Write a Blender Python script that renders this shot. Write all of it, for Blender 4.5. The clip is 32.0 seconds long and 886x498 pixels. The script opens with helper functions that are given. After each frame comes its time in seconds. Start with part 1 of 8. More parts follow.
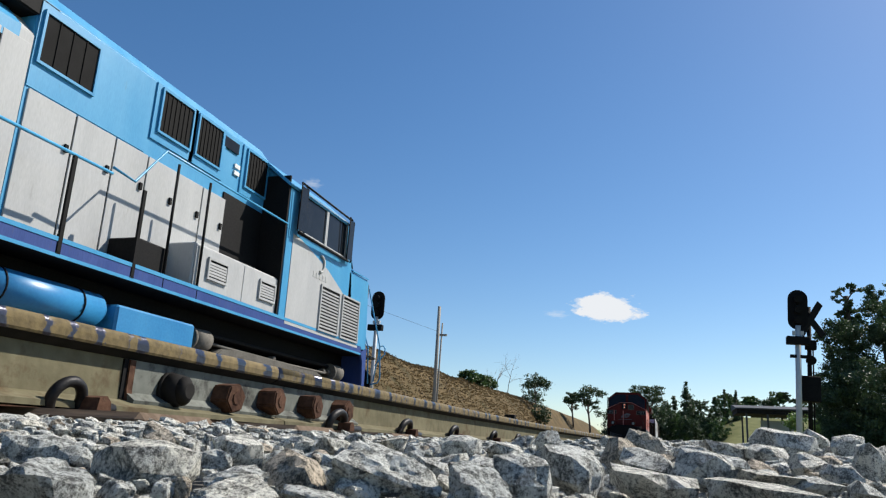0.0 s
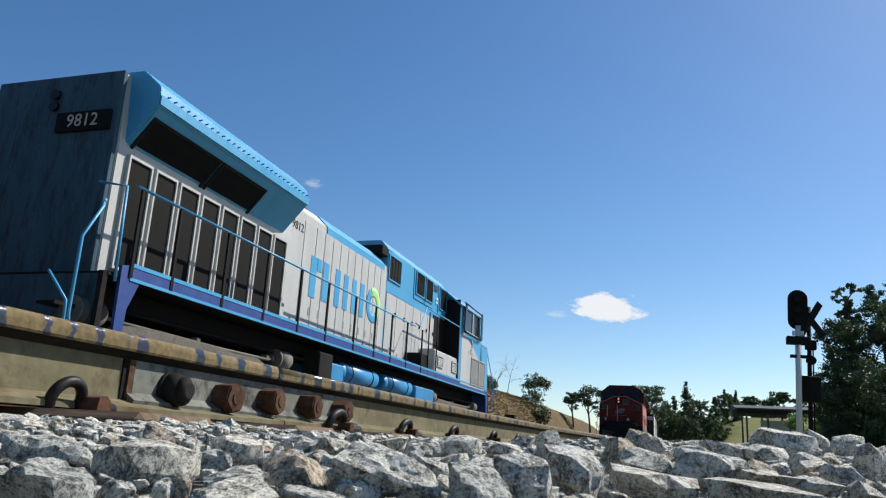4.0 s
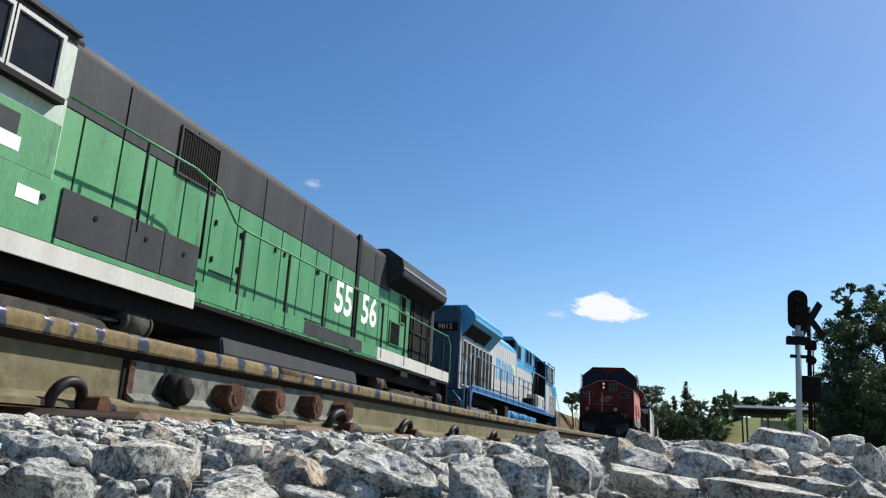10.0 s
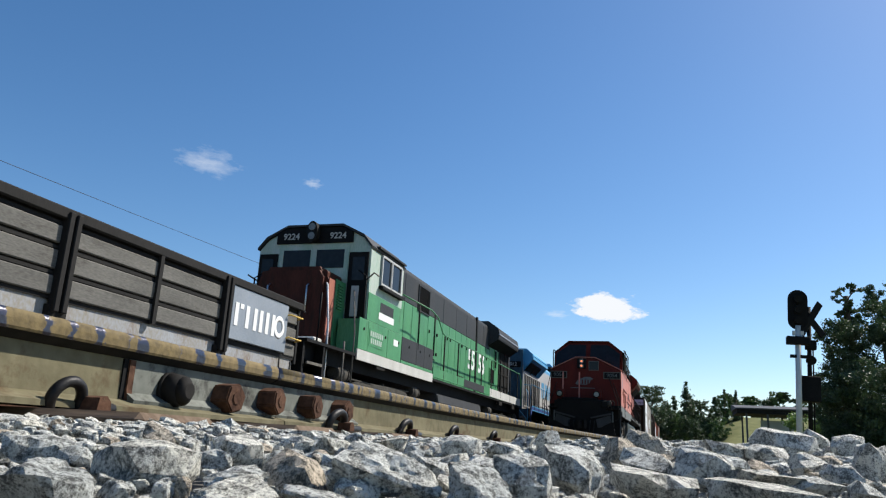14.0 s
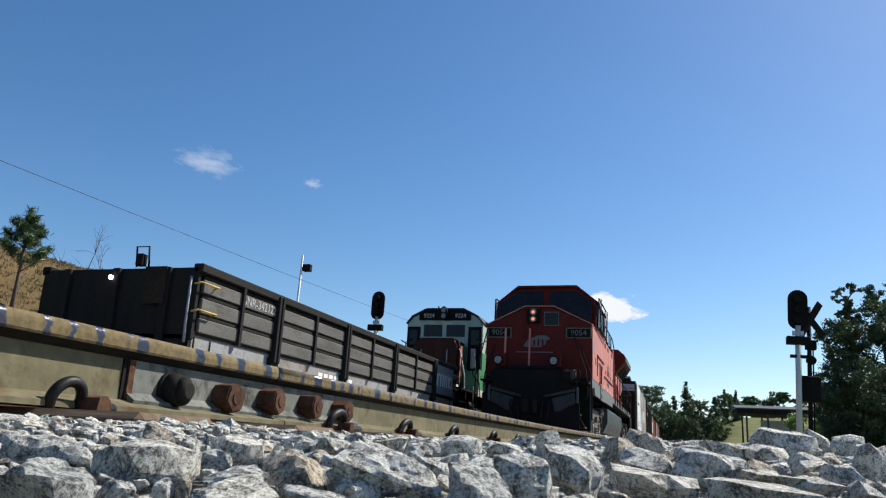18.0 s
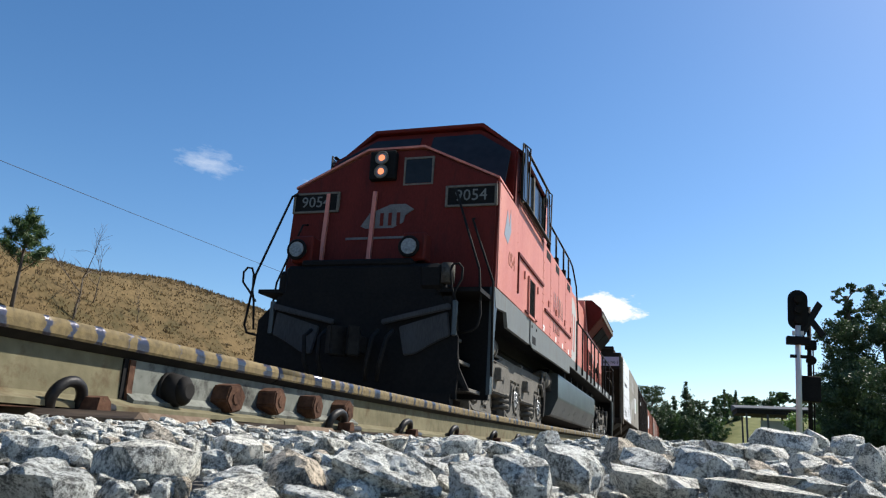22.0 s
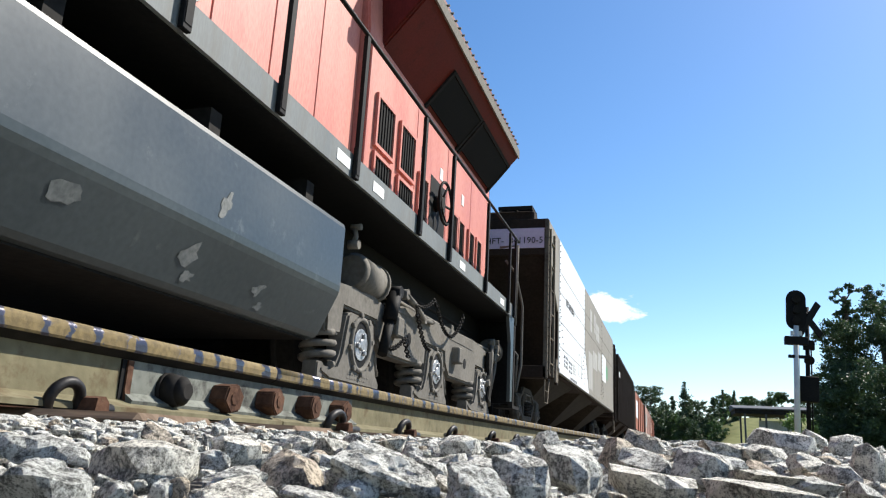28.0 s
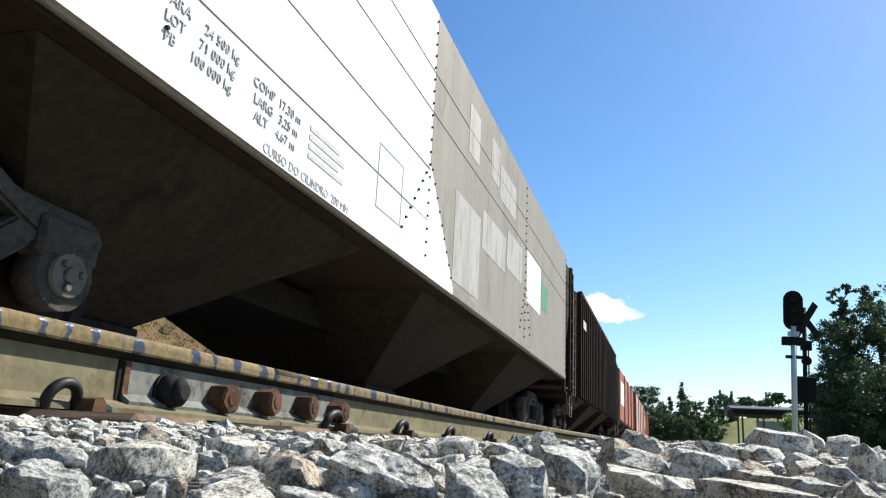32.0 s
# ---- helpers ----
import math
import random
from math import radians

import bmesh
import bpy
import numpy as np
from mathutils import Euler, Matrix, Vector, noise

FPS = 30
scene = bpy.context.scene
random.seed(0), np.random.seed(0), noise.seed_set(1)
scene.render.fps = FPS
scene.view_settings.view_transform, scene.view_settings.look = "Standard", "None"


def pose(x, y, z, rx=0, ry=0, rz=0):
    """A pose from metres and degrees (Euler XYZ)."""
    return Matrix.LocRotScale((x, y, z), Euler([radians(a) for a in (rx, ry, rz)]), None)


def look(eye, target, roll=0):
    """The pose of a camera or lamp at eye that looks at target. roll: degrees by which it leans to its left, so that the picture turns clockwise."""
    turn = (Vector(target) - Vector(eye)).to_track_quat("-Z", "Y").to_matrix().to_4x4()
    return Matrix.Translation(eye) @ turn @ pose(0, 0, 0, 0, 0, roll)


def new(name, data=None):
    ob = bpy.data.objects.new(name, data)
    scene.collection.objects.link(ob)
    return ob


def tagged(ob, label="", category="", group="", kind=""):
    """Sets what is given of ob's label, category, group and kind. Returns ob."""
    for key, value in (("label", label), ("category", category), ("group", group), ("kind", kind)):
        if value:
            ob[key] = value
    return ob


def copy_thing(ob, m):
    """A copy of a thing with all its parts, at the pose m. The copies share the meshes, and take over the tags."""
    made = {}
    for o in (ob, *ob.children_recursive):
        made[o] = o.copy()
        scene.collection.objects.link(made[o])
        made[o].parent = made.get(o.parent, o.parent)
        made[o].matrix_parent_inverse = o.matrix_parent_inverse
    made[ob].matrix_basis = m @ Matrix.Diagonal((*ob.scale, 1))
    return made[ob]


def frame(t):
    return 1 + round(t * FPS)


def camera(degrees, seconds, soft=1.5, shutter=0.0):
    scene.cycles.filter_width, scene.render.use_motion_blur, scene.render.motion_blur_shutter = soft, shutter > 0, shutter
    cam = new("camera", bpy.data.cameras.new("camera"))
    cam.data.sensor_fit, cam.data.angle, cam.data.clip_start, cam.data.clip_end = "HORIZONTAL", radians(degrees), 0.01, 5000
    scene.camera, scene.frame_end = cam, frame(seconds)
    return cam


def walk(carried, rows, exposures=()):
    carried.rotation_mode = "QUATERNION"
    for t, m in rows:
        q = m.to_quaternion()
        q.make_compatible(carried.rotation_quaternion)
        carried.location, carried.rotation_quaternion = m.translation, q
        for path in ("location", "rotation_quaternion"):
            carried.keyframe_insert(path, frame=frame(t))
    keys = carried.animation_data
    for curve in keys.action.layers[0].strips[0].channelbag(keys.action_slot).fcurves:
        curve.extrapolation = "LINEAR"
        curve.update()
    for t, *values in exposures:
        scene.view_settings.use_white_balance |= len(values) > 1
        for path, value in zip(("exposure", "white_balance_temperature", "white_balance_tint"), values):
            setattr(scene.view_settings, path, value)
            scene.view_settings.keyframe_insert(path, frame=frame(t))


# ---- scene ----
# World: x to the right of the line, y along the track away from the camera, z up; camera level is z = 0.
RAIL_TOP = 0.20
NEAR_X, FAR_X = -3.62, -7.93
V_FAR = 2.82

# ---- camera ----
cam = camera(61.68, 32.0, soft=1.2)
EYE = Vector((0.0, 0.0, 0.0))
TURN = Matrix(((0.95608, 0.02541, 0.29200), (0.28847, -0.25804, -0.92206), (0.05192, 0.96580, -0.25404)))


def standing(right, up):
    """The camera's pose, turned by small angles (degrees) to the right and upward."""
    return Matrix.Translation(EYE) @ TURN.to_4x4() @ pose(0, 0, 0, up, -right, 0)


walk(cam, [(0.0, standing(0, 0)), (25.0, standing(0, 0)), (25.5, standing(0.01, 0)), (27.5, standing(0.115, 0.02)),
           (29.6, standing(0.115, 0.02)), (30.5, standing(0.19, 0.04)), (31.1, standing(0.28, 0.06)), (32.0, standing(0.29, 0.06))],
     exposures=[(0, 0.37), (5, 0.42), (9, 0.52), (20, 0.49), (22, 0.69), (23, 1.03), (24, 1.01), (25, 0.83), (28, 0.92), (30, 1.08), (31, 1.14), (32, 0.90)])

# ---- light ----
SUN_AZ, SUN_EL = 42.0, 45.2
sun_dir = Vector((math.sin(radians(SUN_AZ)) * math.cos(radians(SUN_EL)), math.cos(radians(SUN_AZ)) * math.cos(radians(SUN_EL)), math.sin(radians(SUN_EL))))
world = bpy.data.worlds.new("sky")
scene.world = world
world.use_nodes = True
wn = world.node_tree.nodes
sky = wn.new("ShaderNodeTexSky")
sky.sky_type, sky.sun_disc = "NISHITA", False
sky.sun_elevation, sky.sun_rotation = radians(SUN_EL), radians(SUN_AZ)
sky.altitude, sky.air_density, sky.dust_density, sky.ozone_density = 700, 1.0, 0.7, 2.2
rich = wn.new("ShaderNodeHueSaturation")
rich.inputs["Saturation"].default_value = 1.24
world.node_tree.links.new(sky.outputs[0], rich.inputs["Color"])
world.node_tree.links.new(rich.outputs[0], wn["Background"].inputs[0])
wn["Background"].inputs[1].default_value = 0.096
sun = new("sun", bpy.data.lights.new("sun", "SUN"))
sun.data.energy, sun.data.angle, sun.data.color = 5.0, radians(0.53), (1.0, 0.95, 0.87)
sun.matrix_world = look(sun_dir * 60, (0, 0, 0))


# ---- materials ----
def nodes_of(name):
    m = bpy.data.materials.new(name)
    m.use_nodes = True
    return m, m.node_tree.nodes, m.node_tree.links


def surface(name, a, b, rough=0.6, metal=0.0, grain=60.0, stain=4.0, bump=0.15, dirt=None, dirt_amount=0.45, streak=(1, 1, 1), spread=0.5, ramp=(0.35, 0.65)):
    """Two colours mixed by a coarse and a fine noise, with dirt in patches and a fine relief."""
    m, n, l = nodes_of(name)
    p = n["Principled BSDF"]
    tc = n.new("ShaderNodeTexCoord")
    mp = n.new("ShaderNodeMapping")
    mp.inputs["Scale"].default_value = streak
    l.new(tc.outputs["Object"], mp.inputs["Vector"])
    info = n.new("ShaderNodeObjectInfo")
    add = n.new("ShaderNodeVectorMath")
    add.operation = "MULTIPLY_ADD"
    l.new(info.outputs["Random"], add.inputs[0])
    add.inputs[1].default_value = (7.0, 13.0, 5.0)
    l.new(mp.outputs[0], add.inputs[2])
    fine, coarse = n.new("ShaderNodeTexNoise"), n.new("ShaderNodeTexNoise")
    for t, s, d in ((fine, grain, 5), (coarse, stain, 4)):
        t.inputs["Scale"].default_value, t.inputs["Detail"].default_value = s, d
        l.new(add.outputs[0], t.inputs["Vector"])
    mixf = n.new("ShaderNodeMix")
    mixf.inputs[0].default_value = spread
    l.new(coarse.outputs[0], mixf.inputs[2])
    l.new(fine.outputs[0], mixf.inputs[3])
    cr = n.new("ShaderNodeValToRGB")
    cr.color_ramp.elements[0].position, cr.color_ramp.elements[1].position = ramp
    cr.color_ramp.elements[0].color, cr.color_ramp.elements[1].color = (*a, 1), (*b, 1)
    l.new(mixf.outputs[0], cr.inputs[0])
    out = cr.outputs[0]
    if dirt:
        dn = n.new("ShaderNodeTexNoise")
        dn.inputs["Scale"].default_value, dn.inputs["Detail"].default_value, dn.inputs["Roughness"].default_value = stain * 2.3, 8, 0.7
        l.new(add.outputs[0], dn.inputs["Vector"])
        dr = n.new("ShaderNodeValToRGB")
        dr.color_ramp.elements[0].position, dr.color_ramp.elements[1].position = 1 - dirt_amount - 0.06, 1 - dirt_amount + 0.12
        l.new(dn.outputs[0], dr.inputs[0])
        mx = n.new("ShaderNodeMix")
        mx.data_type = "RGBA"
        l.new(dr.outputs[0], mx.inputs[0])
        l.new(out, mx.inputs[6])
        mx.inputs[7].default_value = (*dirt, 1)
        out = mx.outputs[2]
    l.new(out, p.inputs["Base Color"])
    p.inputs["Metallic"].default_value = metal
    p.inputs["Specular IOR Level"].default_value = 0.12 if rough > 0.58 else (0.3 if rough > 0.45 else 0.5)
    rr = n.new("ShaderNodeMapRange")
    rr.inputs[3].default_value, rr.inputs[4].default_value = max(rough - 0.12, 0.02), min(rough + 0.12, 1)
    l.new(coarse.outputs[0], rr.inputs[0])
    l.new(rr.outputs[0], p.inputs["Roughness"])
    if bump:
        bp = n.new("ShaderNodeBump")
        bp.inputs["Strength"].default_value, bp.inputs["Distance"].default_value = bump, 0.01
        l.new(mixf.outputs[0], bp.inputs["Height"])
        l.new(bp.outputs[0], p.inputs["Normal"])
    return m


def glowing(name, colour, strength):
    m, n, l = nodes_of(name)
    p = n["Principled BSDF"]
    p.inputs["Base Color"].default_value = (*colour, 1)
    p.inputs["Emission Color"].default_value = (*colour, 1)
    p.inputs["Emission Strength"].default_value = strength
    return m


UP = (2.5, 2.5, 0.5)
M = {}
# One red in two tones: pale sunlit flanks, front and roof darkened for shade.
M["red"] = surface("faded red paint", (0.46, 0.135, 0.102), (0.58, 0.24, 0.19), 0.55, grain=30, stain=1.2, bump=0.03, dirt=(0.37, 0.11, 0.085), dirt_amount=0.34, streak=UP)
M["red_shaded"] = surface("dark red paint", (0.078, 0.011, 0.008), (0.125, 0.019, 0.014), 0.62, grain=30, stain=1.2, bump=0.03, dirt=(0.055, 0.014, 0.011), dirt_amount=0.38, streak=UP)
M["grey_sill"] = surface("grey sill paint", (0.14, 0.152, 0.152), (0.185, 0.198, 0.196), 0.6, grain=40, stain=1.5, bump=0.03, dirt=(0.15, 0.15, 0.14), streak=UP)
M["bogie"] = surface("dusty grey running gear", (0.105, 0.097, 0.084), (0.175, 0.163, 0.142), 0.85, grain=26, stain=3.0, bump=0.25, dirt=(0.085, 0.077, 0.066), dirt_amount=0.38)
M["bogie_mid"] = surface("grimy running gear", (0.040, 0.037, 0.032), (0.085, 0.079, 0.068), 0.85, grain=26, stain=3.0, bump=0.25, dirt=(0.022, 0.020, 0.017), dirt_amount=0.42)
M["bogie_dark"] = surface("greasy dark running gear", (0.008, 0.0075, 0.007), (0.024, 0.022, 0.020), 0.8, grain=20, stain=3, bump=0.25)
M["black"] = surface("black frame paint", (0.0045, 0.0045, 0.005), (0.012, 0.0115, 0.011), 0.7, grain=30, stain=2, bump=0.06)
M["grille"] = surface("black screen", (0.004, 0.004, 0.004), (0.011, 0.0105, 0.010), 0.8, grain=90, stain=8, bump=0.1)
M["glass"] = surface("dark cab glass", (0.012, 0.014, 0.016), (0.02, 0.022, 0.025), 0.08, grain=8, stain=2, bump=0.0)
M["tank"] = surface("grey fuel tank paint", (0.030, 0.039, 0.042), (0.050, 0.061, 0.064), 0.36, grain=30, stain=1.5, bump=0.05, dirt=(0.13, 0.142, 0.138), dirt_amount=0.34)
M["plate_white"] = surface("white lettering paint", (0.72, 0.72, 0.70), (0.82, 0.82, 0.80), 0.6, grain=60, stain=9, bump=0.0)
M["plate_black"] = surface("black lettering paint", (0.015, 0.015, 0.018), (0.04, 0.04, 0.042), 0.6, grain=60, stain=9, bump=0.0)
M["letter_grey"] = surface("faded grey lettering", (0.40, 0.40, 0.38), (0.50, 0.50, 0.48), 0.6, grain=60, stain=9, bump=0.0)
M["blue"] = surface("sky blue paint", (0.040, 0.27, 0.50), (0.065, 0.33, 0.56), 0.42, grain=30, stain=1.2, bump=0.02, dirt=(0.06, 0.22, 0.34), dirt_amount=0.34, streak=UP)
M["scuff"] = surface("scraped pale primer", (0.10, 0.108, 0.106), (0.20, 0.205, 0.195), 0.7, grain=40, stain=6, bump=0.05, dirt=(0.06, 0.066, 0.066), dirt_amount=0.35)
M["tank_blue"] = surface("deep blue reservoir paint", (0.018, 0.175, 0.40), (0.033, 0.24, 0.48), 0.42, grain=30, stain=2.2, bump=0.02, dirt=(0.10, 0.085, 0.065), dirt_amount=0.30)
M["blue_dark"] = surface("dark blue stripe paint", (0.022, 0.050, 0.19), (0.038, 0.075, 0.25), 0.5, grain=30, stain=2, bump=0.02, dirt=(0.07, 0.07, 0.10), dirt_amount=0.35, streak=UP)
M["loco_white"] = surface("weathered white hood paint", (0.40, 0.40, 0.39), (0.49, 0.49, 0.477), 0.55, grain=26, stain=1.4, bump=0.03, dirt=(0.29, 0.27, 0.245), dirt_amount=0.33, streak=UP)
M["lime"] = surface("lime green paint", (0.33, 0.62, 0.20), (0.38, 0.68, 0.24), 0.5, grain=30, stain=2, bump=0.0)
M["green"] = surface("cascade green paint", (0.045, 0.19, 0.080), (0.090, 0.295, 0.132), 0.5, grain=26, stain=0.9, bump=0.03, dirt=(0.045, 0.115, 0.055), dirt_amount=0.40, streak=UP)
M["green_black"] = surface("faded black hood paint", (0.030, 0.032, 0.034), (0.055, 0.057, 0.060), 0.6, grain=26, stain=1.1, bump=0.03, dirt=(0.085, 0.085, 0.08), dirt_amount=0.32, streak=UP)
M["sill_white"] = surface("grimy white sill paint", (0.46, 0.45, 0.41), (0.58, 0.57, 0.53), 0.6, grain=30, stain=1.6, bump=0.03, dirt=(0.26, 0.17, 0.10), dirt_amount=0.34, streak=UP)
M["brown_nose"] = surface("rust brown nose paint", (0.060, 0.018, 0.011), (0.095, 0.030, 0.020), 0.6, grain=26, stain=1.4, bump=0.05, dirt=(0.035, 0.018, 0.012), streak=UP)
M["salmon"] = surface("salmon primer patch", (0.34, 0.12, 0.085), (0.42, 0.17, 0.12), 0.6, grain=26, stain=2, bump=0.03, streak=UP)
M["cab_pale"] = surface("pale repainted cab paint", (0.26, 0.40, 0.30), (0.50, 0.53, 0.48), 0.55, grain=20, stain=1.3, bump=0.03, dirt=(0.20, 0.10, 0.05), dirt_amount=0.27, streak=UP)
# Gondola paint in two tones: black deepened for shade, dusty boards lightened for sun.
M["wagon_black"] = surface("grimy dark wagon paint", (0.012, 0.0115, 0.011), (0.025, 0.0235, 0.022), 0.75, grain=26, stain=1.6, bump=0.1, dirt=(0.045, 0.039, 0.032), dirt_amount=0.30, streak=UP)
M["wagon_board_lit"] = surface("dusty dark wagon boards", (0.085, 0.082, 0.074), (0.17, 0.163, 0.146), 0.7, grain=26, stain=1.6, bump=0.1, dirt=(0.055, 0.048, 0.040), dirt_amount=0.38, streak=(2.5, 0.6, 2.5))
M["wagon_sill"] = surface("worn wagon sill paint", (0.25, 0.22, 0.17), (0.33, 0.35, 0.38), 0.7, grain=26, stain=1.2, bump=0.06, dirt=(0.16, 0.09, 0.05), dirt_amount=0.42, streak=(3, 1.2, 0.8))
M["sign_grey"] = surface("grey sign plate paint", (0.20, 0.23, 0.26), (0.27, 0.30, 0.34), 0.5, grain=30, stain=1.6, bump=0.02, dirt=(0.16, 0.22, 0.31), dirt_amount=0.35)
M["yellow"] = surface("yellow grab iron paint", (0.55, 0.36, 0.08), (0.66, 0.46, 0.14), 0.6, grain=60, stain=6, bump=0.05)
M["hop_white"] = surface("white hopper paint", (0.62, 0.635, 0.65), (0.72, 0.735, 0.75), 0.5, grain=24, stain=1.0, bump=0.02, dirt=(0.62, 0.64, 0.66), dirt_amount=0.34, streak=UP)
M["hop_grey"] = surface("dusty grey hopper paint", (0.20, 0.186, 0.16), (0.285, 0.265, 0.23), 0.65, grain=24, stain=1.2, bump=0.04, dirt=(0.15, 0.135, 0.115), dirt_amount=0.4, streak=UP)
M["hop_pale"] = surface("pale patched hopper paint", (0.32, 0.31, 0.285), (0.41, 0.40, 0.375), 0.6, grain=24, stain=1.4, bump=0.03, dirt=(0.24, 0.22, 0.20), streak=UP)
# Hopper ends and undersides carry their deep shade in these dark browns.
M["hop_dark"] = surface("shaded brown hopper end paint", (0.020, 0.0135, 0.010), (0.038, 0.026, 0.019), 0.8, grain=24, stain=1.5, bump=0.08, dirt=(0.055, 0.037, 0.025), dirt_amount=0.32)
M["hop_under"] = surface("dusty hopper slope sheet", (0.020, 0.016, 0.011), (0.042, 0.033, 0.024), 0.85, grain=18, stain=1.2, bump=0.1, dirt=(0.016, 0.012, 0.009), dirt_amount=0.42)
M["bogie_tan"] = surface("dusty tan cast steel", (0.080, 0.068, 0.052), (0.150, 0.128, 0.100), 0.85, grain=26, stain=4, bump=0.2, dirt=(0.03, 0.024, 0.018), dirt_amount=0.38)
M["wagon_brown"] = surface("dark brown wagon paint", (0.022, 0.014, 0.010), (0.040, 0.026, 0.019), 0.75, grain=24, stain=1.6, bump=0.06, dirt=(0.014, 0.010, 0.008), streak=UP)
M["wagon_rust"] = surface("red oxide wagon paint", (0.26, 0.10, 0.065), (0.36, 0.15, 0.10), 0.7, grain=24, stain=1.6, bump=0.05, dirt=(0.20, 0.08, 0.05), streak=UP)
M["wagon_pink"] = surface("faded oxide wagon paint", (0.44, 0.26, 0.21), (0.54, 0.35, 0.29), 0.65, grain=24, stain=1.6, bump=0.05, streak=UP)
M["lilac"] = surface("lilac number panel paint", (0.58, 0.46, 0.58), (0.66, 0.54, 0.66), 0.6, grain=30, stain=2, bump=0.02, dirt=(0.44, 0.34, 0.42), dirt_amount=0.3)
M["steel"] = surface("bright worn steel", (0.48, 0.48, 0.48), (0.62, 0.62, 0.62), 0.35, metal=0.9, grain=60, stain=6, bump=0.05)
M["chrome"] = surface("worn hub steel", (0.22, 0.22, 0.22), (0.55, 0.55, 0.55), 0.34, metal=0.55, grain=40, stain=6, bump=0.03)
M["rail_web"] = surface("pale weathered rail web", (0.115, 0.102, 0.060), (0.195, 0.174, 0.108), 0.9, grain=26, stain=2.6, bump=0.35, dirt=(0.075, 0.040, 0.019), dirt_amount=0.40)
M["fishplate"] = surface("pale fishplate steel with rust spots", (0.115, 0.122, 0.104), (0.19, 0.197, 0.172), 0.85, grain=30, stain=6.5, bump=0.3, dirt=(0.035, 0.031, 0.029), dirt_amount=0.45)
M["rust"] = surface("rusted bolt steel", (0.045, 0.022, 0.014), (0.12, 0.062, 0.038), 0.85, grain=70, stain=14, bump=0.4, dirt=(0.18, 0.13, 0.09), dirt_amount=0.28)
M["clip"] = surface("dark spring clip steel", (0.008, 0.0075, 0.0075), (0.022, 0.020, 0.019), 0.5, metal=0.3, grain=60, stain=10, bump=0.2)
M["sleeper"] = surface("weathered sleeper timber", (0.10, 0.068, 0.045), (0.19, 0.14, 0.10), 0.9, grain=30, stain=5, bump=0.5, streak=(0.25, 2, 2))
M["mast"] = surface("galvanised mast paint", (0.44, 0.45, 0.45), (0.55, 0.56, 0.56), 0.5, grain=40, stain=3, bump=0.03, dirt=(0.30, 0.29, 0.27), dirt_amount=0.3)
M["wood_pole"] = surface("grey timber pole", (0.26, 0.235, 0.20), (0.40, 0.37, 0.32), 0.85, grain=30, stain=5, bump=0.2, streak=(3, 3, 0.3))
M["bark"] = surface("grey brown bark", (0.075, 0.058, 0.045), (0.15, 0.125, 0.10), 0.9, grain=20, stain=3, bump=0.4, streak=(2, 2, 0.4))
M["bark_pale"] = surface("pale bare bark", (0.24, 0.21, 0.18), (0.36, 0.33, 0.29), 0.9, grain=20, stain=3, bump=0.2)
M["roof_metal"] = surface("weathered roof sheet", (0.06, 0.062, 0.066), (0.10, 0.102, 0.106), 0.7, grain=16, stain=1.0, bump=0.05)
M["wall_pale"] = surface("pale rendered wall", (0.34, 0.36, 0.36), (0.44, 0.46, 0.46), 0.8, grain=10, stain=0.8, bump=0.05)
M["cable"] = surface("black cable sheath", (0.03, 0.03, 0.03), (0.06, 0.06, 0.06), 0.7, grain=10, stain=2, bump=0.0)
M["lamp_glow"] = glowing("lit headlamp", (1.0, 0.28, 0.12), 0.75)
M["lamp_white"] = glowing("tail marker lamp", (1.0, 0.95, 0.85), 5.0)
M["stencil"] = surface("faded stencil paint", (0.22, 0.225, 0.23), (0.52, 0.52, 0.52), 0.6, grain=60, stain=20, bump=0.0)
M["badge"] = surface("faded badge paint", (0.10, 0.10, 0.105), (0.17, 0.17, 0.17), 0.6, grain=60, stain=9, bump=0.0)
# Darker, greyer blue for the hood end.
M["blue_grey"] = surface("sooty blue end paint", (0.030, 0.070, 0.105), (0.055, 0.11, 0.15), 0.6, grain=30, stain=1.4, bump=0.03, dirt=(0.03, 0.04, 0.05), streak=UP)
M["glass"].node_tree.nodes["Principled BSDF"].inputs["Specular IOR Level"].default_value = 0.16
M["lens"] = surface("unlit lamp lens", (0.10, 0.105, 0.10), (0.24, 0.245, 0.24), 0.15, grain=40, stain=9, bump=0.1)


def leaf_material(name, a, b):
    m, n, l = nodes_of(name)
    p = n["Principled BSDF"]
    geo = n.new("ShaderNodeNewGeometry")
    cr = n.new("ShaderNodeValToRGB")
    cr.color_ramp.elements[0].color, cr.color_ramp.elements[1].color = (*a, 1), (*b, 1)
    l.new(geo.outputs["Random Per Island"], cr.inputs[0])
    l.new(cr.outputs[0], p.inputs["Base Color"])
    p.inputs["Roughness"].default_value = 0.55
    tr = n.new("ShaderNodeBsdfTranslucent")
    l.new(cr.outputs[0], tr.inputs[0])
    mx = n.new("ShaderNodeMixShader")
    mx.inputs[0].default_value = 0.25
    l.new(p.outputs[0], mx.inputs[1])
    l.new(tr.outputs[0], mx.inputs[2])
    l.new(mx.outputs[0], n["Material Output"].inputs[0])
    return m


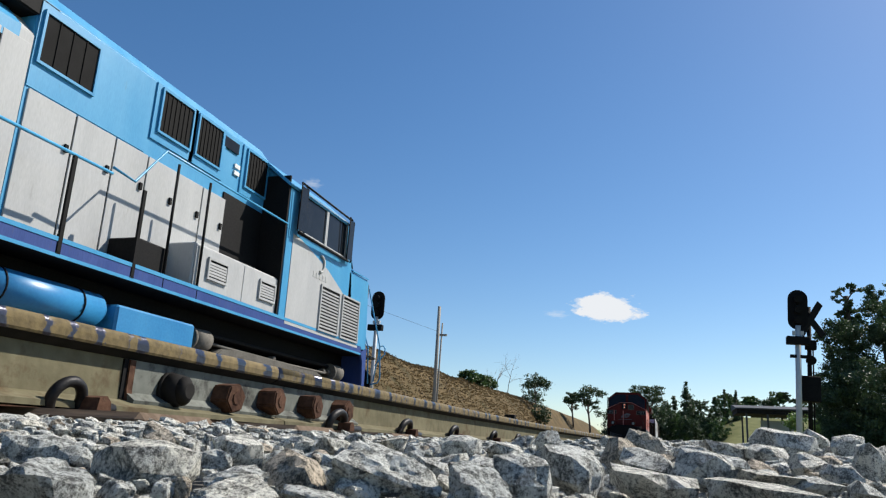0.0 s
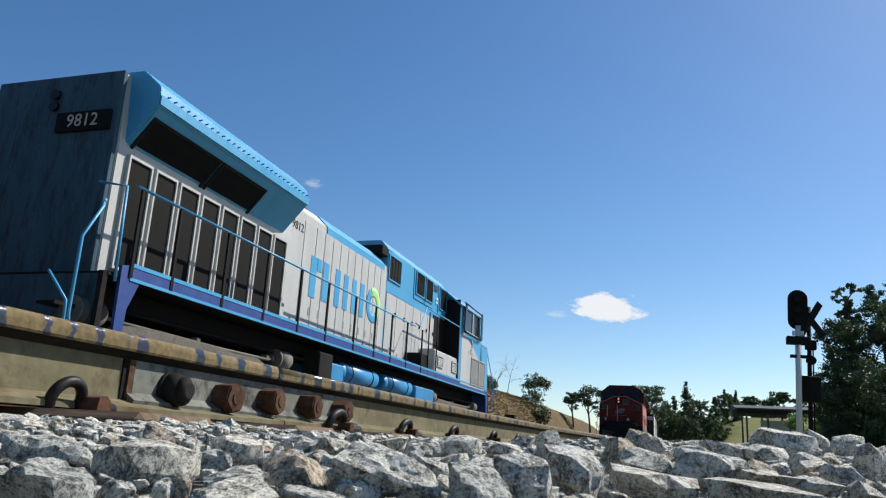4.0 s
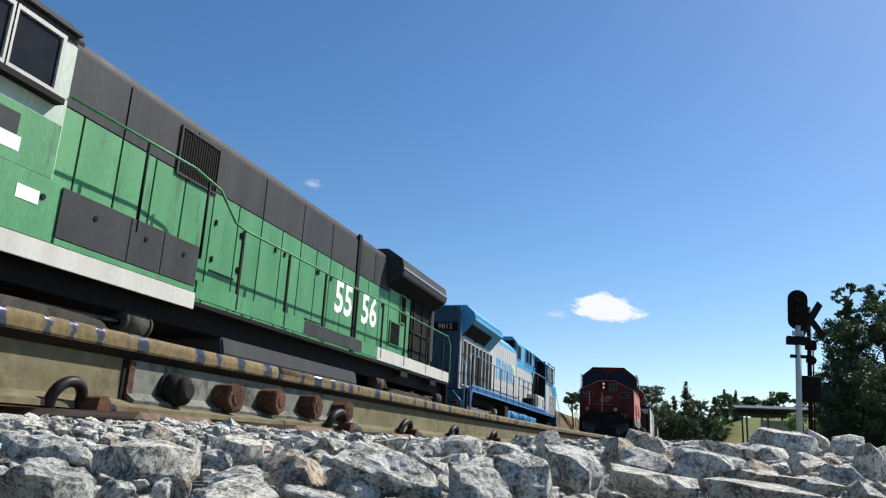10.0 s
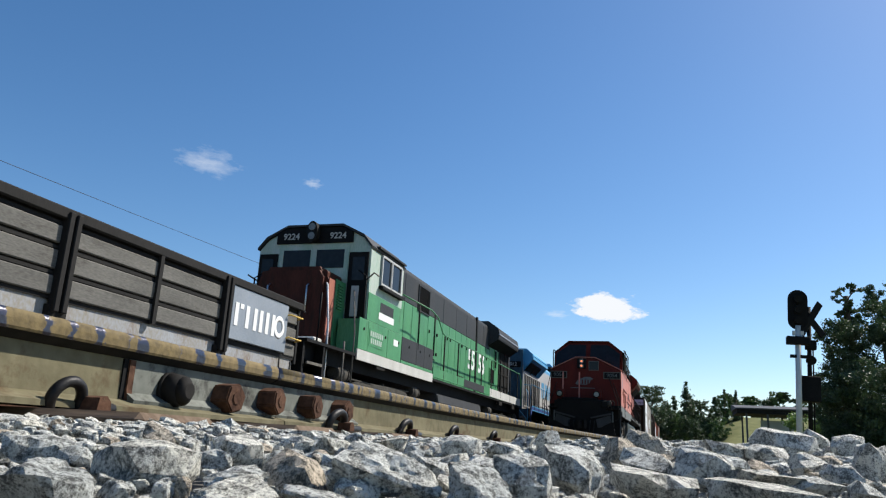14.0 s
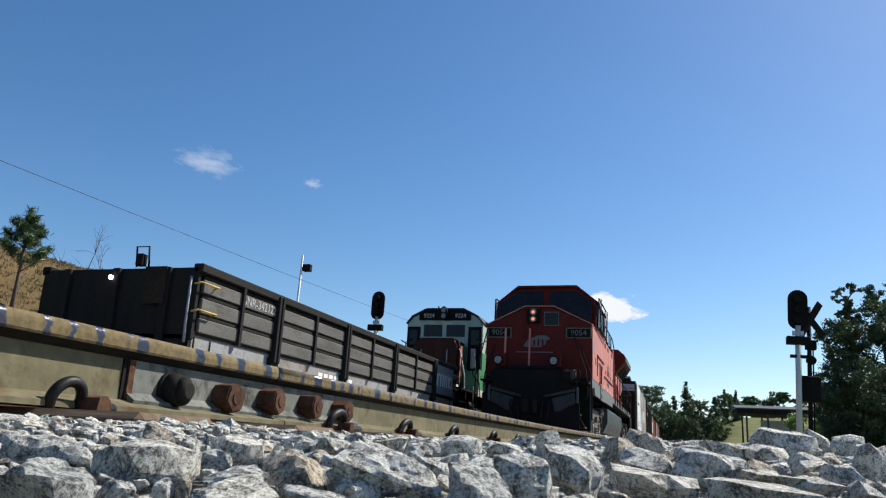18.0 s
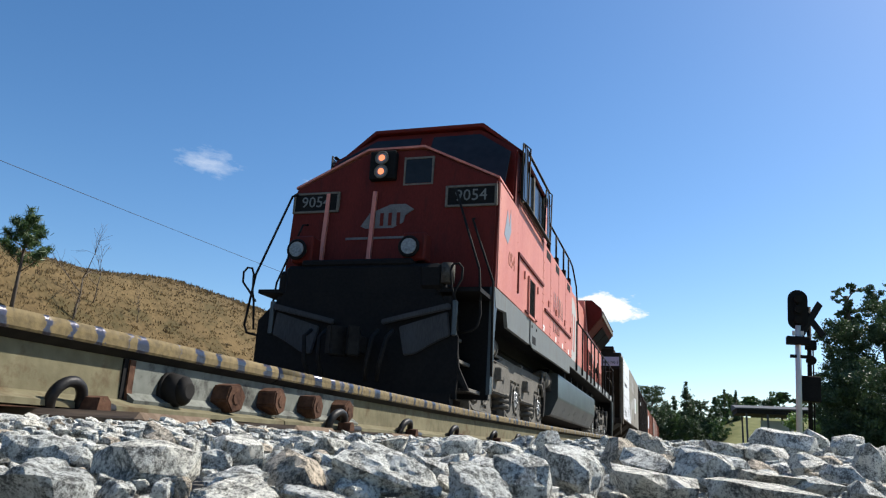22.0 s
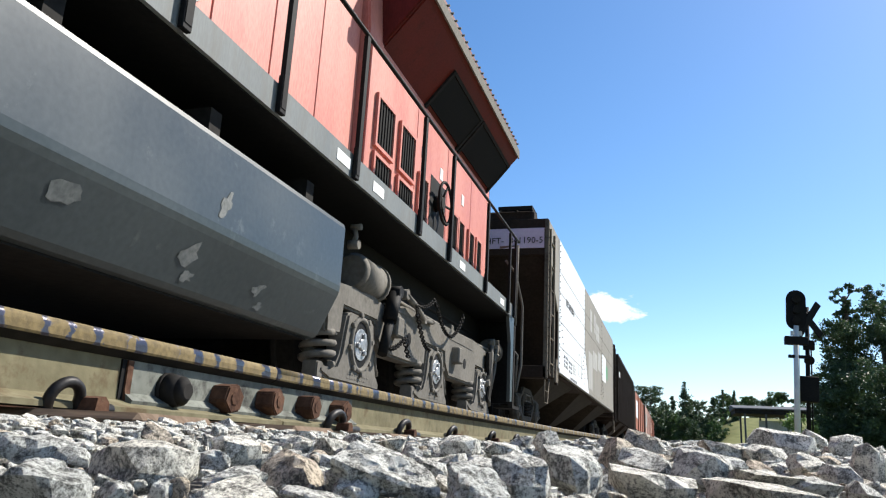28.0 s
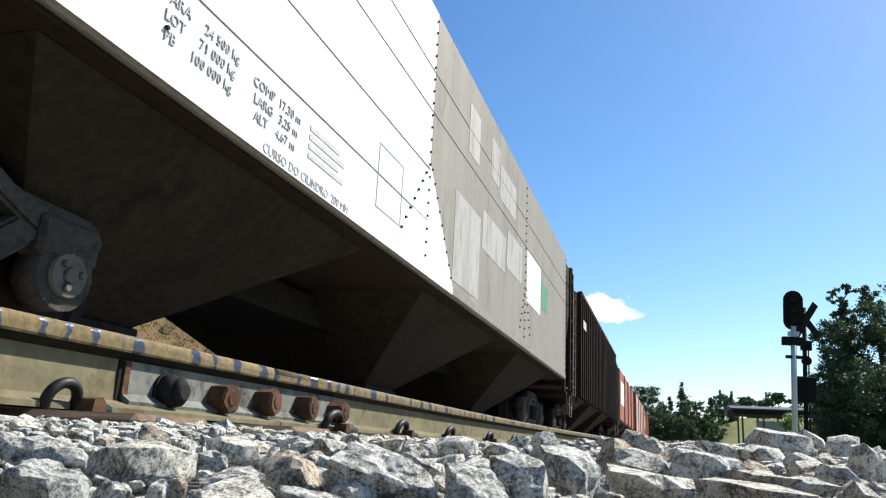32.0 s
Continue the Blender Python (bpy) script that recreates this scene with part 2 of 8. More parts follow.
M["leaf_dark"] = leaf_material("dark eucalypt leaves", (0.024, 0.046, 0.017), (0.070, 0.112, 0.042))
M["leaf"] = leaf_material("green leaves", (0.035, 0.075, 0.020), (0.095, 0.160, 0.045))
M["leaf_light"] = leaf_material("light green leaves", (0.08, 0.15, 0.03), (0.16, 0.24, 0.06))
M["needle"] = leaf_material("pine needles", (0.030, 0.070, 0.018), (0.08, 0.13, 0.035))
M["straw"] = leaf_material("dry straw grass", (0.12, 0.084, 0.040), (0.20, 0.142, 0.066))
M["dry_leaf"] = leaf_material("dry shrub leaves", (0.05, 0.032, 0.016), (0.12, 0.085, 0.04))


def stone_material():
    m, n, l = nodes_of("crushed granite")
    p = n["Principled BSDF"]
    tc, info = n.new("ShaderNodeTexCoord"), n.new("ShaderNodeObjectInfo")
    geo = n.new("ShaderNodeNewGeometry")
    rnd = n.new("ShaderNodeMath")
    l.new(info.outputs["Random"], rnd.inputs[0])
    l.new(geo.outputs["Random Per Island"], rnd.inputs[1])
    add = n.new("ShaderNodeVectorMath")
    add.operation = "MULTIPLY_ADD"
    l.new(rnd.outputs[0], add.inputs[0])
    add.inputs[1].default_value = (3, 5, 7)
    l.new(geo.outputs["Position"], add.inputs[2])
    speck, blot, dark = n.new("ShaderNodeTexNoise"), n.new("ShaderNodeTexNoise"), n.new("ShaderNodeTexVoronoi")
    speck.inputs["Scale"].default_value, speck.inputs["Detail"].default_value, speck.inputs["Roughness"].default_value = 320, 6, 0.8
    blot.inputs["Scale"].default_value, blot.inputs["Detail"].default_value = 95, 5
    dark.inputs["Scale"].default_value = 380
    for t in (speck, blot, dark):
        l.new(add.outputs[0], t.inputs["Vector"])
    cr = n.new("ShaderNodeValToRGB")
    for pos, c in ((0.415, (0.10, 0.098, 0.088)), (0.462, (0.29, 0.286, 0.258)), (0.508, (0.60, 0.59, 0.535)), (0.56, (0.83, 0.82, 0.76))):
        e = cr.color_ramp.elements.new(pos)
        e.color = (*c, 1)
    cr.color_ramp.elements.remove(cr.color_ramp.elements[0])
    cr.color_ramp.elements.remove(cr.color_ramp.elements[-1])
    mixf = n.new("ShaderNodeMix")
    mixf.inputs[0].default_value = 0.34
    l.new(speck.outputs[0], mixf.inputs[2])
    l.new(blot.outputs[0], mixf.inputs[3])
    l.new(mixf.outputs[0], cr.inputs[0])
    warm = n.new("ShaderNodeValToRGB")
    warm.color_ramp.elements[0].color, warm.color_ramp.elements[1].color = (0.70, 0.72, 0.72, 1), (0.70, 0.60, 0.48, 1)
    for at, tone in ((0.25, (0.86, 0.87, 0.86, 1)), (0.6, (1.0, 0.99, 0.96, 1)), (0.9, (0.95, 0.92, 0.85, 1)), (0.97, (0.78, 0.66, 0.54, 1))):
        e = warm.color_ramp.elements.new(at)
        e.color = tone
    l.new(rnd.outputs[0], warm.inputs[0])
    fr = n.new("ShaderNodeMath")
    fr.operation = "FRACT"
    l.new(rnd.outputs[0], fr.inputs[0])
    l.new(fr.outputs[0], warm.inputs[0])
    mul = n.new("ShaderNodeMix")
    mul.data_type, mul.blend_type = "RGBA", "MULTIPLY"
    mul.inputs[0].default_value = 1
    l.new(cr.outputs[0], mul.inputs[6])
    l.new(warm.outputs[0], mul.inputs[7])
    fleck, spot = n.new("ShaderNodeValToRGB"), n.new("ShaderNodeMix")
    fleck.color_ramp.elements[0].position, fleck.color_ramp.elements[1].position = 0.16, 0.30
    fleck.color_ramp.elements[0].color, fleck.color_ramp.elements[1].color = (0.42, 0.42, 0.41, 1), (1, 1, 1, 1)
    l.new(dark.outputs["Distance"], fleck.inputs[0])
    spot.data_type, spot.blend_type = "RGBA", "MULTIPLY"
    spot.inputs[0].default_value = 1
    l.new(mul.outputs[2], spot.inputs[6])
    l.new(fleck.outputs[0], spot.inputs[7])
    l.new(spot.outputs[2], p.inputs["Base Color"])
    p.inputs["Roughness"].default_value = 0.85
    bp = n.new("ShaderNodeBump")
    bp.inputs["Strength"].default_value, bp.inputs["Distance"].default_value = 1.0, 0.0045
    l.new(mixf.outputs[0], bp.inputs["Height"])
    l.new(bp.outputs[0], p.inputs["Normal"])
    return m


M["stone"] = stone_material()
M["gravel"] = surface("fine grey ballast", (0.075, 0.07, 0.062), (0.21, 0.20, 0.18), 0.95, grain=30, stain=8, bump=1.0, dirt=(0.11, 0.08, 0.055), dirt_amount=0.35)
M["bank"] = surface("dry grass bank", (0.075, 0.052, 0.023), (0.155, 0.108, 0.050), 0.95, grain=9.0, stain=0.30, bump=0.35, dirt=(0.055, 0.047, 0.020), dirt_amount=0.44)
M["meadow"] = surface("far meadow", (0.09, 0.10, 0.03), (0.19, 0.19, 0.07), 0.95, grain=0.8, stain=0.05, bump=0.5, dirt=(0.20, 0.15, 0.07), dirt_amount=0.35)


def head_material():
    """Rail head: ochre crust, broken by dark worn places of uneven length along the rail."""
    m, n, l = nodes_of("ochre crusted rail head")
    p = n["Principled BSDF"]
    tc = n.new("ShaderNodeTexCoord")
    sep = n.new("ShaderNodeSeparateXYZ")
    l.new(tc.outputs["Object"], sep.inputs[0])
    line = n.new("ShaderNodeTexNoise")
    line.noise_dimensions = "1D"
    line.inputs["Scale"].default_value, line.inputs["Detail"].default_value = 15.0, 3.0
    cut = n.new("ShaderNodeValToRGB")
    cut.color_ramp.elements[0].position, cut.color_ramp.elements[1].position = 0.545, 0.575
    l.new(line.outputs[0], cut.inputs[0])
    grain = n.new("ShaderNodeTexNoise")
    grain.inputs["Scale"].default_value, grain.inputs["Detail"].default_value = 60, 5
    l.new(tc.outputs["Object"], grain.inputs["Vector"])
    ragged = n.new("ShaderNodeMath")
    ragged.operation = "MULTIPLY_ADD"
    l.new(grain.outputs[0], ragged.inputs[0])
    ragged.inputs[1].default_value = 0.055
    l.new(sep.outputs[1], ragged.inputs[2])
    l.new(ragged.outputs[0], line.inputs["W"])
    ochre = n.new("ShaderNodeValToRGB")
    ochre.color_ramp.elements[0].position, ochre.color_ramp.elements[1].position = 0.3, 0.7
    ochre.color_ramp.elements[0].color, ochre.color_ramp.elements[1].color = (0.085, 0.060, 0.022, 1), (0.175, 0.126, 0.048, 1)
    l.new(grain.outputs[0], ochre.inputs[0])
    mx = n.new("ShaderNodeMix")
    mx.data_type = "RGBA"
    l.new(cut.outputs[0], mx.inputs[0])
    l.new(ochre.outputs[0], mx.inputs[6])
    mx.inputs[7].default_value = (0.075, 0.075, 0.095, 1)
    l.new(mx.outputs[2], p.inputs["Base Color"])
    met = n.new("ShaderNodeMath")
    met.operation = "MULTIPLY"
    l.new(cut.outputs[0], met.inputs[0])
    met.inputs[1].default_value = 0.85
    l.new(met.outputs[0], p.inputs["Metallic"])
    rg = n.new("ShaderNodeMapRange")
    rg.inputs[3].default_value, rg.inputs[4].default_value = 0.85, 0.28
    l.new(cut.outputs[0], rg.inputs[0])
    l.new(rg.outputs[0], p.inputs["Roughness"])
    bp = n.new("ShaderNodeBump")
    bp.inputs["Strength"].default_value, bp.inputs["Distance"].default_value = 0.35, 0.004
    l.new(grain.outputs[0], bp.inputs["Height"])
    l.new(bp.outputs[0], p.inputs["Normal"])
    return m


M["rail_head"] = head_material()


# ---- building helpers ----
def box(bm, x0, x1, y0, y1, z0, z1, bevel=0.0):
    v = [bm.verts.new(c) for c in ((x0, y0, z0), (x1, y0, z0), (x1, y1, z0), (x0, y1, z0), (x0, y0, z1), (x1, y0, z1), (x1, y1, z1), (x0, y1, z1))]
    f = [bm.faces.new([v[i] for i in q]) for q in ((0, 3, 2, 1), (4, 5, 6, 7), (0, 1, 5, 4), (1, 2, 6, 5), (2, 3, 7, 6), (3, 0, 4, 7))]
    if bevel:
        bmesh.ops.bevel(bm, geom=list({e for q in f for e in q.edges}), offset=bevel, segments=1, affect="EDGES")
    return bm


def prism(bm, outline, axis, a, b, slant=None, bevel=0.0):
    """A prism over a polygon. axis 'x': outline in (y, z); 'y': in (x, z); 'z': in (x, y). slant(u, w, end) moves points along the axis."""
    def put(u, w, s):
        s = s + (slant(u, w, s) if slant else 0)
        return {"x": (s, u, w), "y": (u, s, w), "z": (u, w, s)}[axis]
    lo = [bm.verts.new(put(u, w, a)) for u, w in outline]
    hi = [bm.verts.new(put(u, w, b)) for u, w in outline]
    k = len(outline)
    f = [bm.faces.new(lo), bm.faces.new(hi[::-1])]
    f += [bm.faces.new((lo[i], hi[i], hi[(i + 1) % k], lo[(i + 1) % k])) for i in range(k)]
    bmesh.ops.recalc_face_normals(bm, faces=f)
    if bevel:
        bmesh.ops.bevel(bm, geom=list({e for q in f for e in q.edges}), offset=bevel, segments=2, affect="EDGES")
    return bm


def tube(bm, points, r, n=6, r2=None, closed=False):
    """A round bar along points."""
    pts = [Vector(p) for p in points]
    rings = []
    side = None
    k = len(pts)
    for i, p in enumerate(pts):
        d = (pts[(i + 1) % k] - pts[i - 1]) if closed else (pts[min(i + 1, k - 1)] - pts[max(i - 1, 0)])
        d.normalize()
        if side is None:
            side = d.orthogonal().normalized()
        side = (side - d * side.dot(d)).normalized()
        up = d.cross(side)
        rad = r if r2 is None else r + (r2 - r) * i / max(k - 1, 1)
        rings.append([bm.verts.new(p + (side * math.cos(2 * math.pi * j / n) + up * math.sin(2 * math.pi * j / n)) * rad) for j in range(n)])
    for i in range(k if closed else k - 1):
        a, b = rings[i], rings[(i + 1) % k]
        for j in range(n):
            f = bm.faces.new((a[j], a[(j + 1) % n], b[(j + 1) % n], b[j]))
            f.smooth = True
    if not closed:
        bm.faces.new(rings[0][::-1])
        bm.faces.new(rings[-1])
    return bm


def disc(bm, p0, p1, r, n=20, r2=None):
    return tube(bm, (p0, p1), r, n, r2)


def part(name, bm, material, parent, label=""):
    """Links a bmesh as one mesh object under a thing or a part."""
    me = bpy.data.meshes.new(name)
    bm.to_mesh(me)
    bm.free()
    me.materials.append(M[material] if isinstance(material, str) else material)
    ob = new(name, me)
    ob.parent = parent
    if label:
        ob["label"] = label
    return ob


def again(ob, m, parent=None):
    """Another object on the same mesh, at the pose m."""
    o = new(ob.name, ob.data)
    o.parent = parent or ob.parent
    o.matrix_basis = m
    if "label" in ob:
        o["label"] = ob["label"]
    return o


def thing(name, label, category, at=None, group="", kind=""):
    ob = new(name)
    ob.empty_display_size = 0.2
    if at is not None:
        ob.matrix_basis = at
    return tagged(ob, label, category, group, kind)


def solid(name, bm, material, label, category, group="", kind="", at=None):
    ob = part(name, bm, material, None)
    if at is not None:
        ob.matrix_basis = at
    return tagged(ob, label, category, group, kind)


def boxpart(name, parent, material, *dims, bevel=0.0, label=""):
    return part(name, box(bmesh.new(), *dims, bevel=bevel), material, parent, label)


def barpart(name, parent, material, points, r, n=6, label=""):
    return part(name, tube(bmesh.new(), points, r, n), material, parent, label)


def lettering(text, size, material, parent, m, name="lettering", thick=0.003, label="", bold=0.0):
    """Words or numbers as a thin mesh; m: the pose of their centre, x along the line, y up the letters."""
    cu = bpy.data.curves.new("letters", "FONT")
    cu.body, cu.size, cu.extrude, cu.align_x, cu.align_y, cu.resolution_u, cu.offset = text, size, thick, "CENTER", "CENTER", 2, bold
    tmp = new("letters", cu)
    bpy.context.view_layer.update()
    me = bpy.data.meshes.new_from_object(tmp)
    bpy.data.objects.remove(tmp)
    bpy.data.curves.remove(cu)
    me.materials.clear()
    me.materials.append(M[material])
    ob = new(name, me)
    ob.parent = parent
    ob.matrix_basis = m
    if label:
        ob["label"] = label
    return ob


def facing(x, y, z, side, front=False):
    """Pose of lettering on a vehicle's flank (side +1 or -1) or on its front (towards -y)."""
    if front:
        return pose(x, y, z, 90, 0, 0)
    return pose(x, y, z, 90, 0, 90 * side)
# ---- ground ----
rng = np.random.default_rng(4)


def smooth(a, b, v):
    t = min(max((v - a) / (b - a), 0.0), 1.0)
    return t * t * (3 - 2 * t)


def rail_x(y):
    return -1.165 + (0.0082 * (y - 2.6) ** 2 if y > 2.6 else 0.0)


def stone_bed(x, y):
    """Mean level of the stones' tops: a hollow round the camera, a low crest beyond it, lower towards the rail."""
    d = math.hypot(x, y)
    rise = float(np.interp(d, (0.3, 0.5, 0.75, 1.0, 1.3, 2.0), (-0.052, -0.032, -0.014, 0.004, 0.021, 0.030)))
    slope = float(np.interp(math.degrees(math.atan2(x, max(y, 0.01))), (-47, -36, -28, -20, -14, -10, -6, 0, 8, 13), (0.008, 0.013, 0.010, 0.0075, 0.0075, 0.009, 0.017, 0.025, 0.031, 0.034)))
    return min(rise, slope * min(d, 3.0) - 0.010)


def ground_level(x, y):
    near = 1 - smooth(3.2, 9.0, math.hypot(x + 0.3, y - 1.5))
    bed = (stone_bed(x, y) - 0.035) * near + (1 - near) * -0.02
    if x < -1.25:
        bed = -0.02
    bank = smooth(-11.2, -17.5, x) * (4.62 + 0.70 * smooth(13, 26, y) + 0.6 * smooth(40, 110, y) + 0.18 * noise.noise((x * 0.3, y * 0.2, 3)))
    bank *= 1 - smooth(150, 260, y) * 0.8
    ditch = -0.5 * smooth(2.5, 6.0, x)
    rough = 0.10 * noise.noise((x * 0.6, y * 0.6, 0)) * smooth(-10.8, -13, x)
    return bed + bank + ditch * 0.6 + rough + (1.6 * smooth(60, 110, y) * smooth(1.0, 8.0, x)) + 5.2 * smooth(92, 128, y) * smooth(3.0, 8.0, x)


def make_ground():
    xs = [-900, -400, -200, -100, -60, -45, -36, -30] + list(np.arange(-27, -10.5, 0.75)) + list(np.arange(-10.5, -1.6, 0.9)) + list(np.arange(-1.5, 2.6, 0.1)) + [3, 3.6, 4.4, 5.5, 7, 9, 12, 17, 25, 40, 70, 120, 250, 500, 1000]
    ys = [-300, -120, -60, -30, -15, -8, -4, -2, -1] + list(np.arange(-0.6, 5.0, 0.1)) + list(np.arange(5.0, 60, 1.2)) + list(np.arange(60, 170, 5)) + [180, 200, 230, 270, 330, 420, 560, 800, 1300, 2200, 3800]
    vs = [(x, y, ground_level(x, y)) for y in ys for x in xs]
    w = len(xs)
    fs = [(j * w + i, j * w + i + 1, (j + 1) * w + i + 1, (j + 1) * w + i) for j in range(len(ys) - 1) for i in range(w - 1)]
    me = bpy.data.meshes.new("ground")
    me.from_pydata([tuple(map(float, v)) for v in vs], [], fs)
    for k in ("gravel", "bank", "meadow"):
        me.materials.append(M[k])
    for p in me.polygons:
        c = p.center
        p.material_index = 1 if c.x < -11.3 and c.y < 170 else (0 if c.x < 3.2 and c.y < 130 else 2)
        p.use_smooth = True
    return tagged(new("ground", me), "grey ballast bed, dry grass bank and far meadow", "ground", kind="structure")


make_ground()

# ---- stones ----
def stone_mesh(seed, sharp, level, count):
    """A broken stone in a unit box: a ball cut by random planes, with chipped edges and an uneven skin."""
    r = np.random.default_rng(seed)
    bm = bmesh.new()
    bmesh.ops.create_icosphere(bm, subdivisions=level, radius=1.0)
    planes = [(Vector(r.normal(size=3)).normalized(), r.uniform(0.34, 0.74)) for _ in range(count)]
    planes += [(Vector((r.normal(0, 0.18), r.normal(0, 0.18), 1)).normalized(), r.uniform(0.40, 0.55)), (Vector((0, 0, -1)), 0.5)]
    for v in bm.verts:
        d = v.co.normalized()
        cut = [o / d.dot(p) for p, o in planes if d.dot(p) > 0.05] + [1.0]
        soft = sum(c ** -sharp for c in cut) ** (-1 / sharp)
        skin = 0.09 * noise.noise(d * 2.1 + Vector((seed, 0, 0))) + 0.06 * noise.noise(d * 5 + Vector((0, seed, 0))) + 0.03 * noise.noise(d * 11 + Vector((0, 0, seed))) + 0.012 * noise.noise(d * 24 + Vector((seed, 0, seed)))
        v.co = d * (soft + skin)
    lo, hi = [min(v.co[i] for v in bm.verts) for i in range(3)], [max(v.co[i] for v in bm.verts) for i in range(3)]
    for v in bm.verts:
        v.co = Vector([(v.co[i] - (lo[i] + hi[i]) / 2) / (hi[i] - lo[i]) for i in range(3)])
    me = bpy.data.meshes.new("ballast_stone")
    bm.to_mesh(me)
    bm.free()
    me.materials.append(M["stone"])
    return me


STONES = [stone_mesh(s, 26, 4, 8 + s % 6) for s in range(30, 48)]
SMALL = [stone_mesh(s, 40, 2, 7 + s % 5) for s in range(30, 48)]
# Large stones that stand out: x, y, z of the middle, width, height, lean.
LEFT = [(-0.505, 0.482, -0.013, 0.02, 0.013, 0), (-0.413, 0.421, -0.017, 0.05, 0.021, 4), (-0.391, 0.431, -0.02, 0.035, 0.016, 12), (-0.287, 0.301, -0.03, 0.062, 0.03, 14),
         (-0.316, 0.41, -0.019, 0.067, 0.03, 8), (-0.276, 0.335, -0.032, 0.02, 0.017, 25), (-0.267, 0.364, -0.032, 0.015, 0.014, 10), (-0.258, 0.369, -0.031, 0.012, 0.016, -20),
         (-0.258, 0.412, -0.026, 0.052, 0.02, 4), (-0.223, 0.361, -0.033, 0.044, 0.02, 6), (-0.33, 0.534, -0.013, 0.045, 0.025, 14), (-0.321, 0.495, -0.019, 0.025, 0.017, -8),
         (-0.225, 0.444, -0.023, 0.049, 0.024, 16), (-0.428, 0.566, -0.008, 0.033, 0.023, 20), (-0.169, 0.451, -0.021, 0.073, 0.035, 17), (-0.193, 0.397, -0.033, 0.038, 0.014, 5)]
MIDDLE = [(-0.179, 0.426, -0.029, 0.028, 0.017, 8), (-0.112, 0.448, -0.025, 0.042, 0.028, 14), (-0.095, 0.499, -0.018, 0.037, 0.035, 4), (-0.07, 0.58, -0.013, 0.063, 0.035, 14),
         (-0.131, 0.88, 0.008, 0.039, 0.03, 8), (-0.171, 0.894, 0.005, 0.029, 0.02, -10), (-0.215, 0.783, 0.0, 0.044, 0.025, 10), (-0.17, 0.763, -0.003, 0.053, 0.022, 12),
         (-0.154, 0.638, -0.015, 0.036, 0.016, 8), (-0.176, 0.553, -0.019, 0.028, 0.019, 10), (-0.304, 0.725, -0.004, 0.043, 0.02, 6), (-0.284, 0.756, -0.003, 0.037, 0.019, -8),
         (-0.317, 0.684, -0.007, 0.036, 0.016, 5), (-0.054, 0.792, 0.002, 0.035, 0.033, 25), (-0.036, 0.971, 0.014, 0.047, 0.03, 12), (-0.019, 0.708, -0.008, 0.056, 0.025, 10)]
RIGHT = [(0.02, 0.66, -0.008, 0.053, 0.034, 18), (-0.016, 0.53, -0.02, 0.062, 0.026, 6), (0.133, 1.072, 0.024, 0.081, 0.039, 8), (0.047, 0.749, -0.006, 0.032, 0.021, 14),
         (0.068, 0.65, -0.015, 0.07, 0.017, 6), (0.064, 0.53, -0.022, 0.092, 0.019, 5), (0.119, 0.789, -0.0, 0.035, 0.026, -10), (0.13, 0.702, -0.008, 0.035, 0.023, 10),
         (0.216, 1.107, 0.025, 0.044, 0.035, 6), (0.174, 0.791, 0.005, 0.034, 0.037, 12), (0.101, 0.961, 0.01, 0.048, 0.021, 12), (0.228, 1.432, 0.038, 0.05, 0.028, 24),
         (0.127, 0.595, -0.018, 0.033, 0.018, 8), (0.098, 0.632, -0.016, 0.04, 0.015, 8), (0.055, 0.966, 0.01, 0.056, 0.023, 8), (0.018, 0.892, 0.005, 0.04, 0.022, 10)]
bed = thing("ballast", "pale grey crushed granite ballast stones beside the rail", "ballast", kind="structure")
placed, rest_v, rest_f = [], [], []
for x, y, z, w, h, lean in LEFT + MIDDLE + RIGHT:
    placed.append((x, y, w, h * 1.08, float(rng.uniform(0, 360)), z - h * 0.10, lean))
grid = {}
for x, y, w, *_ in placed:
    grid.setdefault((int(x // 0.1), int(y // 0.1)), []).append((x, y, w))
for tries in range(60000):
    a, d = rng.uniform(-62, 20), 0.36 + 3.2 * rng.uniform() ** 1.25
    x, y = d * math.sin(radians(a)), d * math.cos(radians(a))
    if x < rail_x(y) + 0.075 or x > 2.0:
        continue
    w = float(rng.choice([0.010, 0.017, 0.025, 0.034, 0.045], p=[0.18, 0.24, 0.26, 0.20, 0.12])) * (1.1 if x > -0.5 else 0.9) * (0.8 if d < 0.6 else 1.1 if d < 1.2 else 1.25)
    k = (int(x // 0.1), int(y // 0.1))
    if any(math.hypot(x - q[0], y - q[1]) < 0.41 * (w + q[2]) for i in (-1, 0, 1) for j in (-1, 0, 1) for q in grid.get((k[0] + i, k[1] + j), ())):
        continue
    grid.setdefault(k, []).append((x, y, w))
    placed.append((x, y, w, w * float(rng.uniform(0.42, 0.85)), float(rng.uniform(0, 360)), None, float(rng.normal(4, 14))))
order = sorted(range(len(placed)), key=lambda i: math.hypot(placed[i][0], placed[i][1]))
coords = [np.array([v.co for v in me.vertices]) for me in SMALL]
faces = [[tuple(p.vertices) for p in me.polygons] for me in SMALL]
base = 0
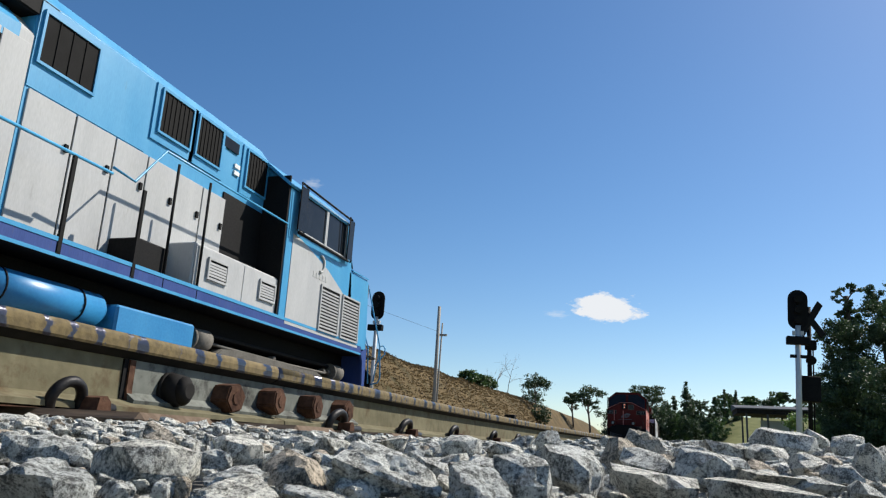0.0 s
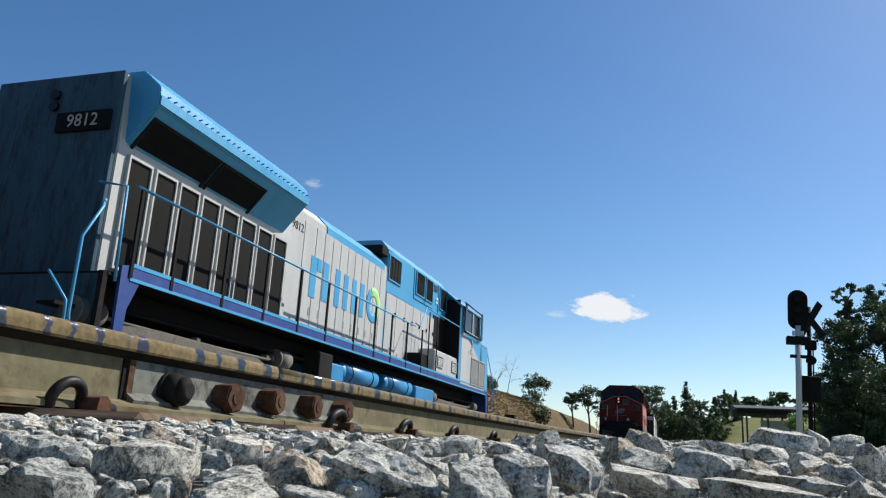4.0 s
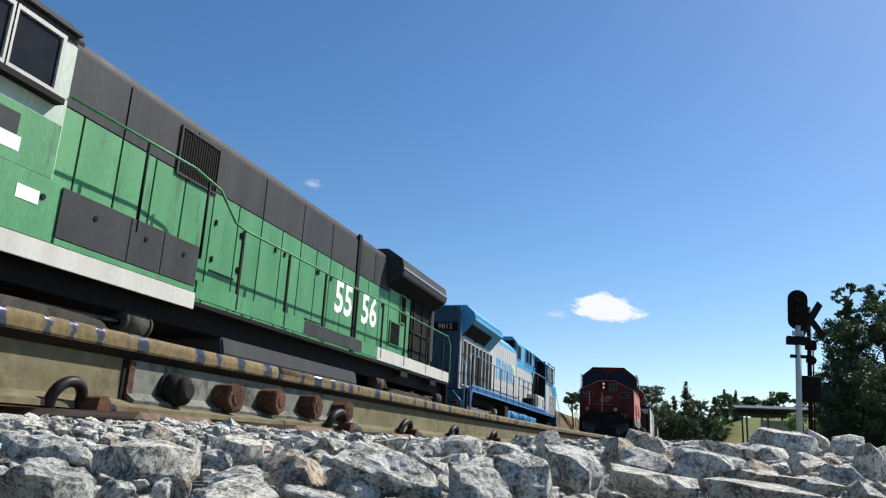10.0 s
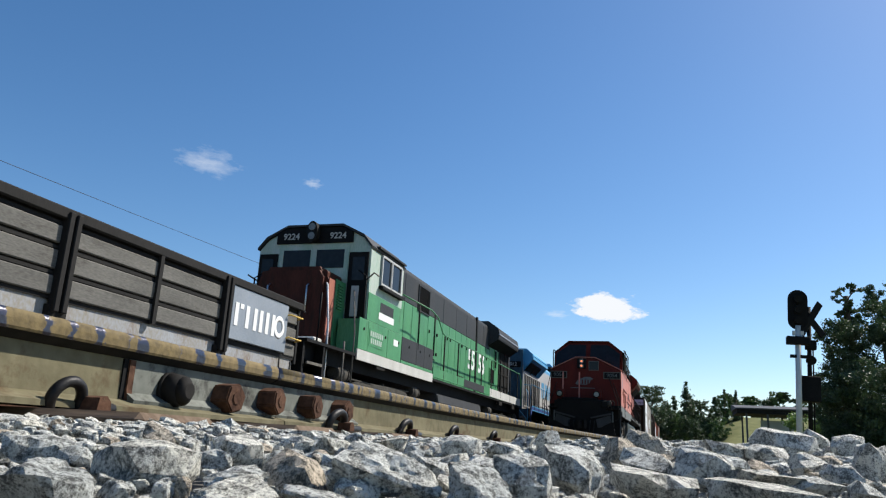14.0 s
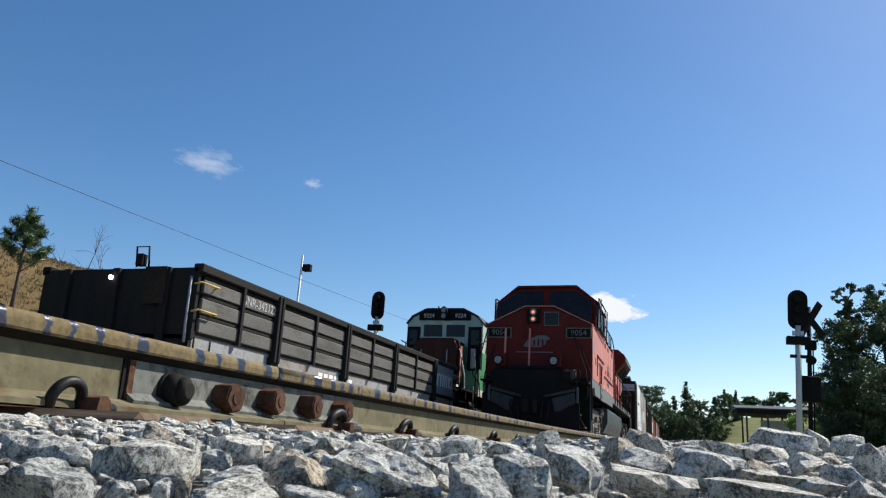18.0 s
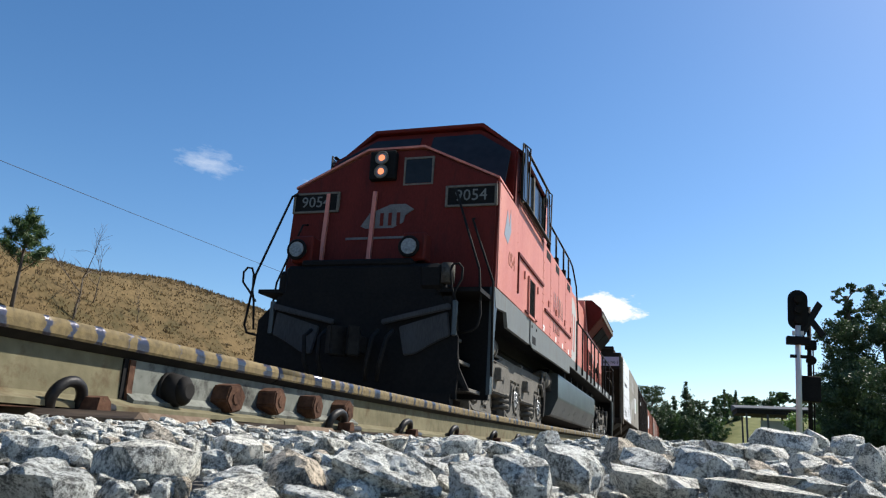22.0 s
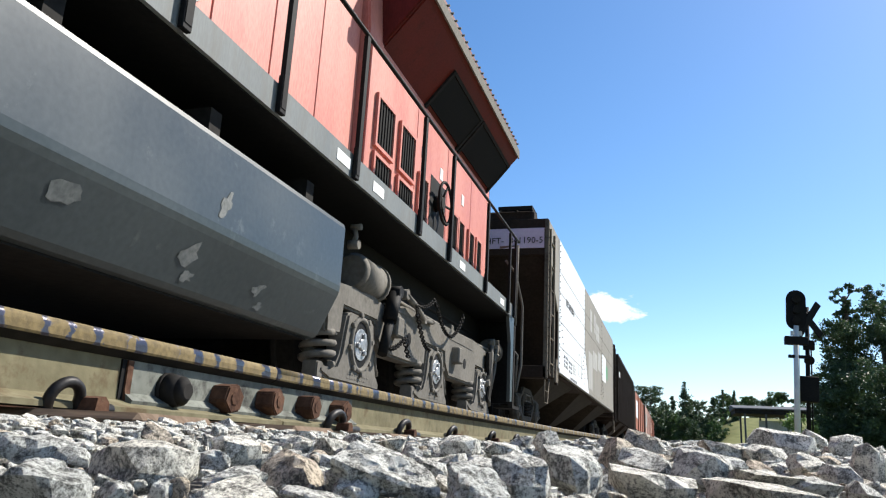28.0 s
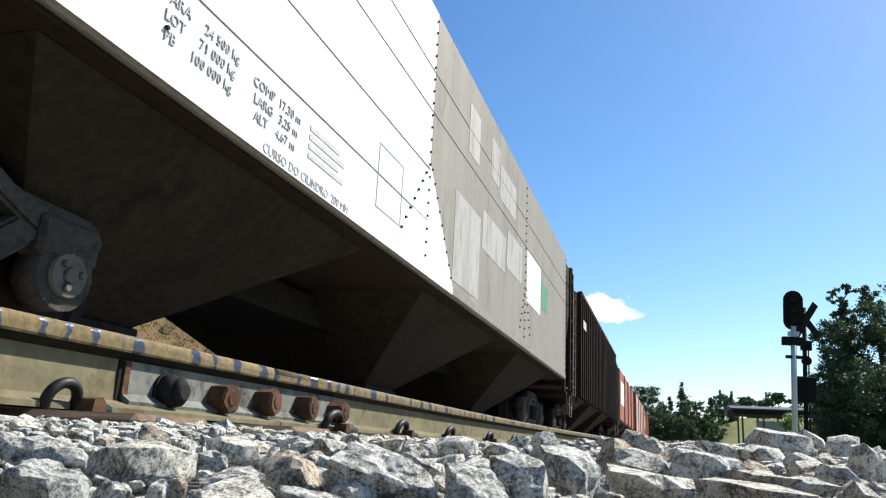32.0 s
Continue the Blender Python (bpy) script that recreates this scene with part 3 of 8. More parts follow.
for rank, i in enumerate(order):
    x, y, w, h, turn, z, lean = placed[i]
    k = (i * 7) % len(STONES)
    lift = stone_bed(x, y) - 0.36 * h + float(rng.normal(0, 0.003)) if z is None else z
    m = pose(x, y, lift, float(rng.uniform(-9, 9)), lean, 0) @ Matrix.Diagonal((w, w * float(rng.uniform(0.75, 1.0)), h, 1)) @ pose(0, 0, 0, 0, 0, turn)
    if rank < 300:
        o = new("ballast_stone", STONES[k])
        o.parent = bed
        o.matrix_basis = pose(x, y, lift, float(rng.uniform(-9, 9)), lean, 0) @ pose(0, 0, 0, 0, 0, turn if z is None else 90 * (i % 4)) @ Matrix.Diagonal((w, w * (1.0 if z is not None else 0.85), h, 1))
    else:
        c = coords[k] @ np.array(m.to_3x3()).T + np.array(m.translation)
        rest_v.append(c)
        rest_f += [tuple(q + base for q in f) for f in faces[k]]
        base += len(c)
me = bpy.data.meshes.new("ballast_rest")
me.from_pydata(np.concatenate(rest_v).tolist(), [], rest_f)
me.materials.append(M["stone"])
o = new("ballast_rest", me)
o.parent = bed
tagged(o, kind="stuff")

# Weathered timber lying among the stones.
for x0, y0, x1, y1, z in ((-0.82, 0.56, -0.54, 0.755, -0.005), (-0.60, 0.72, -0.42, 0.86, -0.010)):
    pl = bmesh.new()
    ln = math.hypot(x1 - x0, y1 - y0)
    box(pl, -ln / 2, ln / 2, -0.045, 0.045, -0.034, 0.0, bevel=0.004)
    bmesh.ops.subdivide_edges(pl, edges=[e for e in pl.edges if e.calc_length() > 0.1], cuts=7)
    for v in pl.verts:
        v.co += Vector((0, 0.004 * noise.noise(v.co * 23 + Vector((x0 * 9, 0, 0))), 0.0035 * noise.noise(v.co * 17 + Vector((0, x0 * 9, 4)))))
    solid("timber_plank", pl, "sleeper", "weathered brown timber plank lying in the ballast", "plank", "planks in the ballast", at=pose((x0 + x1) / 2, (y0 + y1) / 2, z, 0, 2, math.degrees(math.atan2(y1 - y0, x1 - x0))))

# Coarser ballast over the rest of the track bed.
wide = np.random.default_rng(77)
LUMPS = [stone_mesh(s, 30, 1, 8) for s in range(50, 62)]
lump_v = [np.array([v.co for v in q.vertices]) for q in LUMPS]
lump_f = [np.array([tuple(p.vertices) for p in q.polygons]) for q in LUMPS]
bed_v, bed_f, base = [], [], 0
for i in range(24000):
    x, y = float(wide.uniform(-10.9, 3.0)), float(wide.uniform(-7.0, 22.0) if i % 3 else wide.uniform(-2.0, 9.0))
    d = math.hypot(x, y)
    if d < 0.5 or (d < 3.6 and y > 0 and -1.3 < x < 1.35 and -64 < math.degrees(math.atan2(x, y)) < 22) or abs(x - rail_x(max(y, 0))) < 0.11:
        continue
    if any(abs(abs(x - c) - 0.835) < 0.12 for c in (NEAR_X, FAR_X)):
        continue
    w, turn, k = float(wide.uniform(0.035, 0.085)), float(wide.uniform(0, 6.28)), i % 12
    c, s = math.cos(turn), math.sin(turn)
    at = lump_v[k] * np.array((w * 1.25, w * 1.1, w * 0.8))
    bed_v.append(np.stack([at[:, 0] * c - at[:, 1] * s + x, at[:, 0] * s + at[:, 1] * c + y, at[:, 2] + min(ground_level(x, y), 0.0) - 0.2 * w], axis=1))
    bed_f.append(lump_f[k] + base)
    base += len(at)
me = bpy.data.meshes.new("track_bed_ballast")
me.from_pydata(np.concatenate(bed_v).tolist(), [], np.concatenate(bed_f).tolist())
me.materials.append(M["stone"])
tagged(new("track_bed_ballast", me), "pale grey crushed ballast over the track bed", "ballast", kind="stuff")

# ---- tracks ----
PROFILE = [(-0.07, 0.0), (0.07, 0.0), (0.07, 0.011), (0.012, 0.028), (0.009, 0.118), (0.034, 0.130), (0.035, 0.160), (0.028, 0.170), (-0.028, 0.170), (-0.035, 0.160), (-0.034, 0.130), (-0.009, 0.118), (-0.012, 0.028), (-0.07, 0.011)]


def sweep(outline, path):
    """A rail-like bar: an outline in (across, up) carried along points (x, y, z)."""
    bm = bmesh.new()
    rings = [[bm.verts.new((x + u, y, z + w)) for u, w in outline] for x, y, z in path]
    k = len(outline)
    for a, b in zip(rings, rings[1:]):
        for i in range(k):
            bm.faces.new((a[i], a[(i + 1) % k], b[(i + 1) % k], b[i]))
    bm.faces.new(rings[0][::-1])
    bm.faces.new(rings[-1])
    bmesh.ops.recalc_face_normals(bm, faces=bm.faces)
    return bm


def curve_path(y0, y1, step):
    n = int((y1 - y0) / step) + 1
    return [(rail_x(y0 + i * (y1 - y0) / (n - 1)), y0 + i * (y1 - y0) / (n - 1), RAIL_TOP - 0.170) for i in range(n)]


WEB = [(u - (0.004 if w > 0.012 else 0.0), w) for u, w in PROFILE[:5] + PROFILE[11:]]
HEAD = [(-0.033, 0.131), (0.033, 0.131), (0.0355, 0.136), (0.0358, 0.150), (0.0350, 0.159), (0.0325, 0.1645), (0.0285, 0.168), (0.018, 0.170), (-0.018, 0.170), (-0.029, 0.168), (-0.0355, 0.158), (-0.0355, 0.136)]
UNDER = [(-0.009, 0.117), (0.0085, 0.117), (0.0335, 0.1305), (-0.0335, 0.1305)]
front_rail = thing("running_rail", "worn running rail with ochre crusted head and pale web", "rail")
for y0, y1 in ((-3.0, 2.005), (2.012, 14.0), (14.008, 26.0)):
    part("web", sweep(WEB, curve_path(y0, y1, 0.5)), "rail_web", front_rail, "pale weathered rail web and foot")
    head = part("head", sweep(HEAD, curve_path(y0, y1, 0.5)), "rail_head", front_rail, "ochre rail head with dark worn patches")
    # Underside made near-black: the shade below the head is in the colour.
    part("head_underside", sweep(UNDER, curve_path(y0, y1, 0.5)), "bogie_dark", front_rail, "dark underside of the rail head, shade put into its colour")
    for q in head.data.polygons:
        q.use_smooth = q.center.z > 0.175
# Fishplate with its bolts.
bm = bmesh.new()
prism(bm, [(-1.165 - 0.002, 0.062), (-1.165 + 0.034, 0.046), (-1.165 + 0.038, 0.058), (-1.165 + 0.012, 0.075), (-1.165 + 0.0115, 0.135), (-1.165 + 0.0115, 0.146), (-1.165 - 0.002, 0.146)], "y", 1.385, 2.63)
for y0, y1, mm, tt in ((1.370, 1.384, "black", "dark gap beside the fishplate"), (1.384, 1.402, "rust", "rusted fishplate end")):
    gap = bmesh.new()
    prism(gap, [(-1.165 - 0.004, 0.060), (-1.165 + 0.020, 0.056), (-1.165 + 0.0150, 0.080), (-1.165 + 0.0150, 0.145), (-1.165 - 0.004, 0.145)] if mm == "rust" else [(-1.165, 0.060), (-1.1545, 0.060), (-1.1545, 0.146), (-1.165, 0.146)], "y", y0, y1)
    part("plate_end", gap, mm, front_rail, tt)
plate = part("fishplate", bm, "fishplate", front_rail, "pale grey fishplate with rust spots")
bolt_bm = bmesh.new()
prism(bolt_bm, [(0.041 * math.cos(k * math.pi / 3), 0.041 * math.sin(k * math.pi / 3)) for k in range(6)], "x", -0.004, 0.058, bevel=0.004)
prism(bolt_bm, [(0.019 * math.cos(k * math.pi / 4), 0.019 * math.sin(k * math.pi / 4)) for k in range(8)], "x", 0.050, 0.0605, bevel=0.002)
bolt = part("bolt", bolt_bm, "rust", plate, "rusted track bolt and nut")
bolt.matrix_basis = pose(-1.165 + 0.012, 1.745, 0.088, 12, 0, -5)
head_bm = bmesh.new()
tube(head_bm, ((0, 0, 0), (0.010, 0, 0)), 0.043, 16, 0.043)
tube(head_bm, ((0.010, 0, 0), (0.046, 0, 0)), 0.041, 16, 0.035)
tube(head_bm, ((0.046, 0, 0), (0.062, 0, 0)), 0.035, 16, 0.018)
rivet = part("bolt", head_bm, "bogie_dark", plate, "dark domed bolt head")
rivet.matrix_basis = pose(-1.165 + 0.012, 1.53, 0.090)
for k, (y, turn) in enumerate(((1.97, 20), (2.22, 8), (2.47, 34))):
    again(bolt, pose(-1.165 + 0.012, y, 0.094, turn, 0, 0) @ pose(0, 0, 0, 0, 0, 4 - 3 * k))
# Spring clips and shoulders on the rail foot.
clip_bm = bmesh.new()
arch = [(0.072 + 0.010 * math.sin(a), 0.037 * math.cos(a), 0.016 + 0.034 * math.sin(a)) for a in np.linspace(3.7, -0.35, 18)]
tube(clip_bm, [(0.050, -0.010, 0.016), (0.056, -0.030, 0.004)] + arch + [(0.078, 0.050, 0.002), (0.076, 0.085, 0.004), (0.074, 0.125, 0.006)], 0.0110, 8)
shoe_bm = bmesh.new()
prism(shoe_bm, [(-0.022, -0.02), (0.022, -0.02), (0.018, 0.020), (0.006, 0.032), (-0.014, 0.028)], "x", 0.074, 0.120)
first = None
for y in (1.155, 2.34, 3.02, 3.72, 4.52, 5.15, 5.8, 6.4, 7.0, 7.6, 8.2):
    at = pose(rail_x(y), y, RAIL_TOP - 0.172)
    if first is None:
        first = (part("spring_clip", clip_bm, "clip", front_rail, "dark steel spring clip"), part("shoulder", shoe_bm, "rust", front_rail, "rusted clip shoulder"))
        first[0].matrix_basis, first[1].matrix_basis = at, at @ pose(0, 0.048, -0.004)
    else:
        again(first[0], at @ Matrix.Diagonal((1.15, 1.5, 1.15, 1)))
        again(first[1], at @ pose(0, 0.048, -0.004))


def straight_rail(x, y0, y1):
    at = thing("track_rail", "brown weathered steel running rail under the trains", "rail", group="rails of the two lines")
    p = [(x, y0, RAIL_TOP - 0.170), (x, (y0 + y1) / 2, RAIL_TOP - 0.170), (x, y1, RAIL_TOP - 0.170)]
    part("web", sweep(WEB, p), "rust", at)
    part("head", sweep(HEAD, p), "steel", at, "polished steel rail head")


for cx in (NEAR_X, FAR_X):
    for s in (-0.835, 0.835):
        straight_rail(cx + s, -45, 330)
sleep_bm = bmesh.new()
box(sleep_bm, -1.4, 1.4, -0.11, 0.11, -0.15, 0.0, bevel=0.012)
track_sleeper = solid("sleeper", sleep_bm, "sleeper", "weathered brown timber sleeper in the ballast", "sleeper", "sleepers of the two lines", at=pose(NEAR_X, -6.0, RAIL_TOP - 0.172))
for cx in (NEAR_X, FAR_X):
    for i in range(0 if cx == FAR_X else 1, 75):
        copy_thing(track_sleeper, pose(cx, -6.0 + 0.62 * i, RAIL_TOP - 0.172))
long_bm = bmesh.new()
box(long_bm, -0.62, 0.30, -0.115, 0.115, -0.16, 0.0, bevel=0.012)
bearer = solid("sleeper", long_bm, "sleeper", "long weathered timber bearer under the running rail", "sleeper", "bearers under the running rail", at=pose(rail_x(1.2), 1.2, RAIL_TOP - 0.174))
for y in (0.55, 1.77, 2.43, 3.08, 3.80, 4.52, 5.15, 5.8, 6.4, 7.0, 7.6, 8.2):
    copy_thing(bearer, pose(rail_x(y), y, RAIL_TOP - 0.174))
# ---- lineside ----
def leaves(name, clumps, count, size, material, parent, seed, narrow=0.6, flat=0.72):
    """A crown of many small leaves: clumps are (x, y, z, radius)."""
    r = np.random.default_rng(seed)
    c = np.array(clumps)
    weight = c[:, 3] ** 2
    pick = r.choice(len(c), count, p=weight / weight.sum())
    d = r.normal(size=(count, 3))
    d /= np.linalg.norm(d, axis=1)[:, None]
    at = c[pick, :3] + d * (c[pick, 3] * np.minimum(np.abs(r.normal(0.62, 0.34, count)), 1.6))[:, None] * np.array([1, 1, flat])
    u = r.normal(size=(count, 3))
    u /= np.linalg.norm(u, axis=1)[:, None]
    v = np.cross(u, r.normal(size=(count, 3)))
    v /= np.linalg.norm(v, axis=1)[:, None]
    s = (size * r.uniform(0.6, 1.4, count))[:, None]
    quad = np.stack([at - u * s, at + v * s * narrow, at + u * s, at - v * s * narrow], axis=1).reshape(-1, 3)
    me = bpy.data.meshes.new(name)
    me.from_pydata(quad.tolist(), [], np.arange(count * 4).reshape(-1, 4).tolist())
    me.materials.append(M[material])
    ob = new(name, me)
    ob.parent = parent
    tagged(ob, kind="stuff")
    return ob


def limbs(bm, at, way, length, r, depth, rand, out=None, fork=3, spread=0.75):
    """A tapered limb that forks."""
    pts = [Vector(at)]
    d = Vector(way).normalized()
    for _ in range(3):
        d = (d + Vector(rand.normal(0, 0.14, 3).tolist()) + Vector((0, 0, 0.05))).normalized()
        pts.append(pts[-1] + d * length / 3)
    tube(bm, pts, r, 5 if depth > 1 else 4, r * 0.55)
    if out is not None and depth <= 1:
        out.append(tuple(pts[-1]))
    if depth > 0:
        for _ in range(fork):
            nd = (d + Vector(rand.normal(0, spread, 3).tolist())).normalized()
            limbs(bm, pts[int(rand.integers(2, 4))], nd, length * rand.uniform(0.55, 0.75), r * 0.5, depth - 1, rand, out, fork, spread)


def tree(x, y, height, crown, leaf, seed, label, count=2600, leaf_size=0.16, trunk=0.45, spread=0.55, z=None, bark="bark", form="round"):
    """form: round, umbrella (flat tiers at the limb tips, sky between them), cone, or open (thin drooping sprays)."""
    z = ground_level(x, y) - 0.1 if z is None else z
    rand = np.random.default_rng(seed)
    t = thing("tree", label, "tree", pose(x, y, z), "trees of the lineside")
    bm, tips = bmesh.new(), []
    if form in ("umbrella", "open"):
        trunk = max(trunk, 1 - crown * 0.95 / height)
    lean = (rand.normal(0, 0.02) * height, rand.normal(0, 0.02) * height)
    tube(bm, [(0, 0, 0), (height * 0.01, 0, height * trunk * 0.5), (lean[0], lean[1], height * trunk)], height * 0.018, 7, height * 0.012)
    if form == "cone":
        tube(bm, [(lean[0], lean[1], height * trunk), (lean[0], lean[1], height * 0.97)], height * 0.011, 5, height * 0.003)
    for k in range(7 if form in ("umbrella", "open") else 5):
        a = k * (0.9 if form in ("umbrella", "open") else 1.26) + rand.uniform(0, 0.6)
        limbs(bm, (lean[0] * 0.9, lean[1] * 0.9, height * trunk * rand.uniform(0.8, 1.0)), (math.cos(a) * spread, math.sin(a) * spread, 0.8), min(height * (1 - trunk) * 0.5, crown * 0.5) * rand.uniform(0.8, 1.15), height * (0.008 if form != 'open' else 0.005), 2, rand, tips, 2, 0.5)
    part("trunk", bm, bark, t)
    cl = []
    if form == "cone":
        for _ in range(44):
            f = rand.uniform(0, 1) ** 0.8
            a, q = rand.uniform(0, 6.28), crown * (1.02 - f) * rand.uniform(0.2, 1.0)
            cl.append((lean[0] + math.cos(a) * q, lean[1] + math.sin(a) * q, height * (trunk + (0.98 - trunk) * f), crown * rand.uniform(0.28, 0.52) * (1.3 - f)))
    elif form in ("umbrella", "open"):
        top = max(p[2] for p in tips)
        for p in tips:
            g = height * 0.96 / top
            for _ in range(2):
                cl.append((p[0] + rand.normal(0, crown * 0.10), p[1] + rand.normal(0, crown * 0.10), p[2] * g + rand.normal(0, crown * 0.05), crown * rand.uniform(0.10, 0.26 if form == "umbrella" else 0.15)))
    else:
        for p in tips:
            cl.append((*p, crown * rand.uniform(0.16, 0.34)))
        for _ in range(80):
            a, q, f = rand.uniform(0, 6.28), crown * rand.uniform(0.1, 1.0) ** 0.6, rand.uniform(0, 1)
            q *= 0.55 + 0.45 * math.sin(math.pi * (0.15 + 0.75 * f))
            cl.append((math.cos(a) * q, math.sin(a) * q, height * (trunk + (0.97 - trunk) * f), crown * rand.uniform(0.14, 0.32)))
    leaves("crown", cl, count, leaf_size, leaf, t, seed, flat=0.42 if form == "umbrella" else 0.72)
    return t


def bare_tree(x, y, height, seed, label, z=None, bark="bark_pale", fork=3, r=0.018):
    z = ground_level(x, y) - 0.1 if z is None else z
    rand = np.random.default_rng(seed)
    t = thing("tree", label, "tree", pose(x, y, z), "bare trees on the bank")
    bm = bmesh.new()
    limbs(bm, (0, 0, 0), (0.05, 0, 1), height * 0.5, height * r, 3, rand, None, fork, 0.42)
    part("branches", bm, bark, t)
    return t


# Tall dark trees and the hedge behind the crossing signal.
tree(10.2, 45.0, 9.1, 2.3, "leaf_dark", 11, "tall dark green eucalyptus with drooping crown", 42000, 0.07, 0.12)
tree(13.4, 47.0, 11.0, 2.8, "leaf_dark", 12, "tall dark green eucalyptus with drooping crown", 34000, 0.075, 0.2)
tree(9.2, 44.5, 10.3, 1.0, "leaf_dark", 18, "thin open-crowned eucalyptus above the dark trees", 2200, 0.065, 0.72, 0.4, form="open")
tree(11.2, 46.0, 10.6, 1.3, "leaf_dark", 19, "thin open-crowned eucalyptus above the dark trees", 3600, 0.065, 0.70, 0.5, form="open")
tree(8.55, 43.0, 8.1, 1.7, "leaf_dark", 13, "dense dark green tree beside the crossing", 42000, 0.06, 0.08)
tree(15.0, 46.0, 9.0, 3.0, "leaf_dark", 14, "dense dark green tree beside the crossing", 26000, 0.075, 0.15)
tree(7.85, 41.0, 5.0, 1.5, "leaf_dark", 15, "low dark green tree beside the crossing", 24000, 0.06, 0.06)
tree(9.9, 40.0, 5.6, 2.0, "leaf_dark", 16, "low dark green tree beside the crossing", 24000, 0.06, 0.08)
tree(12.6, 40.0, 5.4, 2.2, "leaf_dark", 17, "low dark green tree beside the crossing", 20000, 0.065, 0.10)
# Far tree line: x, y, height, crown, shape.
far_rand = np.random.default_rng(8)
for k, (x, y, h, c, form) in enumerate(((-14.9, 118, 9.2, 2.0, "umbrella"), (-12.3, 117, 10.1, 3.2, "umbrella"), (-3.5, 118, 10.7, 3.4, "umbrella"), (1.75, 118, 11.3, 2.3, "cone"), (-0.2, 119, 9.4, 1.5, "cone"), (3.3, 120, 8.8, 1.8, "round"),
                                          (5.9, 118, 9.2, 1.6, "cone"), (7.3, 118, 10.4, 0.75, "cone"), (8.9, 119, 10.3, 1.2, "cone"), (-1.9, 121, 8.6, 2.2, "round"), (-5.4, 120, 8.8, 2.4, "round"), (-8.6, 124, 7.2, 2.4, "round"), (4.9, 116, 7.6, 1.5, "round"))):
    tree(x, y, h, c, "leaf_dark", 40 + k, "distant dark green tree in the tree line", 6500 if form != "umbrella" else 3600, 0.12, 0.28 if form != "umbrella" else 0.5, 0.55 if form != "umbrella" else 0.75, z=-0.2, form=form)
for k in range(9):
    tree(-7.5 + 1.65 * k + far_rand.normal(0, 0.5), 132 + far_rand.normal(0, 4), far_rand.uniform(6.6, 9.0), far_rand.uniform(2.2, 3.0), "leaf_dark" if k % 3 else "leaf", 70 + k, "distant dark green tree in the tree line", 5200, 0.16, 0.10, z=-0.2)
for k in range(7):
    tree(-4.5 + 1.75 * k + far_rand.normal(0, 0.3), 110 + far_rand.normal(0, 1.5), far_rand.uniform(5.2, 6.8), far_rand.uniform(1.4, 2.0), "leaf_dark" if k % 3 else "leaf", 95 + k, "dense dark green tree at the foot of the tree line", 5000, 0.13, 0.06, z=-0.2)
for k in range(13):
    tree(7.6 + 1.45 * k + far_rand.normal(0, 0.4), 138 + far_rand.normal(0, 3), far_rand.uniform(3.4, 5.2), far_rand.uniform(1.2, 2.0), "leaf_dark" if k % 3 else "leaf", 150 + k, "distant thin tree on the meadow", 3600, 0.14, 0.12, 0.6, form="umbrella" if k % 2 else "round")
bush_group = "bushes by the shelter"
for k, (x, y, h, c) in enumerate(((9.9, 70, 4.7, 1.3), (11.3, 66, 4.7, 1.3), (10.6, 64, 4.0, 0.9), (12.2, 68, 4.6, 1.0))):
    b = thing("bush", "light green leafy bush beside the shelter", "bush", pose(x, y, ground_level(x, y) - 0.1), bush_group)
    bm = bmesh.new()
    limbs(bm, (0, 0, 0), (0, 0, 1), h * 0.5, 0.05, 2, far_rand, None, 3, 0.8)
    part("stems", bm, "bark", b)
    leaves("foliage", [(far_rand.normal(0, c * 0.4), far_rand.normal(0, c * 0.4), h * far_rand.uniform(0.3, 0.92), c * 0.42) for _ in range(12)], 1500, 0.10, "leaf_light", b, 120 + k)
for k, (x, y, h, c) in enumerate(((14.6, 41.5, 5.0, 2.0), (12.0, 43.0, 4.4, 1.9), (16.2, 43.0, 6.5, 2.4))):
    tree(x, y, h, c, "leaf_dark", 170 + k, "low dark green tree beside the crossing", 18000, 0.07, 0.10)
# On the bank: pine sapling, bare shrubs and trees, bushy trees further on.
pine = thing("pine_sapling", "young green pine with upright tufts on the dry bank", "pine tree", pose(-14.5, 13.2, 2.2), "")
bm = bmesh.new()
tube(bm, [(0, 0, 0), (0.03, 0, 1.2), (0.02, 0.02, 2.5)], 0.05, 6, 0.02)
tips = []
for k in range(15):
    a, zz = k * 2.4, 1.15 + 0.085 * k
    ln = 0.62 - 0.028 * k
    end = (math.cos(a) * ln, math.sin(a) * ln, zz + ln * 0.75)
    tube(bm, [(0.02, 0, zz), (math.cos(a) * ln * 0.6, math.sin(a) * ln * 0.6, zz + ln * 0.3), end], 0.014, 4, 0.008)
    tips += [tuple(np.array((0.02, 0, zz)) * (1 - f) + np.array(end) * f) for f in (0.5, 0.7, 0.85, 1.0)]
tips += [(0.02, 0.02, 2.3), (0.02, 0.02, 2.5), (0.02, 0.02, 2.65)]
part("trunk", bm, "bark", pine)
leaves("needles", [(*p, 0.13) for p in tips], 5200, 0.085, "needle", pine, 3, 0.10)
for k, (x, y, h) in enumerate(((-14.6, 15.2, 2.3), (-14.2, 14.6, 1.4), (-15.2, 16.4, 1.7), (-14.8, 17.8, 1.1))):
    bare_tree(x, y, h, 200 + k, "leafless brown shrub on the dry bank", z=ground_level(x, y) - 0.1, bark="bark", r=0.012)
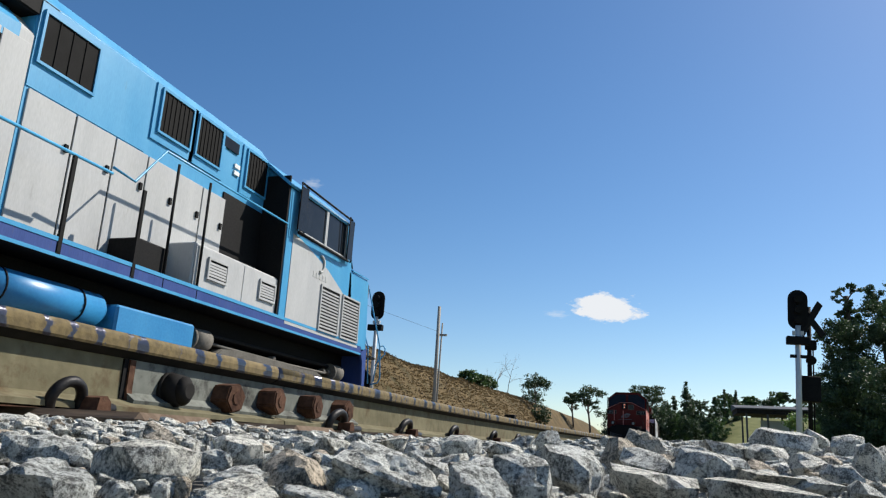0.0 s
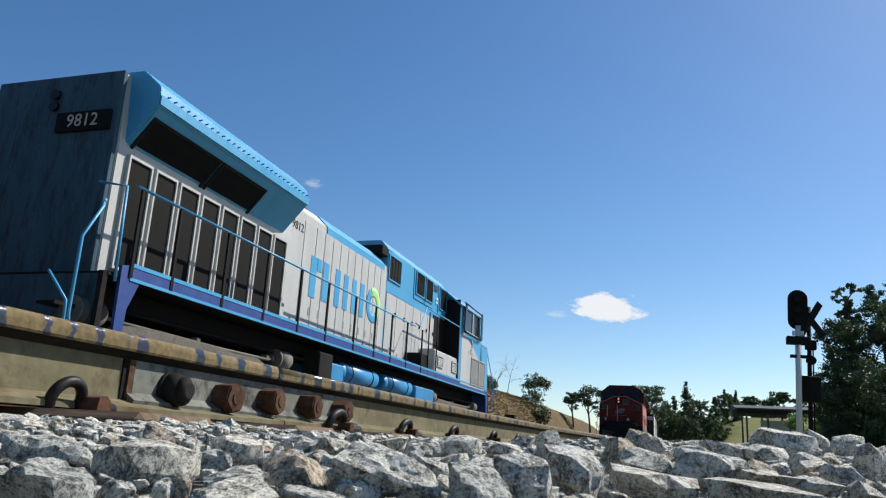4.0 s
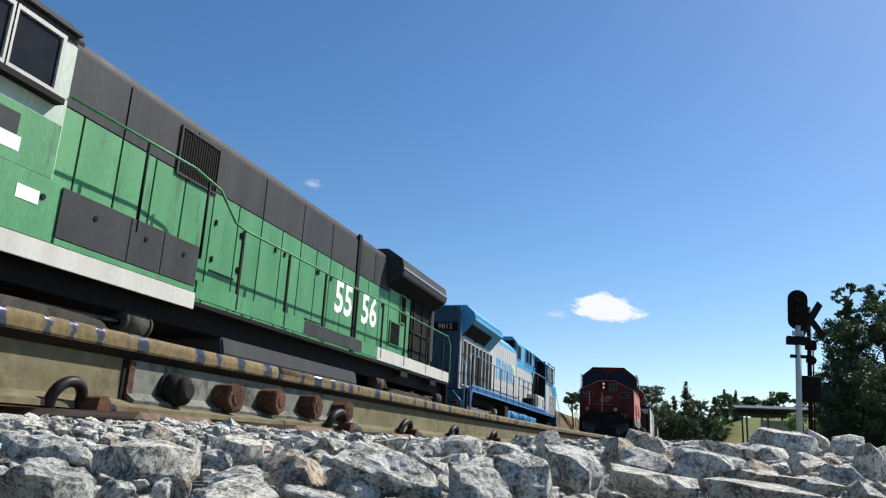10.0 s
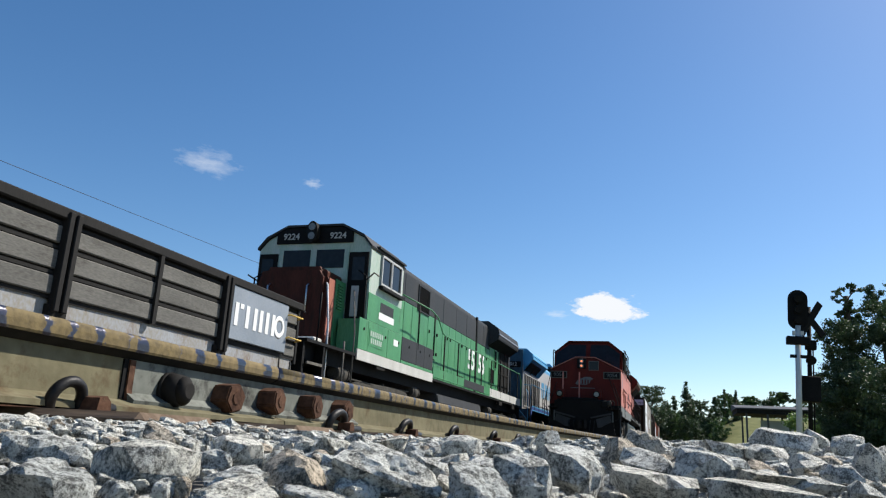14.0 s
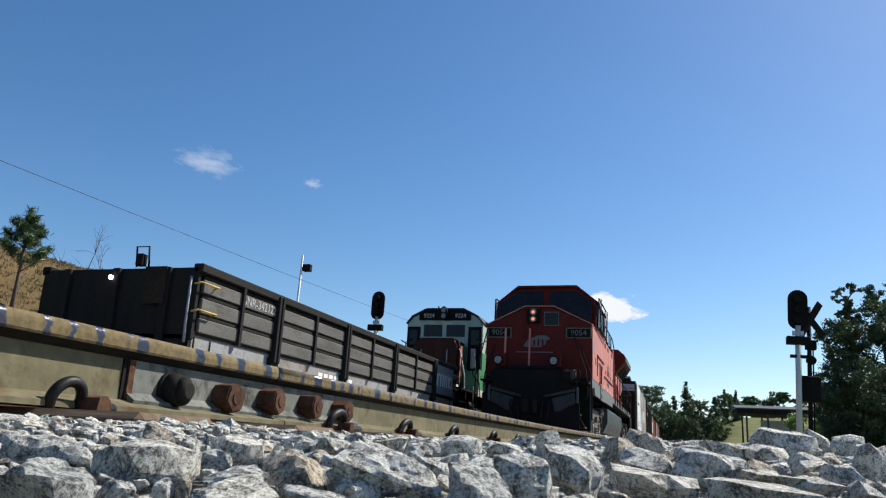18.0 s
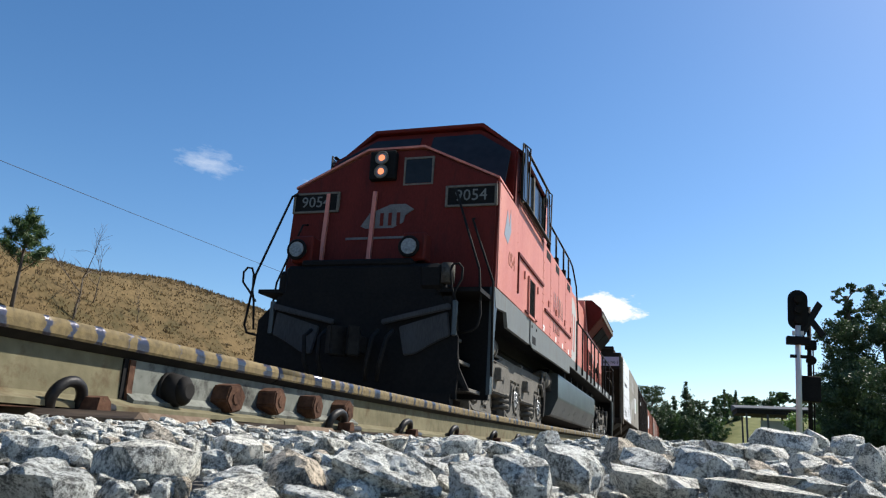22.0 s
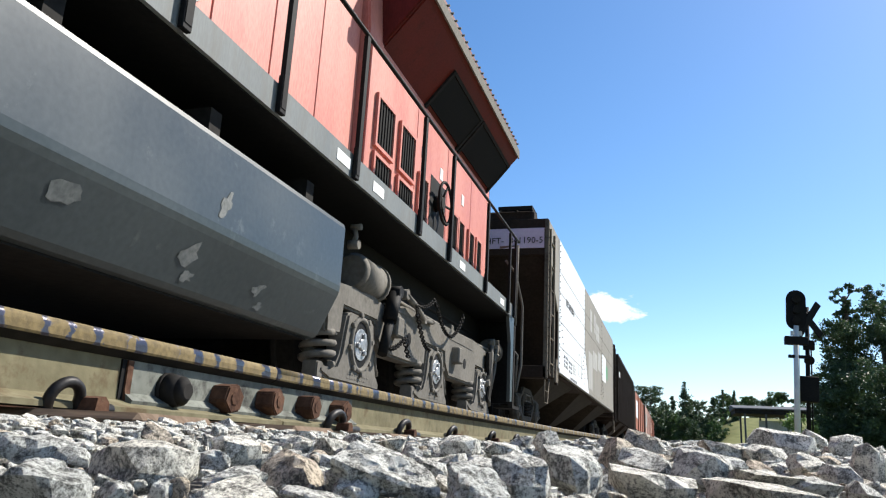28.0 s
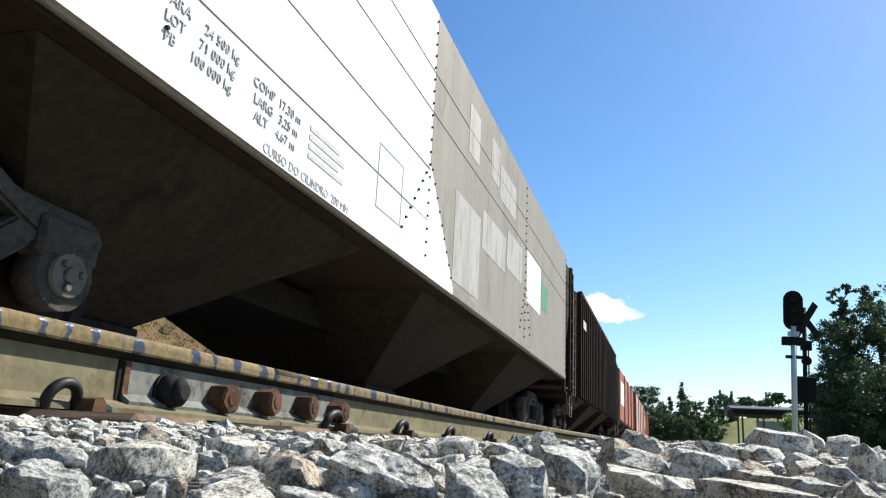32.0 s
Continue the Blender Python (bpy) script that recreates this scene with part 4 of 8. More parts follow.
for k, (x, y, h) in enumerate(((-19, 83, 5.2), (-18.5, 86, 4.6), (-17.5, 74, 2.4), (-12.6, 25.0, 0.9), (-13.0, 31.0, 1.4))):
    bare_tree(x, y, h, 220 + k, "pale leafless tree on top of the bank", z=ground_level(x, y) - 0.1, r=0.012)
for k, (x, y, h, c, form) in enumerate(((-15.2, 86, 4.6, 2.2, "umbrella"), (-16.2, 90, 3.0, 1.5, "round"), (-14.2, 84, 2.2, 1.1, "round"), (-16.8, 62, 1.0, 0.8, "round"), (-17, 66, 1.1, 0.9, "round"), (-17.2, 69, 1.0, 0.9, "round"), (-17.3, 72, 1.1, 0.8, "round"))):
    tree(x, y, h, c, "leaf_dark" if k < 3 else "leaf", 240 + k, "dark green bushy tree on the dry bank", 1700, 0.10, 0.35 if form == "umbrella" else 0.1, form=form)


def tufts(name, count, seed, area, material, label, h0, h1):
    """Dry grass: many thin blades in tufts."""
    r = np.random.default_rng(seed)
    vs, fs = [], []
    for _ in range(count):
        x, y = area(r)
        z = ground_level(x, y) - 0.03
        for _ in range(5):
            a, h = r.uniform(0, 6.28), r.uniform(h0, h1)
            dx, dy = math.cos(a) * h * 0.4, math.sin(a) * h * 0.4
            bx, by = x + r.normal(0, 0.10), y + r.normal(0, 0.10)
            w = 0.010 + 0.0008 * y
            b = len(vs)
            vs += [(bx - w, by, z), (bx + w, by, z), (bx + dx, by + dy, z + h)]
            fs.append((b, b + 1, b + 2))
    me = bpy.data.meshes.new(name)
    me.from_pydata([tuple(map(float, v)) for v in vs], [], fs)
    me.materials.append(M[material])
    return tagged(new(name, me), label, "grass", kind="stuff")


tufts("dry_grass", 16000, 21, lambda r: (-11.4 - 6.8 * r.uniform(), 8 + 82 * r.uniform() ** 1.5), "straw", "dry straw-coloured grass on the bank", 0.03, 0.09)
tufts("dry_weeds", 500, 22, lambda r: (-11.6 - 6.0 * r.uniform(), 9 + 50 * r.uniform()), "dry_leaf", "brown dead weeds on the bank", 0.06, 0.16)

tufts("green_grass", 2500, 23, lambda r: (4.5 + 9.0 * r.uniform(), 66 + 26 * r.uniform()), "leaf_light", "bright green grass by the shelter", 0.2, 0.5)

# ---- signals, poles, shelter ----
def light_signal(x, y, z0, tall, head_w, head_h, lean, label, group):
    s = thing("railway_signal", label, "signal", pose(x, y, z0, 0, lean, 0), group)
    part("mast", disc(bmesh.new(), (0, 0, 0), (0, 0, tall - head_h * 0.9), 0.075, 12), "mast", s, "pale galvanised mast")
    bm = bmesh.new()
    r = head_w / 2
    out = [(r * math.cos(a), tall - r + r * math.sin(a)) for a in np.linspace(0, math.pi, 10)] + [(r * math.cos(a), tall - head_h + r + r * math.sin(a)) for a in np.linspace(math.pi, 2 * math.pi, 10)]
    prism(bm, out, "y", -0.03, 0.02)
    head = part("backplate", bm, "black", s, "black oval signal backplate")
    for k in range(3):
        zc = tall - head_h * (0.24 + 0.26 * k)
        hb = bmesh.new()
        tube(hb, ((0, -0.03, zc), (0, -0.20, zc - 0.02)), 0.105, 14, 0.10)
        part("hood", hb, "black", head)
    boxpart("bracket", s, "mast", -0.14, 0.14, -0.05, 0.05, tall - head_h - 0.16, tall - head_h - 0.04)
    boxpart("relay_box", s, "black", -0.30, 0.28, -0.16, 0.06, tall - head_h - 0.42, tall - head_h - 0.20, bevel=0.015)
    return s


right_signal = light_signal(3.10, 22.0, -0.30, 4.92, 0.50, 1.10, 2.8, "black colour-light signal on a pale mast beside the crossing", "")
boxpart("arm", right_signal, "black", -0.20, 0.36, -0.06, 0.06, 3.05, 3.13)
light_signal(-10.8, 26.05, 0.0, 5.55, 0.52, 1.10, 0.8, "black colour-light signal on a pale mast beyond the tracks", "")
cross = thing("crossing_sign", "black crossed-arm crossing sign with box on a post", "crossing sign", pose(3.42, 22.3, -0.30, 0, 2.8, 0))
part("post", disc(bmesh.new(), (0, 0, 0), (0, 0, 4.5), 0.06, 10), "black", cross)
for a in (34, -46):
    o = part("arm", box(bmesh.new(), -0.10, 0.10, -0.02, 0.02, -0.58, 0.58, bevel=0.01), "black", cross)
    o.matrix_basis = pose(0.02, -0.10 - 0.045 * (a > 0), 4.14, 0, 0, 32) @ pose(0, 0, 0, 0, a, 0)
boxpart("cabinet", cross, "black", -0.26, 0.24, -0.22, 0.20, 1.90, 2.58, bevel=0.02)
boxpart("lamp_board", cross, "black", -0.12, 0.16, -0.18, -0.02, 3.30, 3.56, bevel=0.015)
part("lamp", disc(bmesh.new(), (0.02, -0.02, 3.02), (0.02, -0.24, 3.00), 0.12, 14), "black", cross)
barpart("conduit", cross, "bogie_dark", [(0.09, 0, 0.2), (0.10, 0, 1.9), (0.09, 0, 3.4)], 0.02)
pole = thing("utility_pole", "grey timber utility pole beyond the tracks", "pole", pose(-10.8, 33.9, 0.0, 0, 0.4, 0), "poles beyond the tracks")
part("shaft", tube(bmesh.new(), ((0, 0, 0), (0, 0, 6.45)), 0.10, 10, 0.075), "wood_pole", pole)
pole2 = thing("utility_pole", "thin grey utility pole with crossarm beyond the tracks", "pole", pose(-11.2, 35.5, 0.0, 0, 1.4, 0), "poles beyond the tracks")
part("shaft", tube(bmesh.new(), ((0, 0, 0), (0, 0, 5.9)), 0.05, 8, 0.04), "wood_pole", pole2)
boxpart("crossarm", pole2, "wood_pole", -0.28, 0.28, -0.05, 0.05, 5.25, 5.35)
lampost = thing("floodlight_pole", "thin leaning pole with a dark floodlight on the bank", "floodlight", pose(-12.0, 21.9, 0.2, 0, 1.0, 0))
part("shaft", tube(bmesh.new(), ((0, 0, 0), (0, 0, 5.75)), 0.05, 8, 0.035), "mast", lampost)
part("floodlight", box(bmesh.new(), 0.08, 0.36, -0.10, 0.10, 5.18, 5.42, bevel=0.02), "black", lampost)
boxpart("bracket", lampost, "mast", 0.0, 0.10, -0.03, 0.03, 5.27, 5.33)
wires = thing("overhead_wire", "thin dark wire strung between poles beyond the tracks", "wire")
span = lambda a, b, sag: [tuple(np.array(a) * (1 - f) + np.array(b) * f - np.array((0, 0, 4 * sag * f * (1 - f)))) for f in np.linspace(0, 1, 22)]
barpart("strand", wires, "cable", span((-11.6, -2.0, 4.25), (-11.2, 35.5, 5.45), 0.12), 0.006, 4)
cabinet = solid("lineside_cabinet", box(bmesh.new(), -0.35, 0.35, -0.3, 0.3, 0, 0.9, bevel=0.03), "black", "small dark lineside cabinet at the foot of the bank", "cabinet", at=pose(-10.9, 52, ground_level(-10.9, 52) + 1.35))
part("stand", box(bmesh.new(), -0.06, 0.06, -0.06, 0.06, -1.5, 0.0), "mast", cabinet)
shelter = thing("open_shelter", "low open shelter with a dark flat roof", "shelter", pose(8.9, 88, 0.9))
part("roof", prism(bmesh.new(), [(-3.2, 4.30), (-3.2, 4.42), (2.2, 5.02), (3.2, 4.92), (3.2, 4.30)], "x", -2.75, 4.9, bevel=0.02), "roof_metal", shelter, "weathered grey sheet roof")
boxpart("eaves_beam", shelter, "bogie_dark", -2.6, 4.8, -3.0, 3.0, 3.86, 4.28, label="dark beam under the eaves")
for k in range(4):
    for yy in (-2.8, 2.8):
        boxpart("post", shelter, "roof_metal", -1.65 + 2.05 * k - 0.09, -1.65 + 2.05 * k + 0.09, yy - 0.09, yy + 0.09, 0.0, 3.9)
boxpart("wall", shelter, "wall_pale", 0.0, 3.2, 0.2, 0.5, 0, 3.35)

# ---- clouds ----
def cloud_material(name, threshold, soft, scale, seed):
    m, n, l = nodes_of(name)
    tc = n.new("ShaderNodeTexCoord")
    ns = n.new("ShaderNodeTexNoise")
    ns.inputs["Scale"].default_value, ns.inputs["Detail"].default_value, ns.inputs["Roughness"].default_value = scale, 7, 0.62
    off = n.new("ShaderNodeVectorMath")
    off.inputs[1].default_value = (seed, seed * 1.7, 0)
    l.new(tc.outputs["Object"], off.inputs[0])
    l.new(off.outputs[0], ns.inputs["Vector"])
    ln = n.new("ShaderNodeVectorMath")
    ln.operation = "LENGTH"
    l.new(tc.outputs["Object"], ln.inputs[0])
    fall = n.new("ShaderNodeMath")
    fall.operation = "SUBTRACT"
    l.new(ns.outputs[0], fall.inputs[0])
    sc = n.new("ShaderNodeMath")
    sc.operation = "MULTIPLY"
    l.new(ln.outputs["Value"], sc.inputs[0])
    sc.inputs[1].default_value = 0.62
    l.new(sc.outputs[0], fall.inputs[1])
    mr = n.new("ShaderNodeMapRange")
    mr.inputs[1].default_value, mr.inputs[2].default_value = threshold, threshold + soft
    l.new(fall.outputs[0], mr.inputs[0])
    em, tr, mx = n.new("ShaderNodeEmission"), n.new("ShaderNodeBsdfTransparent"), n.new("ShaderNodeMixShader")
    em.inputs[0].default_value, em.inputs[1].default_value = (0.93, 0.96, 1.0, 1), 0.70
    l.new(mr.outputs[0], mx.inputs[0])
    l.new(tr.outputs[0], mx.inputs[1])
    l.new(em.outputs[0], mx.inputs[2])
    l.new(mx.outputs[0], n["Material Output"].inputs[0])
    return m


def cloud(way, dist, w, h, tilt, material, label):
    d = Vector(way).normalized()
    at = look((0, 0, 0), d)
    me = bpy.data.meshes.new("cloud")
    me.from_pydata([(-1, -1, 0), (1, -1, 0), (1, 1, 0), (-1, 1, 0)], [], [(0, 1, 2, 3)])
    me.materials.append(material)
    o = new("backdrop", me)
    o.matrix_basis = Matrix.Translation(d * dist) @ at.to_3x3().to_4x4() @ pose(0, 0, 0, 0, 0, tilt) @ Matrix.Diagonal((w, h, 1, 1))
    o.visible_shadow = False
    return tagged(o, label, "cloud", kind="structure")


puff = cloud_material("cumulus", 0.0, 0.13, 1.5, 4.0)
wisp = cloud_material("wisp", 0.10, 1.0, 1.9, 9.0)
cloud((-0.0815, 0.9796, 0.1845), 2400, 2400 * 0.056, 2400 * 0.0245, -1, puff, "small white fair-weather cloud")
cloud((-0.1456, 0.9738, 0.1747), 2500, 2500 * 0.026, 2500 * 0.008, -3, wisp, "thin white wisp of cloud")
cloud((-0.56, 0.759, 0.333), 2500, 2500 * 0.062, 2500 * 0.026, -3, wisp, "thin white wisp of cloud")
cloud((-0.448, 0.832, 0.324), 2500, 2500 * 0.020, 2500 * 0.010, -3, wisp, "thin white wisp of cloud")
# ---- trains ----
# A vehicle's own space: x across (0 on the track's centre line), y along, z above the rail top.
ROLLING = []


def wheelset(parent, y, r, hub_x, hub_r, hub_material, cast=True):
    """Axle with two wheels and two hub caps; it turns about x as its vehicle rolls."""
    bm = bmesh.new()
    disc(bm, (-hub_x + 0.06, 0, 0), (hub_x - 0.06, 0, 0), 0.085, 12)
    w = part("wheelset", bm, "bogie_dark", parent, "dark steel wheelset")
    for s in (-1, 1):
        wb = bmesh.new()
        rim = [(s * 0.77, 0.10), (s * 0.77, r + 0.03), (s * 0.80, r + 0.028), (s * 0.805, r), (s * 0.90, r - 0.005), (s * 0.905, r - 0.07), (s * 0.875, r - 0.09), (s * 0.865, r * 0.5), (s * 0.90, r * 0.34), (s * 0.93, r * 0.30), (s * 0.93, 0.07)]
        rings = [[wb.verts.new((x, q * math.cos(a), q * math.sin(a))) for a in np.linspace(0, 2 * math.pi, 29)[:-1]] for x, q in rim]
        for p, q in zip(rings, rings[1:]):
            for i in range(28):
                wb.faces.new((p[i], p[(i + 1) % 28], q[(i + 1) % 28], q[i]))
        bmesh.ops.recalc_face_normals(wb, faces=wb.faces)
        part("wheel", wb, "bogie_dark", w, "dished steel wheel")
    for s in (-1, 1):
        hb = bmesh.new()
        disc(hb, (s * (hub_x - 0.06), 0, 0), (s * hub_x, 0, 0), hub_r, 18)
        disc(hb, (s * hub_x, 0, 0), (s * (hub_x + 0.018), 0, 0), hub_r * 0.42, 12, hub_r * 0.34)
        for k in range(3):
            a = k * 2.094 + 0.4
            disc(hb, (s * hub_x, hub_r * 0.62 * math.cos(a), hub_r * 0.62 * math.sin(a)), (s * (hub_x + 0.024), hub_r * 0.62 * math.cos(a), hub_r * 0.62 * math.sin(a)), hub_r * 0.17, 6)
        part("hub_cap", hb, hub_material, w, "round hub cap with three bolts")
    w.matrix_basis = pose(0, y, r)
    ROLLING.append((w, parent, y, r))
    return w


def coil(bm, x, y, z0, z1, r, wire, turns=4):
    n = turns * 12
    tube(bm, [(x + r * math.cos(i * math.pi / 6), y + r * math.sin(i * math.pi / 6), z0 + (z1 - z0) * i / n) for i in range(n + 1)], wire, 6)


def six_wheel_bogie(v, ys, flip, mat):
    """Cast three-axle bogie; flip: +1 if the brake cylinder end is towards -y."""
    y0, y1 = ys[0], ys[-1]
    for s in (-1, 1):
        x0, x1 = s * 1.06, s * 1.238
        lo, hi = min(x0, x1), max(x0, x1)
        out = [(y0 - 0.62, 0.78), (y0 - 0.48, 0.95), (y0 + 0.25, 1.0), (y0 + 0.62, 0.94), (y0 + 1.08, 1.06), (ys[1] - 0.3, 1.05), (ys[1] + 0.3, 1.08), (y1 - 0.4, 1.10), (y1 + 0.30, 1.05), (y1 + 0.50, 0.92), (y1 + 0.64, 0.78), (y1 + 0.60, 0.66)]
        for c in reversed(ys):
            out += [(c + 0.44, 0.60), (c + 0.375, 0.66), (c + 0.35, 0.78), (c - 0.32, 0.78), (c - 0.35, 0.56), (c - 0.60, 0.54)]
            if c != ys[0]:
                out += [(c - 0.72, 0.53), (c - 1.50, 0.53)]
        side = part("side_frame", prism(bmesh.new(), out, "x", lo, hi, bevel=0.02), mat, v, "dusty cast bogie side frame")
        for c in ys[:2]:
            boxpart("frame_bracket", side, mat, *sorted((s * 1.21, s * 1.33)), c + 0.62, c + 0.80, 0.70, 0.88, bevel=0.015)
        for k in range(len(ys) - 1):
            yc = (ys[k] + ys[k + 1]) / 2
            seam = bmesh.new()
            box(seam, *sorted((s * 1.23, s * 1.244)), yc - 0.52, yc + 0.50, 0.955, 0.97)
            part("rib", seam, mat, side)
            hole = bmesh.new()
            disc(hole, (s * 1.23, yc + 0.16, 0.75), (s * 1.2415, yc + 0.16, 0.75), 0.062, 16)
            part("hole", hole, "black", side, "dark round hole")
        for c in ys:
            jb = bmesh.new()
            a, b = s * 1.10, s * 1.25
            prism(jb, [(c - 0.66, 0.25), (c - 0.50, 0.21), (c + 0.46, 0.20), (c + 0.46, 0.27), (c + 0.385, 0.33), (c + 0.335, 0.44), (c + 0.30, 0.60), (c + 0.27, 0.74), (c + 0.21, 0.765), (c - 0.20, 0.765), (c - 0.25, 0.74), (c - 0.285, 0.60), (c - 0.32, 0.44), (c - 0.39, 0.335), (c - 0.52, 0.30), (c - 0.66, 0.305)], "x", min(a, b), max(a, b), bevel=0.02)
            prism(jb, [(c - 0.70, 0.20), (c - 0.60, 0.20), (c - 0.60, 0.33), (c - 0.70, 0.33)], "x", min(a, b) + 0.02, max(a, b) - 0.01, bevel=0.01)
            box_ob = part("axle_box", jb, mat, v, "dusty grey axle box")
            rim = bmesh.new()
            tube(rim, [(s * 1.252, c + 0.185 * math.cos(t), 0.533 + 0.205 * math.sin(t)) for t in np.linspace(0, 2 * math.pi, 26)[:-1]], 0.024, 6, closed=True)
            for q in range(8):
                t = q * math.pi / 4 + 0.2
                disc(rim, (s * 1.25, c + 0.215 * math.cos(t), 0.533 + 0.236 * math.sin(t)), (s * 1.280, c + 0.215 * math.cos(t), 0.533 + 0.236 * math.sin(t)), 0.022, 6)
            part("bearing_ring", rim, mat, box_ob)
            well = bmesh.new()
            disc(well, (s * 1.251, c, 0.533), (s * 1.255, c, 0.533), 0.182, 22)
            for q in well.verts:
                q.co.z = 0.533 + (q.co.z - 0.533) * 1.10
            part("bearing_well", well, "black", box_ob, "dark bearing recess")
            cast = bmesh.new()
            for row, (zz, n) in enumerate(((0.285, 9), (0.255, 8))):
                for q in range(n):
                    box(cast, *sorted((s * 1.248, s * 1.2525)), c - 0.20 + 0.048 * q, c - 0.168 + 0.048 * q, zz - 0.005, zz + 0.005)
            tagged(part("cast_bars", cast, mat, box_ob, "row of unreadable raised casting marks"), kind="stuff")
            hump = bmesh.new()
            tube(hump, [(s * 1.235, c + 0.30, 0.52), (s * 1.235, c + 0.355, 0.46), (s * 1.235, c + 0.37, 0.40), (s * 1.235, c + 0.42, 0.33)], 0.024, 6)
            part("liner", hump, mat, box_ob)
            sb = bmesh.new()
            coil(sb, s * 1.12, c - 0.48, 0.325, 0.56, 0.115, 0.028, 3)
            part("coil_spring", sb, mat, v, "grey coil spring")
        for q in range(2):
            cb = bmesh.new()
            yc = (ys[0] - 0.06, ys[-1] + 0.66)[q]
            disc(cb, (s * 1.16, yc, 1.12), (s * 1.16, yc + 0.40, 1.11), 0.16, 20)
            disc(cb, (s * 1.16, yc + 0.40, 1.11), (s * 1.16, yc + 0.45, 1.11), 0.175, 20, 0.17)
            disc(cb, (s * 1.16, yc + 0.45, 1.11), (s * 1.16, yc + 0.56, 1.10), 0.06, 12)
            disc(cb, (s * 1.16, yc - 0.04, 1.12), (s * 1.16, yc, 1.12), 0.13, 20, 0.16)
            part("brake_cylinder", cb, mat, v, "dusty brake cylinder")
        part("brake_rod", tube(bmesh.new(), ((s * 1.16, ys[0] + 0.45, 1.10), (s * 1.20, ys[0] + 0.7, 1.06), (s * 1.21, ys[1] + 0.4, 1.05), (s * 1.19, ys[2] + 0.3, 1.09), (s * 1.16, ys[2] + 0.66, 1.11)), 0.026, 6), mat, v)
        for c in ys:
            hb = bmesh.new()
            box(hb, min(s * 1.10, s * 1.22), max(s * 1.10, s * 1.22), c + 0.62, c + 0.72, 1.04, 1.14, bevel=0.01)
            part("brake_hanger", hb, mat, v)
            boxpart("brake_shoe", v, mat, min(s * 0.8, s * 1.0), max(s * 0.8, s * 1.0), c + 0.52, c + 0.60, 0.30, 0.72, bevel=0.01)
    part("bolster", box(bmesh.new(), -1.05, 1.05, ys[1] - 0.3, ys[1] + 0.3, 0.75, 1.1, bevel=0.02), "bogie_dark", v)
    for c in ys:
        boxpart("traction_motor", v, "bogie_dark", -0.62, 0.62, c + 0.12, c + 0.75, 0.22, 0.85, bevel=0.05)


def panels(v, parent, side, x, spans, z0, z1, material, thick=0.022, gap=0.012, name="door_panel", knob=None):
    """Door panels on a flank, each with its own edges, split along y by spans."""
    made = []
    for a, b in zip(spans, spans[1:]):
        lo, hi = sorted((side * x, side * (x + thick)))
        p = boxpart(name, parent, material, lo, hi, a + gap / 2, b - gap / 2, z0, z1, bevel=0.005)
        made.append(p)
        if knob:
            k = bmesh.new()
            box(k, *sorted((side * (x + thick), side * (x + thick + 0.03))), a + 0.06, a + 0.12, knob, knob + 0.10, bevel=0.006)
            part("latch", k, "black", p)
    return made


def grille(v, side, x, y0, y1, z0, z1, frame, slats=7, upright=True, bars="grille"):
    g = bmesh.new()
    lo, hi = sorted((side * x, side * (x + 0.012)))
    box(g, lo, hi, y0, y1, z0, z1)
    ob = part("grille", g, "grille", v, "black screened grille")
    fr = bmesh.new()
    lo, hi = sorted((side * x, side * (x + 0.03)))
    w = 0.035
    for d in ((y0 - w, y0, z0 - w, z1 + w), (y1, y1 + w, z0 - w, z1 + w), (y0, y1, z0 - w, z0), (y0, y1, z1, z1 + w)):
        box(fr, lo, hi, *d)
    part("grille_frame", fr, frame, ob)
    sl = bmesh.new()
    lo, hi = sorted((side * (x + 0.012), side * (x + 0.022)))
    for k in range(1, slats):
        if upright:
            c = y0 + (y1 - y0) * k / slats
            box(sl, lo, hi, c - 0.007, c + 0.007, z0, z1)
        else:
            c = z0 + (z1 - z0) * k / slats
            box(sl, lo, hi, y0, y1, c - (0.010 if bars == "grille" else 0.022), c + 0.010)
    part("slats", sl, bars, ob)
    return ob


def handrail(v, s, x, posts, z0, z1, material, top=None, foot=0.10):
    """Walkway posts and top rail; top: points (y, z) of the rail."""
    for k, (y, zt) in enumerate(posts):
        pb = bmesh.new()
        box(pb, s * x - 0.016, s * x + 0.016, y - 0.026, y + 0.026, z0 - 0.1, zt - 0.01)
        box(pb, *sorted((s * (x - 0.02), s * (x + 0.012))), y - 0.035, y + 0.035, z0 - 0.13, z0 + foot, bevel=0.004)
        part("handrail_post", pb, material, v)
    if top:
        barpart("handrail", v, material, [(s * x, y, z) for y, z in top], 0.018)


def coupler(v, y, way):
    cb = bmesh.new()
    box(cb, -0.11, 0.11, *sorted((y, y - way * 0.5)), 0.78, 1.0, bevel=0.02)
    prism(cb, [(-0.16, y), (0.16, y), (0.20, y + way * 0.14), (0.10, y + way * 0.24), (0.02, y + way * 0.10), (-0.10, y + way * 0.26), (-0.20, y + way * 0.20)], "z", 0.72, 1.06, bevel=0.015)
    part("coupler", cb, "bogie_dark", v, "heavy dark knuckle coupler")
    for k, x in enumerate((-0.55, -0.35, 0.32, 0.5)):
        barpart("air_hose", v, "bogie_dark", [(x, y - way * 0.12, 1.05), (x, y + way * 0.05, 0.95), (x * 0.9, y + way * 0.10, 0.65), (x * 0.8, y + way * 0.02, 0.45)], 0.025)


